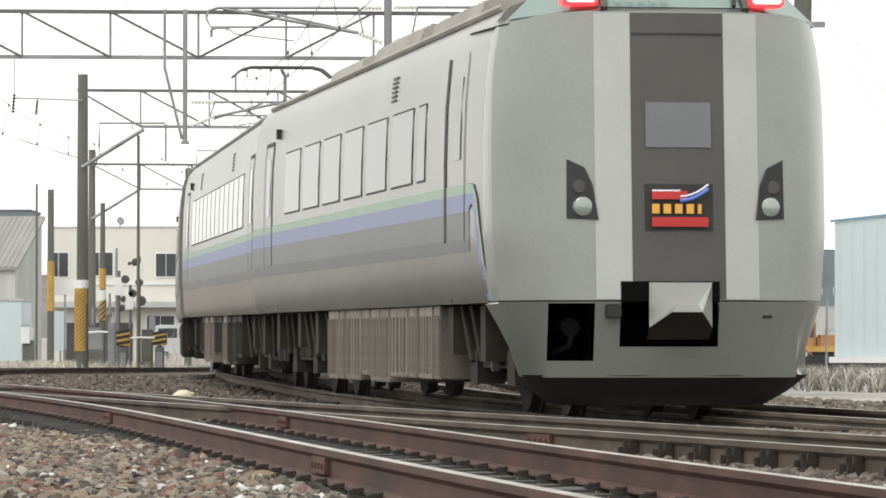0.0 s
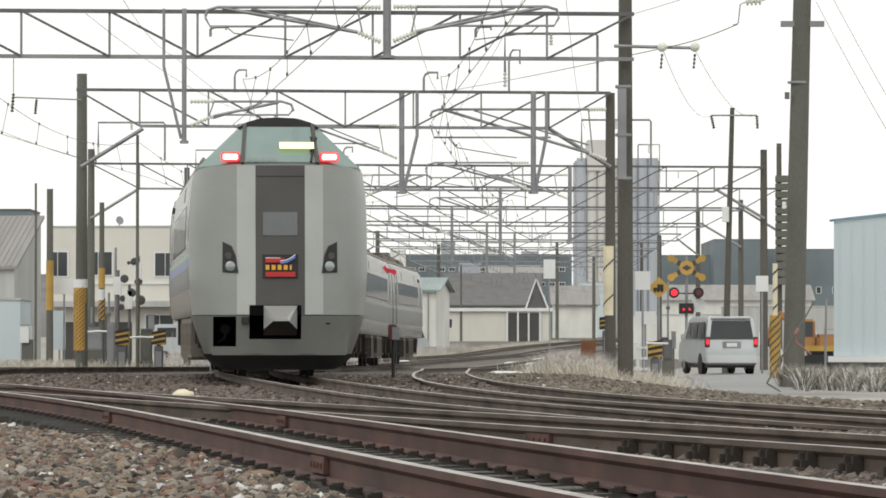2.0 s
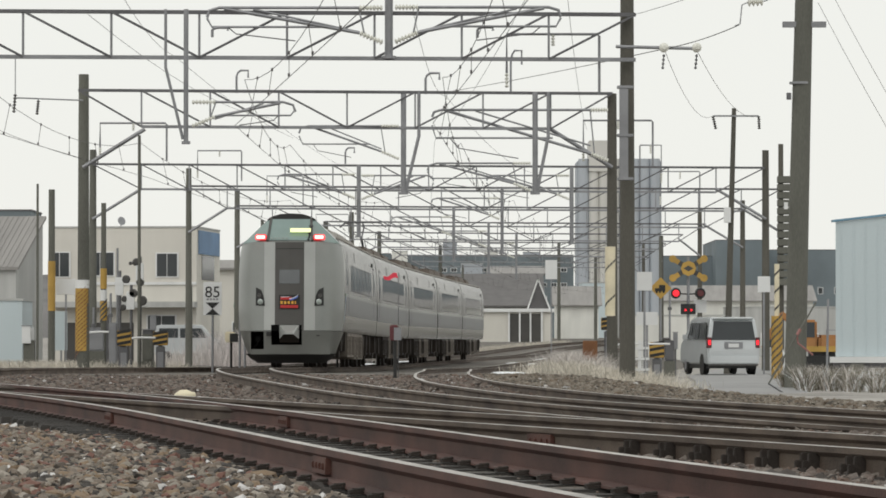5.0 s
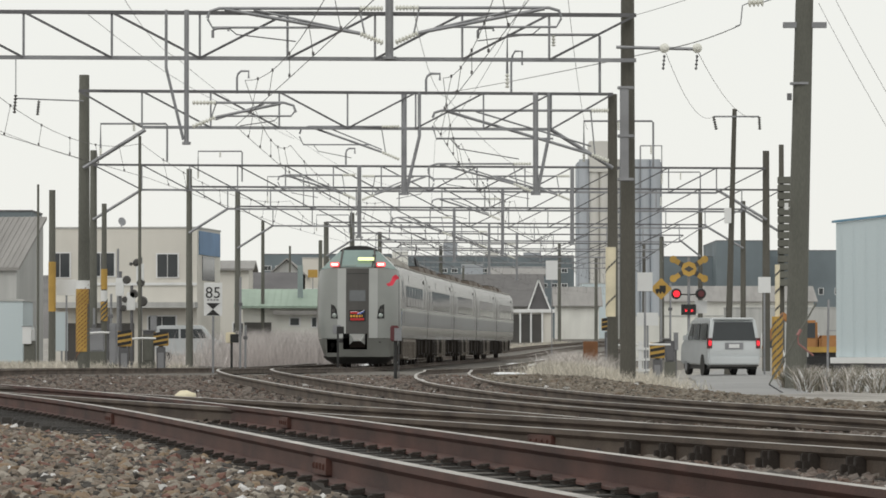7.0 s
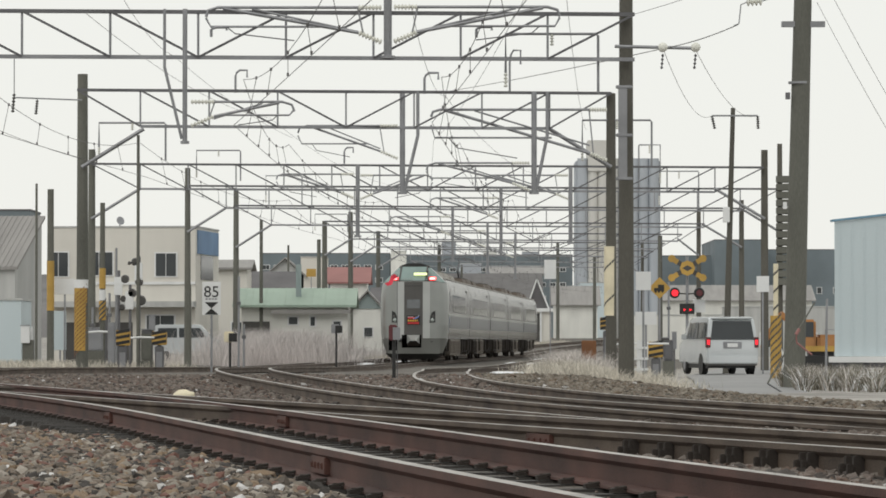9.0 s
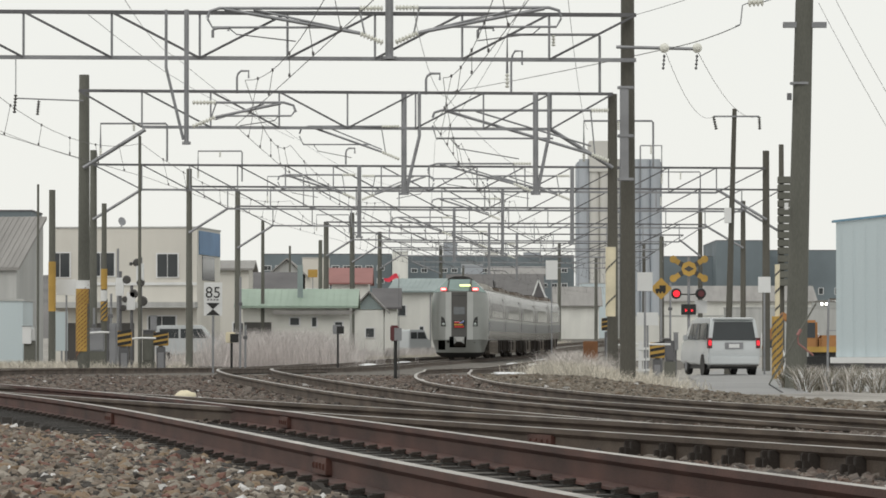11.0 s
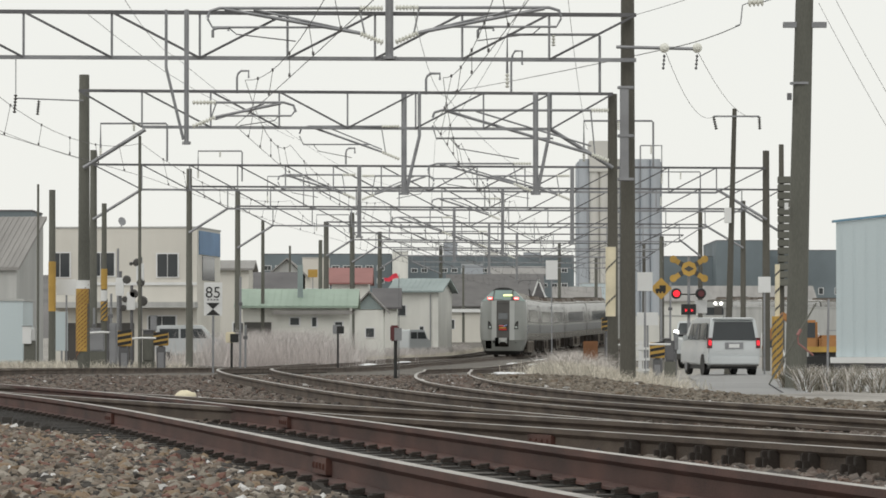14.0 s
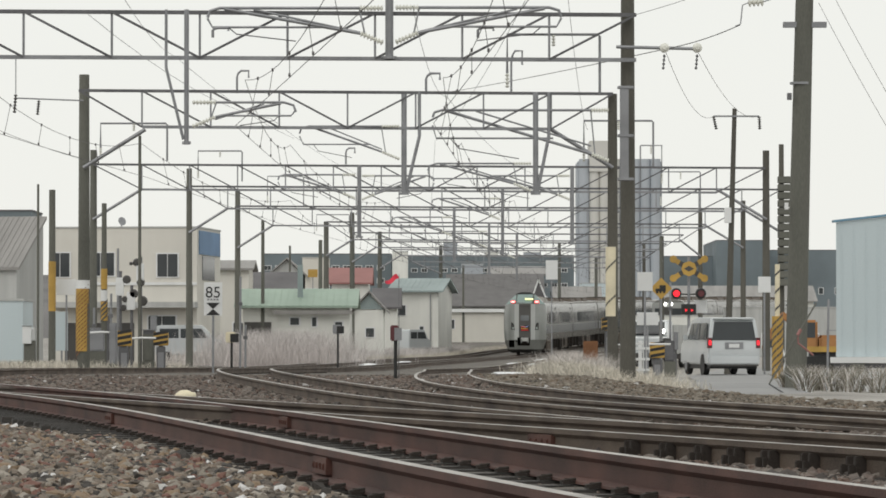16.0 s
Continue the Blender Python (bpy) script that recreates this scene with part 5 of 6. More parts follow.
flag_pole = thing("marker_flag", "thin trackside pole with a small fluttering red pennant", "flag", at=(-0.84, 86.15, -0.16))
bm = bmesh.new()
tube(bm, [(0, 0, 0), (0, 0, 2.08)], [0.009, 0.006], 6)
part("pole", bm, M["steel_dark"], flag_pole)
bm = bmesh.new()
grid(bm, [[(-0.02 - 0.27 * u, 0.03 * math.sin(5.5 * u), 0.05 * (1 - 0.35 * u) * k + 0.02 * math.sin(7 * u)) for u in np.linspace(0, 1, 9)] for k in (-1, -0.3, 0.3, 1)])
sheet = bmesh.ops.extrude_face_region(bm, geom=bm.faces[:])
bmesh.ops.translate(bm, vec=(0, 0.004, 0), verts=[e for e in sheet["geom"] if isinstance(e, bmesh.types.BMVert)])
pennant = part("pennant", bm, M["pennant"], flag_pole, "bright pinkish-red cloth pennant", smooth=True)


def flutter():
    lifts = ((0, 20), (1, -10), (2, 25), (2.5, 38), (3, 30), (3.5, -5), (4, 25), (5, -10), (5.8, -30), (6.5, -42), (7, -33), (7.5, -25), (8, -22), (8.5, -25), (9, -35),
             (10, -15), (11.5, -15), (12.5, -45), (13.5, -30), (14.5, -5), (15, -35), (16, -25))
    walk(pennant, [(t, pose(0, 0, 2.06, 0, lift * 1.2, 12 * math.sin(3 * t))) for t, lift in lifts])


lump = thing("point_cover", "pale yellow rounded cover lying on the ballast", "cover", at=(-3.534, 62, -0.151))
bm = bmesh.new()
bmesh.ops.create_icosphere(bm, subdivisions=2, radius=1)
for v in bm.verts:
    v.co = (v.co.x * 0.16, v.co.y * 0.12, max(-0.03, v.co.z * 0.09 + 0.012 * math.sin(9 * v.co.x)))
part("shell", bm, M["cream"], lump, smooth=True)

rb = thing("equipment_cabinet", "rusty brown trackside cabinet on legs", "cabinet", at=(3.85, 118, -0.42))
block("body", M["rust"], rb, (-0.19, 0.19, -0.15, 0.15, 0.625, 1.127), "", 0.015)
for x in (-0.14, 0.14):
    block("leg", M["steel_dark"], rb, (x - 0.025, x + 0.025, -0.03, 0.03, 0, 0.625))


def gate_machine(x, y, z0, zt, zb):
    ob = thing("barrier_machine", "black and yellow striped crossing barrier machine", "crossing barrier", "crossing barriers", (x, y, z0))
    block("post", M["steel_dark"], ob, (-0.06, 0.06, -0.06, 0.06, 0, zb - z0 + 0.02))
    bx = block("housing", M["yellow"], ob, (-0.22, 0.22, -0.16, 0.16, zb - z0, zt - z0), "", 0.02)
    h = zt - zb
    lw = block("lower_housing", M["steel_dark"], ob, (-0.13, 0.13, -0.12, 0.12, 0.02, zb - z0 - 0.03), "dull grey machine column", 0.02)
    block("hatch", M["steel"], lw, (-0.09, 0.09, -0.128, -0.121, 0.12, max(0.2, zb - z0 - 0.2)))
    for k in (0.12, 0.5, 0.85):
        bm = bmesh.new()
        prism(bm, ((-0.215, zb - z0 + h * k - 0.05), (0.215, zb - z0 + h * k + 0.03), (0.215, zb - z0 + h * k + 0.12), (-0.215, zb - z0 + h * k + 0.04)), -0.165, -0.161)
        part("stripe", bm, M["black"], bx)
    return ob


gate_machine(-9.377, 133, -0.25, 1.032, 0.583)
gate_machine(-8.421, 135, -0.25, 1.006, 0.601)
gate_machine(4.851, 132, -0.42, 1.407, 1.044)
gate_machine(6.443, 136, -0.42, 0.703, 0.23)


def lamp_post(x, y, z0, zt, heads):
    """A crossing post with lamp heads and a white box."""
    ob = thing("crossing_post", "dark crossing post with lamp heads and white box", "crossing signal", "crossing posts", (x, y, z0))
    bm = bmesh.new()
    tube(bm, [(0, 0, 0), (0, 0, zt - z0)], 0.045, 8)
    part("post", bm, M["steel_dark"], ob)
    for dx, z, r in heads:
        bm = bmesh.new()
        tube(bm, [(dx, -0.12, z - z0), (dx, -0.04, z - z0), (dx, 0.1, z - z0)], [r * 0.8, r, r * 0.5], 14)
        part("lamp_head", bm, M["charcoal"], ob)
    block("white_box", M["white"], ob, (-0.14, 0.1, -0.12, 0.05, zt - z0 - 0.75, zt - z0 - 0.2), "", 0.01)
    return ob


lamp_post(-9.367, 136, -0.25, 2.421, [(-0.15, 2.591, 0.13), (0.06, 2.166, 0.14), (-0.2, 1.996, 0.1)])
lamp_post(-9.363, 140, -0.25, 3.353, [(-0.12, 3.178, 0.13), (0.0, 2.565, 0.13), (0.06, 1.988, 0.16), (-0.3, 3.143, 0.06)])
lamp_post(-9.778, 137, -0.25, 2.863, [(0.1, 1.75, 0.1)])


def board(name, label, x0, x1, y, z0, z1, mat, legs=True):
    ob = thing(name, label, "board", "trackside boards", ((x0 + x1) / 2, y, z0))
    w = (x1 - x0) / 2
    block("plate", mat, ob, (-w, w, -0.02, 0.02, 0, z1 - z0), "", 0.005)
    if legs:
        g = float(ground_z((x0 + x1) / 2, y)) - z0
        block("leg", M["steel"], ob, (-0.03, 0.03, 0.021, 0.07, g, z1 - z0 - 0.05))


board("notice_board", "plain white notice board near the crossing", 5.418, 5.843, 126, 2.122, 2.642, M["white"])
board("notice_board", "white notice board low beside the crossing", 5.488, 6.096, 128, 1.172, 1.54, M["white"])
board("notice_board", "small white plate on a mast", 10.463, 10.875, 150, 2.375, 2.9, M["white"])
board("notice_board", "white sign panel beside the far tracks", 5.915, 6.598, 260, 4.498, 5.603, M["white"])
board("notice_board", "white panel fixed at the crossing hut", -12.863, -12.225, 150.5, 2.3, 2.825, M["white"])
board("meter_box", "pale blue meter panel beside the tracks", -13.034, -12.616, 152, 0.443, 1.754, M["shed_blue"])

for x0, y0 in ((5.497, 126), (5.667, 127)):
    ob = thing("fence_post", "white weathered trackside fence post with rails", "fence", "white fence posts", (x0, y0, -0.42))
    block("post", M["white"], ob, (-0.05, 0.05, -0.05, 0.05, 0, 1.15), "", 0.01)
    for k in (0.3, 0.6, 0.9):
        block("rail", M["white"], ob, (-0.14, 0.14, -0.07, -0.051, k, k + 0.07))

gx, gz = 6.491, -0.198
gw = thing("guy_wire", "pale guy wire guard with a red band", "guy wire", at=(gx, 90, gz))
top = Vector((7.481 - gx, 0.6, 1.422 - gz))
for name, a, b, r, mat in (("lower_tube", 0.0, 0.6, 0.018, "concrete"), ("red_band", 0.6, 0.67, 0.034, "red_roof"), ("upper_tube", 0.67, 1.0, 0.017, "concrete")):
    bm = bmesh.new()
    tube(bm, [top * a, top * b], r, 8)
    part(name, bm, M[mat], gw)
bm = bmesh.new()
tube(bm, [top * 0.6, top * 0.6 + Vector((0.02, 0, -0.16)), top * 0.6 + Vector((0.32, 0, -0.4))], 0.02, 8)
part("loose_strap", bm, M["red_roof"], gw, "faded pink strap")
bm = bmesh.new()
tube(bm, [(0, 0, 0), (0.36, 0, -0.22)], 0.016, 8)
part("anchor_rod", bm, M["steel_dark"], gw)
pk = thing("leaning_post", "thin grey post leaning beside the blue shed", "post", at=(8.075, 95, -0.4))
bm = bmesh.new()
tube(bm, [(0, 0, 0), (0.03, 0, 1.545 + 0.4)], 0.025, 8)
part("pole", bm, M["steel"], pk)
xb = thing("cross_barrier", "white and red crossed barrier poles at the crossing", "crossing barrier", at=(9.815, 130, -0.42))
for a, b in (((-0.15, 0, 0), (0.25, 0, 1.1)), ((0.25, 0, 0), (-0.15, 0, 1.2))):
    bm = bmesh.new()
    tube(bm, [a, b], 0.03, 8)
    part("bar", bm, M["white"], xb)


def cabinet(label, x, y, w, z0, z1, mat, d=0.3):
    """A trackside cabinet with a door, standing on the ground."""
    g = float(ground_z(x, y))
    ob = thing("trackside_cabinet", label, "cabinet", "trackside cabinets", (x, y, g))
    block("foot", M["concrete"], ob, (-w / 2 - 0.03, w / 2 + 0.03, -0.05, d + 0.05, -0.1, max(0.06, z0 - g)))
    bx = block("housing", mat, ob, (-w / 2, w / 2, 0, d, max(0.06, z0 - g), z1 - g), "", 0.02)
    block("door", mat, bx, (-w / 2 + 0.04, w / 2 - 0.04, -0.015, -0.001, max(0.06, z0 - g) + 0.05, z1 - g - 0.06))


cabinet("pale grey meter cabinet beside the crossing", -13.725, 150, 0.3, 0.781, 1.175, M["white"])
cabinet("dull grey relay cabinet beside a mast", -9.563, 131, 0.22, 0.058, 1.253, M["steel"])
cabinet("low grey cabinet between the crossing posts", -10.421, 136, 0.45, 0.432, 1.061, M["steel"])
cabinet("grey control cabinet near the barriers", -9.135, 140, 0.34, 0.115, 0.955, M["concrete"])
cabinet("dark control cabinet by the lane crossing", 7.035, 140, 0.28, 0.115, 0.762, M["steel_dark"])
for x0, x1, y, z in ((-9.263, -8.61, 134, 0.801), (-10.441, -9.709, 133, 0.966), (5.049, 6.596, 133, 0.617)):
    ob = thing("lowered_barrier", "white crossing barrier arm lowered across the way", "crossing barrier", "barrier arms", (x0, y, z))
    bm = bmesh.new()
    tube(bm, [(-0.1, 0, 0), ((x1 - x0) / 2, 0, 0.03), (x1 - x0 + 0.1, 0, 0.02)], 0.03, 8)
    part("arm", bm, M["white"], ob)
    block("holder", M["steel"], ob, (-0.16, -0.08, -0.05, 0.05, float(ground_z(x0, y)) - z, 0.08))

side = thing("side_bracket", "thin steel side bracket with hanging insulators on a mast", "bracket", at=(-9.873, 124.0, 7.32))
bm = bmesh.new()
tube(bm, [(0, 0, 0), (-1.845, 0, 0.07)], 0.022, 6)
part("rod", bm, M["steel"], side)
for dx, a, b in ((-1.86, 0.62, -0.35), (-1.225, 0.02, -0.4)):
    bm = bmesh.new()
    tube(bm, [(dx, 0, a * 2), (dx, 0, 0.3 * a)], 0.014, 6)
    part("hanger_rod", bm, M["steel"], side)
    bm = bmesh.new()
    insulator(bm, (dx, 0, 0.3 * a), (dx - 0.04, 0, b), 6, 0.05)
    part("insulator", bm, M["charcoal"], side)


# small boxes, junction boxes and stub posts around the crossing
rnd = random.Random(21)
for px, d, top, w, mat in ((-10.321, 139, 1.508, 0.28, "steel_dark"), (-10.24, 141, 0.994, 0.34, "steel"), (-10.94, 143, 1.143, 0.4, "steel"),
                           (-9.2, 141, 1.082, 0.3, "steel_dark"), (-9.152, 143, 1.537, 0.2, "steel"), (-13.8, 150, 1.25, 0.3, "white"),
                           (6.979, 141, 0.817, 0.24, "charcoal"), (7.313, 142, 0.997, 0.14, "steel")):
    g = float(ground_z(px, d))
    ob = thing("junction_box", "weathered junction box on a stub post at the crossing", "junction box", "junction boxes", (px, d, g))
    block("stub_post", M["steel_dark"], ob, (-0.03, 0.03, 0.0, 0.06, -0.1, top - g - 0.1))
    bx = block("housing", M[mat], ob, (-w / 2, w / 2, -0.14, -0.002, top - g - 0.42 - rnd.uniform(0, 0.2), top - g), "", 0.015)
    block("lid", M["steel"], bx, (-w / 2 - 0.015, w / 2 + 0.015, -0.16, 0.0, top - g + 0.002, top - g + 0.03))
for px, d, top in ((-10.815, 140, 1.778), (-9.936, 138, 3.571), (-9.996, 136, 2.166), (-6.125, 140, 1.252), (-6.372, 142, 2.772), (7.537, 150, 2.712)):
    g = float(ground_z(px, d))
    ob = thing("slim_post", "slim weathered steel post at the crossing", "post", "slim posts", (px, d, g))
    bm = bmesh.new()
    tube(bm, [(0, 0, -0.1), (0.01, 0, top - g)], 0.035, 8)
    part("pole", bm, M["steel"], ob)
    block("clamp", M["steel_dark"], ob, (-0.06, 0.07, -0.06, 0.06, (top - g) * 0.7, (top - g) * 0.7 + 0.1))


# ---- lane, vehicles ----
lane = bmesh.new()
rows = []
for y, xl, xr in ((82, 5.2, 7.3), (92, 5.35, 7.35), (104, 5.85, 8.0), (120, 6.7, 9.2), (140, 7.6, 11.0), (165, 9.6, 13.6), (200, 12.5, 17)):
    rows.append([(xl + (xr - xl) * k / 4, y, -0.352 - (0.12 if y < 85 else 0) + 0.02 * (1 - abs(k - 2) / 2)) for k in range(5)])
grid(lane, rows)
tagged(part("road", lane, M["asphalt"]), "pale worn asphalt lane leading to the crossing", "road", kind="structure")


def wheel(parent, x, y, z, r, w):
    bm = bmesh.new()
    tube(bm, [(x - w / 2, y, z), (x - w / 2 + 0.02, y, z), (x + w / 2 - 0.02, y, z), (x + w / 2, y, z)], [r - 0.03, r, r, r - 0.03], 20)
    t = part("tyre", bm, M["rubber"], parent, smooth=True)
    bm = bmesh.new()
    tube(bm, [(x - w / 2 - 0.005, y, z), (x + w / 2 + 0.005, y, z)], r * 0.6, 14)
    part("rim", bm, M["steel"], t)


def van(x, y, z, turn, label, lit=True):
    """A tall one-box family van seen from behind: local -y is its tail."""
    v = thing("parked_van", label, "van", at=(x, y, z), turn=turn)
    prof = ((-2.28, 0.32), (-2.33, 0.55), (-2.32, 0.95), (-2.27, 1.45), (-2.19, 1.78), (-2.05, 1.86), (0.6, 1.88), (1.05, 1.8), (1.75, 1.2), (2.2, 1.02), (2.32, 0.75), (2.32, 0.35))
    bm = bmesh.new()
    sides = []
    for sx in (-1, 1):
        sides.append([bm.verts.new((sx * (0.85 - max(0, zz - 1.05) * 0.16), yy, zz)) for yy, zz in prof])
    k = len(prof)
    for i in range(k):
        bm.faces.new((sides[0][i], sides[0][(i + 1) % k], sides[1][(i + 1) % k], sides[1][i]))
    bm.faces.new(sides[0])
    bm.faces.new(sides[1][::-1])
    part("body", bm, M["van_white"], v, smooth=True, bevel=0.05)
    bm = bmesh.new()
    bm.faces.new([bm.verts.new(p) for p in ((-0.72, -2.325, 1.12), (0.72, -2.325, 1.12), (0.63, -2.235, 1.72), (-0.63, -2.235, 1.72))])
    part("rear_window", bm, M["glass"], v, "dark tinted rear window")
    for sx in (-1, 1):
        for a, b in ((-1.95, -0.85), (-0.75, 0.3), (0.38, 1.1)):
            bm = bmesh.new()
            x1, x2 = 0.845 - 0.1 * 0.13, 0.845 - 0.62 * 0.13
            bm.faces.new([bm.verts.new(p) for p in ((sx * (x1 + 0.02), a, 1.15), (sx * (x1 + 0.02), b, 1.15), (sx * (x2 + 0.02), min(b, 0.75), 1.68), (sx * (x2 + 0.02), a + 0.06, 1.68))])
            part("side_window", bm, M["glass"], v)
        x0, x1 = sorted((sx * 0.72, sx * 0.862))
        bm = bmesh.new()
        box(bm, x0, x1, -2.345, -2.15, 0.86, 1.2)
        part("tail_light", bm, M["lamp_red_off"], v, "red tail light cluster", bevel=0.01)
        bm = bmesh.new()
        box(bm, x0 + 0.03, x1 - 0.03, -2.352, -2.3, 0.96, 1.11)
        part("brake_light", bm, M["lamp_red_on"] if lit else M["lamp_red_off"], v, "glowing red brake light")
        wheel(v, sx * 0.75, -1.4, 0.31, 0.31, 0.19)
        wheel(v, sx * 0.75, 1.4, 0.31, 0.31, 0.19)
        bm = bmesh.new()
        box(bm, *sorted((sx * 0.86, sx * 1.02)), 0.95, 1.05, 1.12, 1.3)
        part("mirror", bm, M["van_white"], v, bevel=0.02)
        bm = bmesh.new()
        tube(bm, [(sx * 0.858, -1.4, 0.31), (sx * 0.862, -1.4, 0.31)], 0.37, 20)
        part("wheel_arch", bm, M["black"], v)
    block("roof_spoiler", M["van_white"], v, (-0.66, 0.66, -2.3, -2.05, 1.79, 1.84), "", 0.02)
    block("bumper_trim", M["charcoal"], v, (-0.8, 0.8, -2.36, -2.2, 0.28, 0.34))
    block("plate", M["white"], v, (-0.17, 0.17, -2.35, -2.33, 0.88, 1.0))
    block("plate_recess", M["steel"], v, (-0.3, 0.3, -2.342, -2.325, 0.84, 1.05))
    block("bumper", M["van_white"], v, (-0.83, 0.83, -2.39, -2.2, 0.33, 0.6), "", 0.04)
    # black panel standing in for the shadow beneath the van
    block("underbody", M["black"], v, (-0.78, 0.78, -2.2, 2.1, 0.2, 0.36))


van(9.07, 148.2, -0.335, 8, "silver-white family van waiting at the crossing with brake lights on")


def small_truck(x, y, z, turn, label, mat):
    v = thing("parked_truck", label, "truck", at=(x, y, z), turn=turn)
    bm = bmesh.new()
    prism(bm, ((-1.6, 0.35), (-1.6, 1.75), (-1.4, 1.82), (0.6, 1.82), (1.15, 1.2), (1.6, 1.05), (1.65, 0.4)), -0.72, 0.72)
    part("body", bm, mat, v, bevel=0.05)
    for a, b in ((-1.4, -0.5), (-0.4, 0.65)):
        bm = bmesh.new()
        bm.faces.new([bm.verts.new(p) for p in ((a, -0.73, 1.2), (b + (0.25 if b > 0 else 0), -0.73, 1.2), (b - (0.05 if b > 0 else 0), -0.73, 1.65), (a, -0.73, 1.65))])
        part("side_window", bm, M["glass"], v)
    for k in (-1.05, 1.05):
        bm = bmesh.new()
        tube(bm, [(k, -0.74, 0.28), (k, -0.55, 0.28)], 0.28, 16)
        part("tyre", bm, M["rubber"], v)


small_truck(-12.096, 216, -0.18, 0, "small white van parked by the cream building", M["van_white"])
small_truck(-2.2, 313, 0.02, 62, "small pale car parked behind the tracks", M["van_white"])
# a truck with lit headlamps that rolls towards the crossing behind the van
truck = thing("oncoming_truck", "pale truck with two lit headlamps nearing the crossing", "truck")
block("chassis", M["grime"], truck, (-0.8, 0.8, -2.2, 2.6, 0.38, 0.62))
bm = bmesh.new()
va = [bm.verts.new(q) for q in ((-0.85, -2.3, 0.6), (0.85, -2.3, 0.6), (0.85, -2.3, 1.35), (-0.85, -2.3, 1.35), (0.8, -1.95, 2.1), (-0.8, -1.95, 2.1),
                                (-0.85, -0.9, 0.6), (0.85, -0.9, 0.6), (0.8, -0.9, 2.1), (-0.8, -0.9, 2.1))]
for f in ((0, 1, 2, 3), (3, 2, 4, 5), (5, 4, 8, 9), (9, 8, 7, 6), (6, 7, 1, 0), (1, 7, 8, 4, 2), (0, 3, 5, 9, 6)):
    bm.faces.new([va[i] for i in f])
part("cab", bm, M["van_white"], truck, bevel=0.05)
bm = bmesh.new()
bm.faces.new([bm.verts.new(q) for q in ((-0.72, -2.3, 1.42), (0.72, -2.3, 1.42), (0.68, -2.0, 2.02), (-0.68, -2.0, 2.02))])
part("windscreen", bm, M["glass"], truck)
block("load_box", M["grey_wall"], truck, (-0.85, 0.85, -0.8, 2.6, 0.64, 1.9), "grey load box", 0.03)
block("bumper", M["charcoal"], truck, (-0.84, 0.84, -2.42, -2.3, 0.4, 0.66), "", 0.02)
block("lamp_bar", M["steel_dark"], truck, (-0.84, 0.84, -2.36, -2.31, 1.5, 1.56))
for sx in (-0.66, 0.66):
    bm = bmesh.new()
    tube(bm, [(sx, -2.46, 1.6), (sx, -2.36, 1.6)], [0.1, 0.11], 14)
    part("headlamp", bm, M["headlamp"], truck, "bright white headlamp")
    for wy in (-1.6, 1.7):
        wheel(truck, sx * 1.1, wy, 0.34, 0.34, 0.2)


def drive_truck():
    rows = []
    for t in range(17):
        y = 216.0 - t
        x = (538 - (49 if t > 12.8 else 150) * (t - 12.8)) / 7998 * y
        rows.append((t, pose(x, y, float(ground_z(x, y)) + 0.02, 0, 0, -38 if t < 13 else -38 + 8 * (t - 13))))
    walk(truck, rows)


ot = thing("orange_excavator", "orange construction machine parked behind the lane", "construction machine", at=(15.098, 180, -0.4))
for k in (-0.8, 0.8):
    block("crawler", M["black"], ot, (-1.3, 1.3, k - 0.25, k + 0.25, 0, 0.6), "black crawler track", 0.12)
block("turntable", M["steel_dark"], ot, (-0.5, 0.5, -0.5, 0.5, 0.55, 0.78))
block("engine_cover", M["orange"], ot, (-0.2, 1.3, -0.9, 0.9, 0.78, 1.45), "faded orange engine cover", 0.12)
block("lower_panel", M["yellow"], ot, (-1.1, 1.2, -0.93, -0.905, 0.78, 1.0), "faded yellow panel")
cabn = block("cab", M["orange"], ot, (-1.1, -0.25, -0.9, 0.1, 0.78, 2.05), "", 0.08)
block("cab_window", M["glass"], cabn, (-1.0, -0.35, -0.92, -0.905, 1.35, 1.95))
block("hand_rail", M["steel"], ot, (0.1, 1.2, -0.86, -0.83, 1.62, 1.66))
for k in (0.1, 0.65, 1.18):
    block("rail_post", M["steel"], ot, (k, k + 0.03, -0.86, -0.83, 1.44, 1.64))
bm = bmesh.new()
beam(bm, (-0.1, 0.5, 1.2), (-1.6, 0.5, 2.3), 0.25)
part("boom", bm, M["orange"], ot, bevel=0.03)
bm = bmesh.new()
beam(bm, (-1.6, 0.5, 2.3), (-2.3, 0.5, 0.9), 0.2)
part("dipper_arm", bm, M["orange"], ot, bevel=0.03)


# ---- buildings ----
def windows_on(house, items, y, depth=0.08):
    for x0, x1, z0, z1 in items:
        f = block("window", M["white"], house, (x0 - 0.06, x1 + 0.06, y - 0.04, y + 0.02, z0 - 0.06, z1 + 0.06))
        n = 2 if x1 - x0 > 0.7 else 1
        w = (x1 - x0) / n
        for i in range(n):
            block("pane", M["glass"], f, (x0 + i * w + 0.02, x0 + (i + 1) * w - 0.02, y - 0.055, y - 0.045, z0, z1))


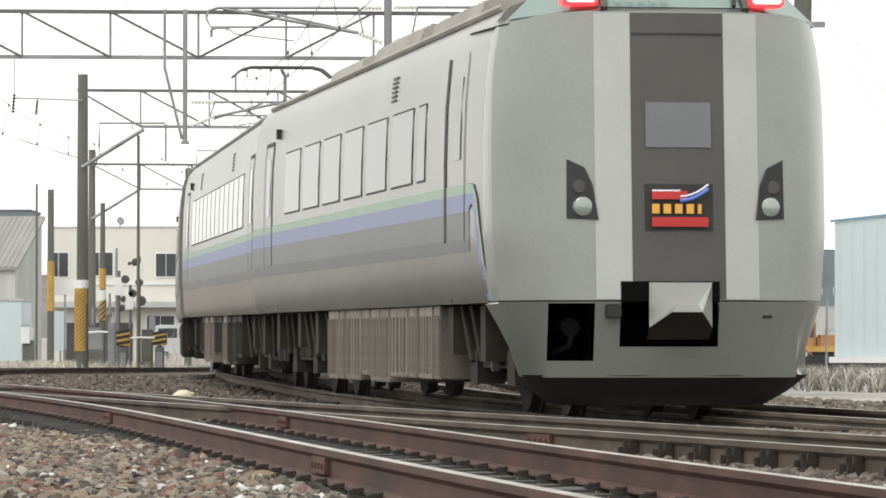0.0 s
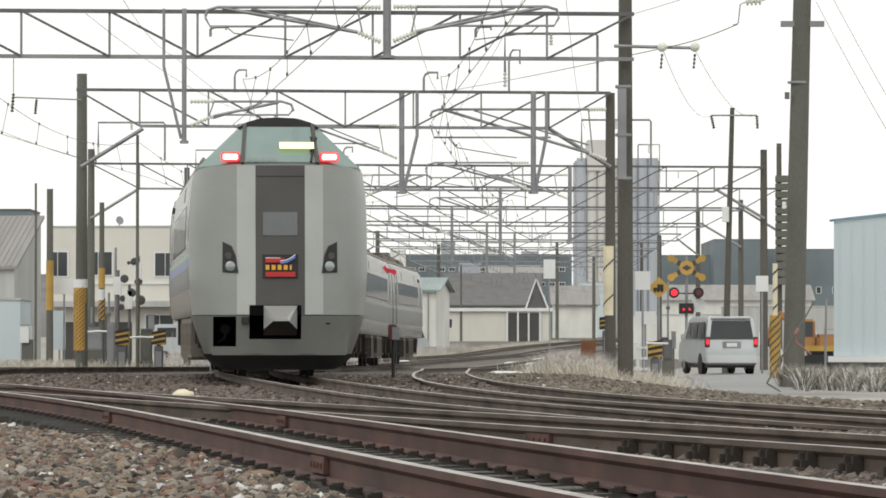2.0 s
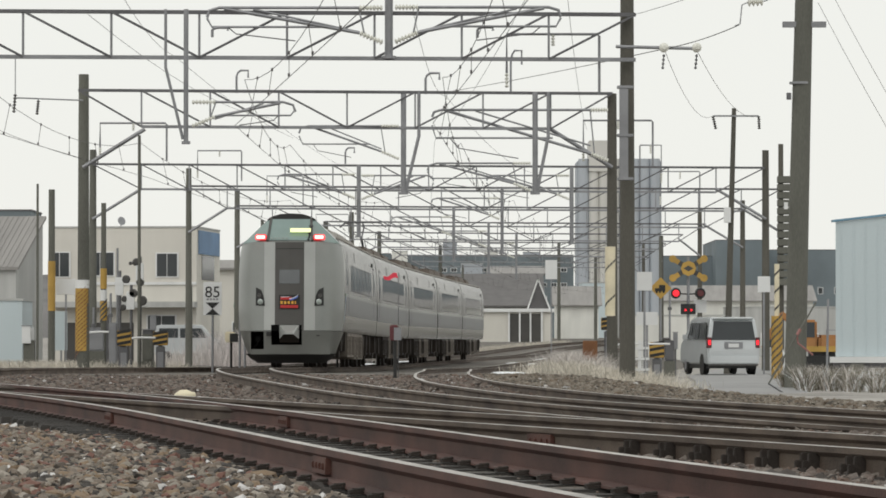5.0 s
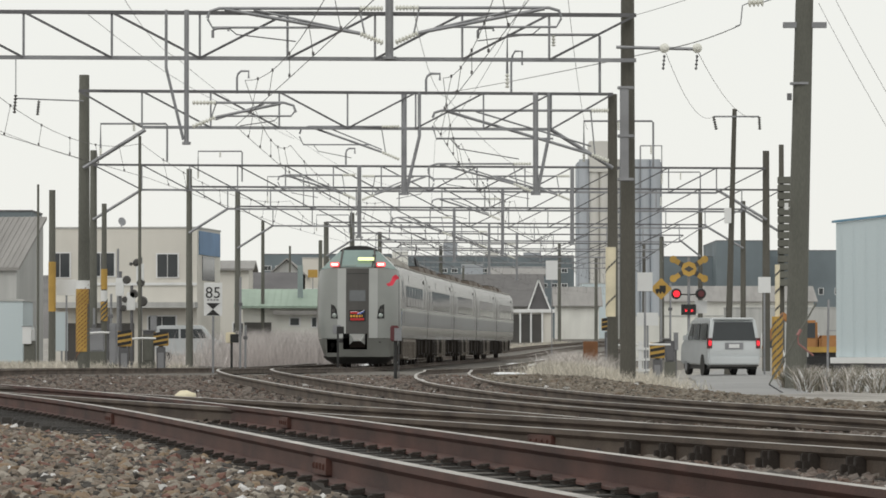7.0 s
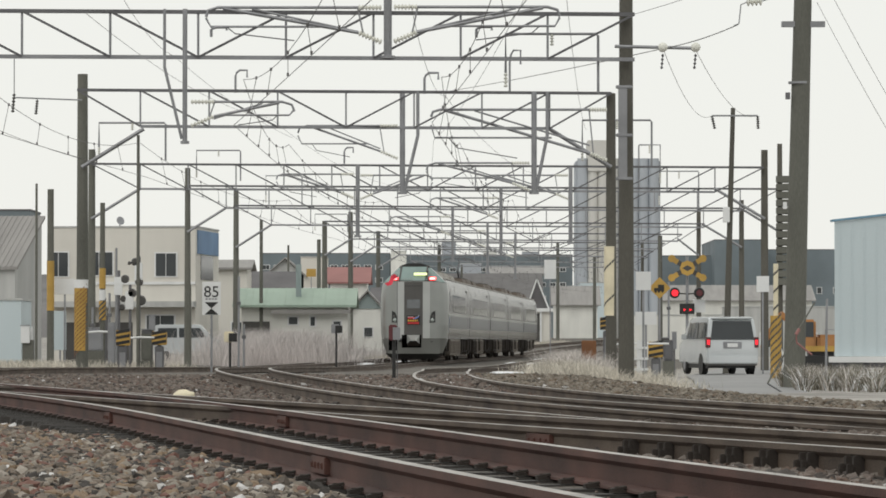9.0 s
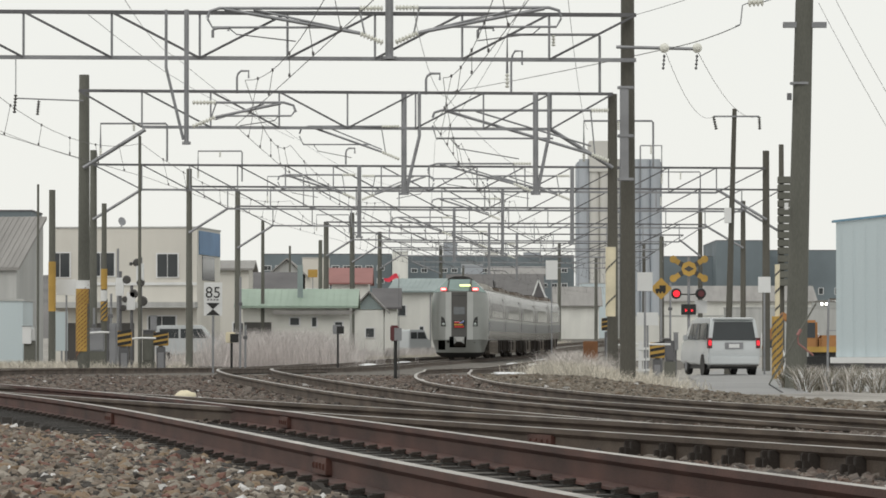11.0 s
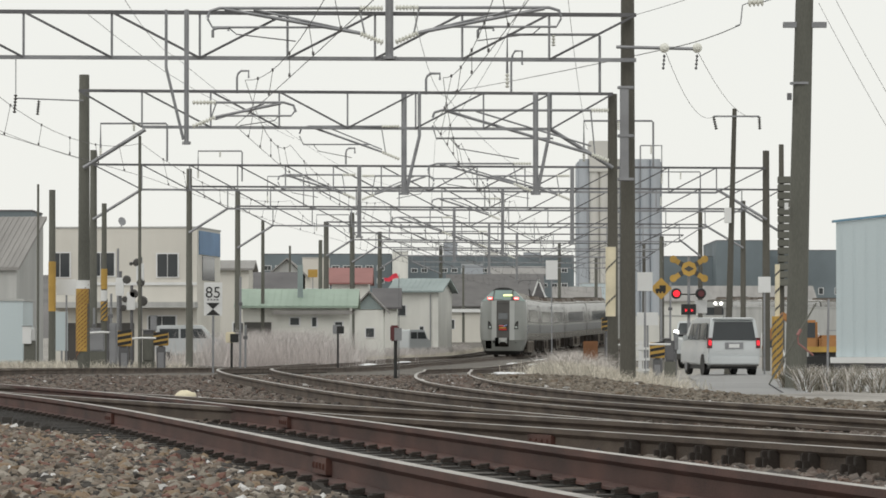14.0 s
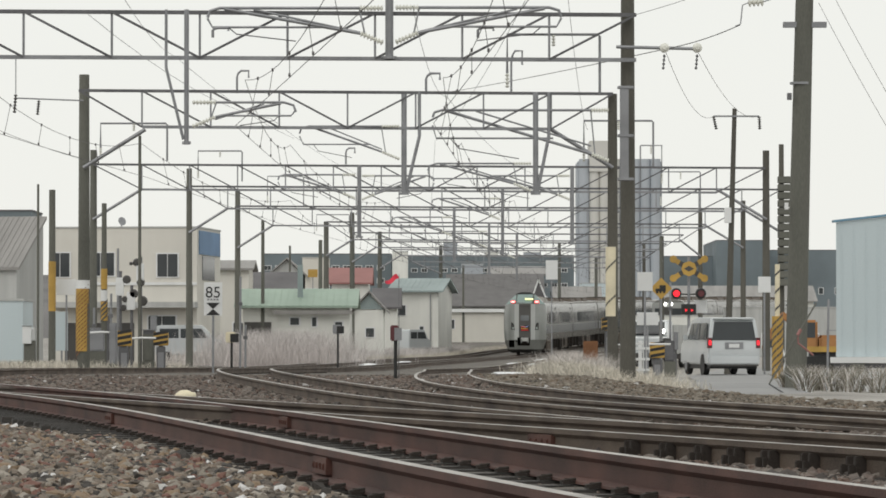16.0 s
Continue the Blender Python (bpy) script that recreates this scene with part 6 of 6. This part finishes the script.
def house(label, x0, x1, y, depth, z0, eave, ridge, wall, roof, axis="x", turn=0, over=0.35, win=(), name="house", ribs=0):
    """A house with a pitched roof. Its front wall stands at y; the ridge runs along the axis."""
    cx, w = (x0 + x1) / 2, (x1 - x0) / 2
    h = thing(name, label, "house", "houses by the line", (cx, y, z0), turn)
    e, r = eave - z0, ridge - z0
    bm = bmesh.new()
    if axis == "mono":
        bm2 = [(0, 0), (0, e), (depth, r), (depth, 0)]
        va = [bm.verts.new((-w, a, b)) for a, b in bm2]
        vb = [bm.verts.new((w, a, b)) for a, b in bm2]
        for i in range(4):
            bm.faces.new((va[i], va[(i + 1) % 4], vb[(i + 1) % 4], vb[i]))
        bm.faces.new(va)
        bm.faces.new(vb[::-1])
    elif axis == "x":
        bm2 = [(0, 0), (0, e), (depth / 2, r), (depth, e), (depth, 0)]
        va = [bm.verts.new((-w, a, b)) for a, b in bm2]
        vb = [bm.verts.new((w, a, b)) for a, b in bm2]
        for i in range(5):
            bm.faces.new((va[i], va[(i + 1) % 5], vb[(i + 1) % 5], vb[i]))
        bm.faces.new(va)
        bm.faces.new(vb[::-1])
    else:
        prism(bm, ((-w, 0), (-w, e), (0, r), (w, e), (w, 0)), 0, depth)
    part("wall_shell", bm, M[wall], h)
    t = 0.12
    slope = (r - e) / (depth if axis == "mono" else depth / 2 if axis == "x" else w)
    for s in ((0,) if axis == "mono" else (0, 1)):
        bm = bmesh.new()
        if axis != "y":
            a = -over if s == 0 else depth + over
            m = depth / 2 if axis == "x" else depth
            q = [(-w - over, a, e - over * slope + 0.03), (w + over, a, e - over * slope + 0.03), (w + over, m, r + 0.05), (-w - over, m, r + 0.05)]
        else:
            a = (-w - over) if s == 0 else (w + over)
            q = [(a, -over, e - over * slope + 0.03), (a, depth + over, e - over * slope + 0.03), (0, depth + over, r + 0.05), (0, -over, r + 0.05)]
        lo = [bm.verts.new(p) for p in q]
        hi = [bm.verts.new((p[0], p[1], p[2] + t)) for p in q]
        for i in range(4):
            bm.faces.new((lo[i], lo[(i + 1) % 4], hi[(i + 1) % 4], hi[i]))
        bm.faces.new(lo[::-1])
        bm.faces.new(hi)
        slab = part("roof", bm, M[roof], h)
        if ribs and axis != "y" and s == 0:
            for k in range(ribs):
                x = -w + 2 * w * (k + 0.5) / ribs
                bm = bmesh.new()
                beam(bm, (x, q[0][1], q[0][2] + t), (x, q[2][1], q[2][2] + t), 0.05)
                part("roof_rib", bm, M[roof], slab)
    windows_on(h, win, 0)
    return h


def flat_block(label, x0, x1, y, depth, z0, z1, wall, win=(), turn=0, name="building", cornice=True, category="building"):
    h = thing(name, label, category, "flat-roofed buildings", ((x0 + x1) / 2, y, z0), turn)
    w = (x1 - x0) / 2
    bm = bmesh.new()
    box(bm, -w, w, 0, depth, 0, z1 - z0)
    part("wall_shell", bm, M[wall], h)
    if cornice:
        bm = bmesh.new()
        box(bm, -w - 0.04, w + 0.04, -0.04, depth + 0.04, z1 - z0, z1 - z0 + 0.08)
        part("roof_edge", bm, M["grey_wall"] if wall != "bluegrey" else M["dark_roof"], h)
    windows_on(h, win, 0)
    return h


# grey gabled house and low shed by the crossing
house("weathered grey sided house with a ribbed metal roof", -18.99, -16.74, 178, 3.2, -0.3, 3.659, 5.636, "grey_wall", "grey_roof",
      "mono", -14, 0.15, ((1.0, 1.8, 0.4, 1.6),), ribs=10)
flat_block("grey-blue upper storey behind the gabled house", -24.72, -21.84, 240, 6, -0.3, 7.82, "bluegrey")
flat_block("pale blue metal shed with a lean-to roof", -16.88, -14.88, 160, 4, -0.35, 2.2, "shed_blue", name="shed", category="shed")

house("low rust-red sided store just outside the view", -28.5, -21.3, 204, 6, -0.3, 4.1, 4.9, "red_siding", "dark_roof", "x", 0, 0.3, ())

# cream two-storey building
by = 225
b = flat_block("cream two-storey building with dark windows", -19.519, -12.206, by, 7.5, -0.3, 6.519, "beige",
               ((-3.75, -2.75, 4.4, 5.581), (-1.9, -0.5, 4.456, 5.581), (1.65, 2.7, 4.4, 5.525),
                (1.2, 2.6, 1.419, 2.431)), turn=-6)
block("string_course", M["white"], b, (-3.65, 3.65, -0.07, -0.01, 3.978, 4.119))
block("awning", M["grey_wall"], b, (-3.5, 3.7, -0.9, -0.02, 2.853, 3.134))
block("sign_board", M["sky_blue"], b, (3.66, 3.71, 0.5, 7.2, 5.525, 6.706), "weathered blue sign board with pale line")
block("side_window", M["glass"], b, (3.66, 3.69, 1.6, 5.5, 4.259, 5.469))
# thin charcoal sheet on the front, painted as the garage's dark interior
block("garage_opening", M["charcoal"], b, (-3.0, 0.5, -0.02, -0.005, 0, 2.1))
dish = thing("satellite_dish", "grey satellite dish on the flat roof", "satellite dish", at=(-16.087, by + 1, 6.519 + 0.1))
bm = bmesh.new()
tube(bm, [(0, 0, 0), (0, 0, 0.2)], 0.03, 6)
tube(bm, [(0, -0.02, 0.25), (0.04, -0.08, 0.27)], [0.06, 0.22], 16)
part("dish", bm, M["steel"], dish, smooth=True)

# houses and sheds behind the left side of the line
green = house("long low house with a pale green roof", -10.399, -4.85, 235, 6, -0.3, 2.72, 3.5, "white_wall", "green_roof", "x", 0, 0.45,
              ((-0.33, 0.16, 2.06, 2.42), (0.8, 1.06, 1.98, 2.44), (2.0, 2.4, 1.6, 2.2)), ribs=16)
# dark strip that paints in the soffit shadow below the roof
block("fascia", M["grey_roof"], green, (-1.2, 2.9, -0.42, -0.34, 2.6, 2.8), "dark strip painted as the shadow under the eaves")
# flat charcoal block on the wall paints the carport's shaded inside
block("carport_opening", M["charcoal"], green, (-2.7, -1.3, -0.06, -0.02, 0.4, 2.2), "charcoal panel painted as the shade in an open carport")
block("flue", M["teal_roof"], green, (0.02, 0.3, 1.2, 1.5, 3.1, 5.2), "green sheet-metal flue")
gable = house("small white house with a grey-green gable", -5.12, -3.45, 262, 6, -0.3, 2.86, 3.74, "white_wall", "grey_roof", "y", 0, 0.3,
              ((-0.2, 0.3, 1.5, 2.0),))
bm = bmesh.new()
prism(bm, ((-0.84, 3.1), (0, 3.98), (0.84, 3.1)), -0.05, -0.02)
part("gable_board", bm, M["teal_roof"], gable, "grey-green gable boarding")
tall = house("tall white house with a grey-teal sheet roof", -3.6, -0.322, 322, 7, -0.3, 4.6, 5.42, "white_wall", "teal_roof", "x", -8, 0.4,
             ((-1.3, -0.7, 3.2, 3.9), (0.3, 0.6, 1.9, 2.4)), ribs=9)
block("side_wing", M["white_wall"], tall, (-2.9, -1.66, 0.4, 5, 0, 4.3), "lower white side wing")
block("down_pipe", M["steel"], tall, (1.05, 1.12, -0.1, -0.03, 0, 4.7))
block("base_course", M["concrete"], tall, (-1.66, 1.66, -0.05, -0.01, 0, 0.9), "grey concrete base")
hy = 420
hall = flat_block("cream low building with a white roof band", -0.84, 10.185, hy, 8, 1.0, 3.913, "beige", ((-4.4, -3.6, 1.4, 2.2),))
block("fascia", M["white"], hall, (-5.7, 5.7, -0.3, 8.2, 2.913, 3.228), "white roof band")
# charcoal sheet behind the pillars puts the openings' shade into colour
block("dark_opening", M["charcoal"], hall, (1.5, 4.6, -0.06, -0.02, 0, 2.755), "charcoal panel painted as the shade in the open entrance")
for k in (1.5, 2.5, 3.5, 4.55):
    block("pillar", M["white"], hall, (k - 0.08, k + 0.08, -0.25, -0.09, 0, 2.913))
bm = bmesh.new()
prism(bm, ((3.3, 3.228), (4.2, 5.853), (5.25, 3.228)), 0.2, 6)
part("gable", bm, M["dark_roof"], hall, "steep dark gable")
for a in (3.25, 5.3):
    bm = bmesh.new()
    beam(bm, (a, 0.1, 3.228), (4.2, 0.1, 5.957), 0.14)
    part("gable_edge", bm, M["white"], hall, "white gable edge")
house("large hall with a brown-grey pitched roof", 0.904, 9.662, 452, 16, -0.3, 4.907, 7.975, "grey_wall", "hill", "x", 0, 0.6, ())
house("dark-roofed house with pale walls", -12.47, -9.57, 290, 7, -0.3, 4.125, 5.335, "white_wall", "dark_roof", "x", 0, 0.3, ())
house("grey house with a sloping gable roof", -12.746, -10.065, 330, 8, -0.3, 5.862, 7.013, "grey_wall", "grey_roof", "y", 0, 0.3, ())
flat_block("beige block with a yellow sign", -10.271, -8.415, 330, 6, -0.3, 7.141, "beige", ((-0.6, 0.6, 3.6, 5.2),))
board("yellow_sign", "faded yellow advertising board on a block", -9.829, -9.13, 329, 5.723, 6.299, M["yellow"])
house("house with a faded red roof", -7.88, -5.28, 320, 7, -0.3, 5.14, 6.152, "white_wall", "red_roof", "x", 0, 0.3, ((-0.8, 0.4, 2.2, 3.2),))
house("grey roofed house behind the masts", -4.45, -3.05, 300, 6, -0.3, 3.25, 4.42, "white_wall", "dark_roof", "x", 0, 0.3, ())
house("small house with a weathered roof", -12.967, -11.18, 260, 6, -0.3, 5.05, 5.497, "beige", "grey_roof", "x", 0, 0.3, ((0.0, 0.8, 1.4, 2.3),))
house("pale house beside the level crossing", 12.186, 16.733, 485, 8, -0.3, 5.229, 7.101, "white_wall", "grey_roof", "x", 0, 0.4, ())
flat_block("pale blue rounded warehouse roof", 15.529, 18.685, 505, 10, -0.3, 7.822, "shed_blue", name="warehouse")

# long pale sheds and the crossing background
sy = 570
sh = house("long white storage hall with a grey roof", 18.24, 46.74, sy, 14, -0.3, 6.556, 8.42, "white_wall", "grey_roof", "x", 0, 0.5, ())
flat_block("low white wall beside the lane", 12.787, 18.6, 300, 4, -0.4, 2.675, "white_wall", name="low_building")
flat_block("low grey sheds beyond the crossing", 20.872, 28.71, 330, 6, -0.4, 3.511, "grey_wall", ((-1.5, 0, 1.0, 2.0), (1.5, 2.6, 1.0, 2.0)), name="low_building")

# distant large buildings
dy = 600
flat_block("long blue-grey factory hall", -24.15, -6.9, dy, 30, -0.3, 13.1, "bluegrey", tuple((-8.2 + 1.5 * k, -7.3 + 1.5 * k, z, z + 0.55) for k in range(11) for z in (9.6, 11.3)))
flat_block("long blue-grey factory hall", -6.3, 17.7, dy + 10, 30, -0.3, 13.1, "bluegrey", tuple((-11.3 + 1.35 * k, -10.55 + 1.35 * k, z, z + 0.45) for k in range(17) for z in (7.4, 9.2, 11.2) if (k * 7 + int(z)) % 4))
flat_block("dark blue-grey factory block", 36.3, 43.2, dy, 30, -0.3, 14.9, "bluegrey")
flat_block("dark blue-grey factory wing", 43.2, 53.7, dy + 8, 30, -0.3, 13.775, "bluegrey", tuple((-4.5 + 2.2 * k, -3.9 + 2.2 * k, 8.2, 9.0) for k in range(5)))
flat_block("dark blue-grey factory wing", 27.45, 36.3, dy + 8, 30, -0.3, 12.95, "bluegrey")
flat_block("rooftop plant room on the factory", -6.675, -4.65, dy - 4, 5, -0.3, 13.325, "white_wall")
flat_block("pale apartment block far behind the line", 0.075, 2.1, dy + 60, 12, -0.3, 16.01, "silo", tuple((-0.8, 0.8, 9 + 2 * k, 10 + 2 * k) for k in range(3)))

flat_block("pale rooftop unit on the factory", 5.7, 7.5, dy + 12, 3, 13.1, 13.625, "white_wall", name="rooftop_unit")
flat_block("grey rooftop unit on the factory", 10.95, 13.2, dy + 12, 3, 13.1, 13.55, "silo", name="rooftop_unit")
flat_block("white panelled hall with narrow windows", 2.325, 4.95, dy - 40, 8, -0.3, 11.0, "silo", ((-0.8, 0.9, 8.0, 8.5),))
house("far grey hall with a low pitched roof", 5.7, 12.075, dy - 60, 10, -0.3, 9.41, 10.31, "bluegrey", "grey_roof", "x", 0, 0.4, ((-2.5, -1.6, 7.4, 7.9), (0.2, 1.2, 7.4, 7.9)))

# grain silo tower
gy = 520
silo = thing("silo_tower", "tall grey concrete silo tower with round bins", "silo", at=(0, gy, -0.3))
for k, (pxa, top) in enumerate(((16.25, 22.665), (17.42, 22.665), (18.59, 22.665), (19.76, 22.665),
                                 (20.93, 22.665), (22.1, 22.665), (23.27, 22.665), (24.44, 22.665))):
    bm = bmesh.new()
    tube(bm, [(pxa, 0, 0), (pxa, 0, top)], 0.6, 18)
    part("bin", bm, M["silo_pale" if 0 < k < 4 else "silo"], silo, smooth=True)
bm = bmesh.new()
box(bm, 16.835, 19.24, -0.75, 6, 21.17, 24.745)
part("head_house", bm, M["silo_pale"], silo, bevel=0.05)
bm = bmesh.new()
box(bm, 15.47, 25.22, 0.3, 8, 0, 22.405)
part("core", bm, M["silo"], silo, bevel=0.05)

# pale blue shed by the lane
shx = 9.048
shed = thing("blue_shed", "pale blue metal shed raised on a stone base", "shed", at=(shx, 104, 0))
bm = bmesh.new()
za, zb2 = 0.318, 3.412
v0 = [bm.verts.new(p) for p in ((0, 0, za), (4, 0, za), (4, 0, zb2 + 0.45), (0, 0, zb2))]
v1 = [bm.verts.new(p) for p in ((0.5, 5, za), (4.4, 5, za), (4.4, 5, zb2 + 0.45), (0.5, 5, zb2))]
for i in range(4):
    bm.faces.new((v0[i], v0[(i + 1) % 4], v1[(i + 1) % 4], v1[i]))
bm.faces.new(v0[::-1])
bm.faces.new(v1)
part("wall_shell", bm, M["shed_blue"], shed)
for k in range(14):
    bm = bmesh.new()
    box(bm, 0.12 + k * 0.28, 0.15 + k * 0.28, -0.012, 0.0, za + 0.02, zb2 - 0.02)
    part("panel_rib", bm, M["shed_blue"], shed)
bm = bmesh.new()
beam(bm, (-0.06, 0.2, zb2 + 0.03), (4.05, 0.2, zb2 + 0.49), 0.5, 0.05)
part("roof_edge", bm, M["shed_rim"], shed, "blue roof edge")
block("base", M["concrete"], shed, (0.35, 0.75, 0.1, 3, -0.5, za - 0.005), "weathered concrete pier")
block("base", M["concrete"], shed, (2.2, 2.6, 0.1, 3, -0.5, za - 0.005), "weathered concrete pier")
block("floor_beam", M["steel_dark"], shed, (-0.05, 4, -0.1, 0.1, za - 0.26, za - 0.145), "dark floor beam")
block("sill", M["white"], shed, (-0.14, 4, -0.2, 0.02, za - 0.14, za - 0.004), "pale sill")
block("step_stone", M["concrete"], shed, (0.3, 0.62, -0.5, -0.15, -0.4, za - 0.16), "", 0.03)

# distant wooded hill
bm = bmesh.new()
rows = []
for y, hgt in ((1500, 0), (1560, 0.6), (1700, 1.0), (2100, 0.9), (2600, 0.0)):
    rows.append([(x, y, -2 + hgt * (30 + 9 * noise.noise((x * 0.004, y * 0.002, 1)) + 3 * noise.noise((x * 0.03, 0, y * 0.01)))) for x in np.linspace(-900, 900, 140)])
grid(bm, rows)
tagged(part("backdrop", bm, M["hill"]), "grey-brown wooded hill on the horizon", "hill", kind="structure")


# ---- dry grass, weeds and old snow ----
def weeds(name, label, mat, count, place, h0, h1, w, seed, lean=0.35):
    rng = random.Random(seed)
    verts, faces = [], []
    spots = np.array([place(rng) for _ in range(count)])
    heights = ground_z(spots[:, 0], spots[:, 1]) - 0.02
    for (x, y), z in zip(spots.tolist(), heights.tolist()):
        a, h, r = rng.uniform(0, math.tau), rng.uniform(h0, h1), w * rng.uniform(0.6, 1.5)
        lx, ly = rng.gauss(0, lean) * h, rng.gauss(0, lean) * h
        c, s = math.cos(a) * r, math.sin(a) * r
        n = len(verts)
        verts += [(x - c, y - s, z), (x + c, y + s, z), (x + lx * 0.4 + c * 0.8, y + ly * 0.4 + s * 0.8, z + h * 0.6),
                  (x + lx * 0.4 - c * 0.8, y + ly * 0.4 - s * 0.8, z + h * 0.6), (x + lx, y + ly, z + h)]
        faces += [(n, n + 1, n + 2, n + 3), (n + 3, n + 2, n + 4)]
    me = bpy.data.meshes.new(name)
    me.from_pydata(verts, [], faces)
    me.materials.append(mat)
    return tagged(new(name, me), label, "grass", kind="stuff")


EDGE_Y = np.linspace(90, 170, 41)
EDGE_X = right_edge(EDGE_Y)


def verge(rng):
    y = rng.uniform(92, 165)
    return float(np.interp(y, EDGE_Y, EDGE_X)) + rng.uniform(0.5, 1.2) + abs(rng.gauss(0, 0.6)), y


TUFTS = [(random.Random(k).uniform(7.3, 9.3), random.Random(k + 50).uniform(91, 100)) for k in range(0, 340, 17)]


def clumps(rng):
    x, y = rng.choice(TUFTS)
    return x + rng.gauss(0, 0.06), y + rng.gauss(0, 0.2)


def bank(rng):
    y = rng.uniform(215, 345)
    return float(left_x(y)) - 2.2 - abs(rng.gauss(0, 1.6)), y


def bank_foot(rng):
    y = rng.uniform(200, 400)
    return float(left_x(y)) - 1.5 - abs(rng.gauss(0, 0.7)), y


weeds("dry_grass", "bleached dry grass on the verge between track and lane", M["straw"], 22000, verge, 0.06, 0.3, 0.006, 1, 0.55)
weeds("dry_grass", "bleached dry grass around the masts", M["straw"], 16000, lambda r: (r.gauss(3.7, 0.6), r.uniform(92, 130)), 0.08, 0.42, 0.006, 2, 0.55)
weeds("dead_weeds", "tangled dead weed stalks below the blue shed", M["twig"], 3400, clumps, 0.08, 0.6, 0.008, 3, 0.45)
weeds("dead_weeds", "frosted pale weed stalks below the blue shed", M["snow"], 700, clumps, 0.1, 0.55, 0.008, 4, 0.4)
weeds("dry_grass", "dry grass and weeds along the far side of the line", M["straw"], 22000, lambda r: (r.uniform(-20, -10.6) + 0.055 * (r.random() * 40), r.uniform(122, 160)), 0.06, 0.45, 0.008, 5, 0.6)
weeds("dead_weeds", "grey-pink dead brush behind the outer track", M["brush"], 22000, lambda r: (r.uniform(-12, -5.5) + r.gauss(0, 0.6), r.uniform(200, 232)), 0.1, 0.75, 0.007, 6, 0.6)
weeds("dead_weeds", "bare reddish twigs in front of the green-roofed shed", M["red_twig"], 6500, lambda r: (r.gauss(-7.166, 1.15), r.uniform(188, 206)), 0.3, 1.25, 0.006, 16, 0.35)
weeds("dead_weeds", "pale grey brush along the outer track", M["haze_brush"], 20000, bank, 0.15, 0.8, 0.008, 21, 0.5)
weeds("dry_grass", "bleached grass below the brush along the outer track", M["straw"], 12000, bank_foot, 0.08, 0.4, 0.008, 22, 0.6)
weeds("dead_weeds", "tall pale brush before the green-roofed house", M["haze_brush"], 14000, lambda r: (r.gauss(-7.6, 1.5), r.uniform(196, 226)), 0.4, 1.8, 0.008, 23, 0.4)
weeds("dead_weeds", "grey-pink brush near the cabinet", M["brush"], 6000, lambda r: (r.gauss(3.75, 0.35), r.uniform(112, 138)), 0.15, 0.75, 0.006, 7, 0.5)


weeds("dead_weeds", "grey dead weed heads below the blue shed", M["brush"], 1700, clumps, 0.06, 0.62, 0.008, 8, 0.45)


def snow_patch(x, y, w, d, h, seed):
    rng = random.Random(seed)
    ob = bmesh.new()
    bmesh.ops.create_icosphere(ob, subdivisions=3, radius=1)
    z = float(ground_z(x, y))
    for v in ob.verts:
        k = 1 + 0.35 * noise.noise(v.co * 1.8 + Vector((seed, 0, 0)))
        v.co = Vector((v.co.x * w * k, v.co.y * d * k, v.co.z * h * k))
    tagged(part("snow_patch", ob, M["snow"], smooth=True, at=(x, y, z)), "patch of old grey-white snow on the ground", "snow", "snow patches")


for i, (x, y, w, d, h) in enumerate(((3.789, 215, 0.7, 14, 0.06), (5.865, 255, 0.6, 9, 0.1), (1.624, 112, 0.5, 3, 0.06), (-5.194, 150, 0.3, 1.5, 0.12),
                                     (9.252, 96, 0.35, 2.5, 0.35), (-3.434, 205, 0.5, 5, 0.08),
                                     (4.9, 190, 0.35, 9, 0.05), (5.6, 222, 0.5, 8, 0.05), (6.6, 240, 0.4, 7, 0.07), (4.3, 176, 0.3, 5, 0.05),
                                     (3.2, 148, 0.25, 4, 0.05), (-5.9, 178, 0.5, 3, 0.07), (-2.0, 232, 0.5, 6, 0.06), (7.6, 275, 0.5, 9, 0.07))):
    snow_patch(x, y, w, d, h, i)


def motions():
    drive_train()
    drive_local()
    drive_truck()
    flutter()


motions()
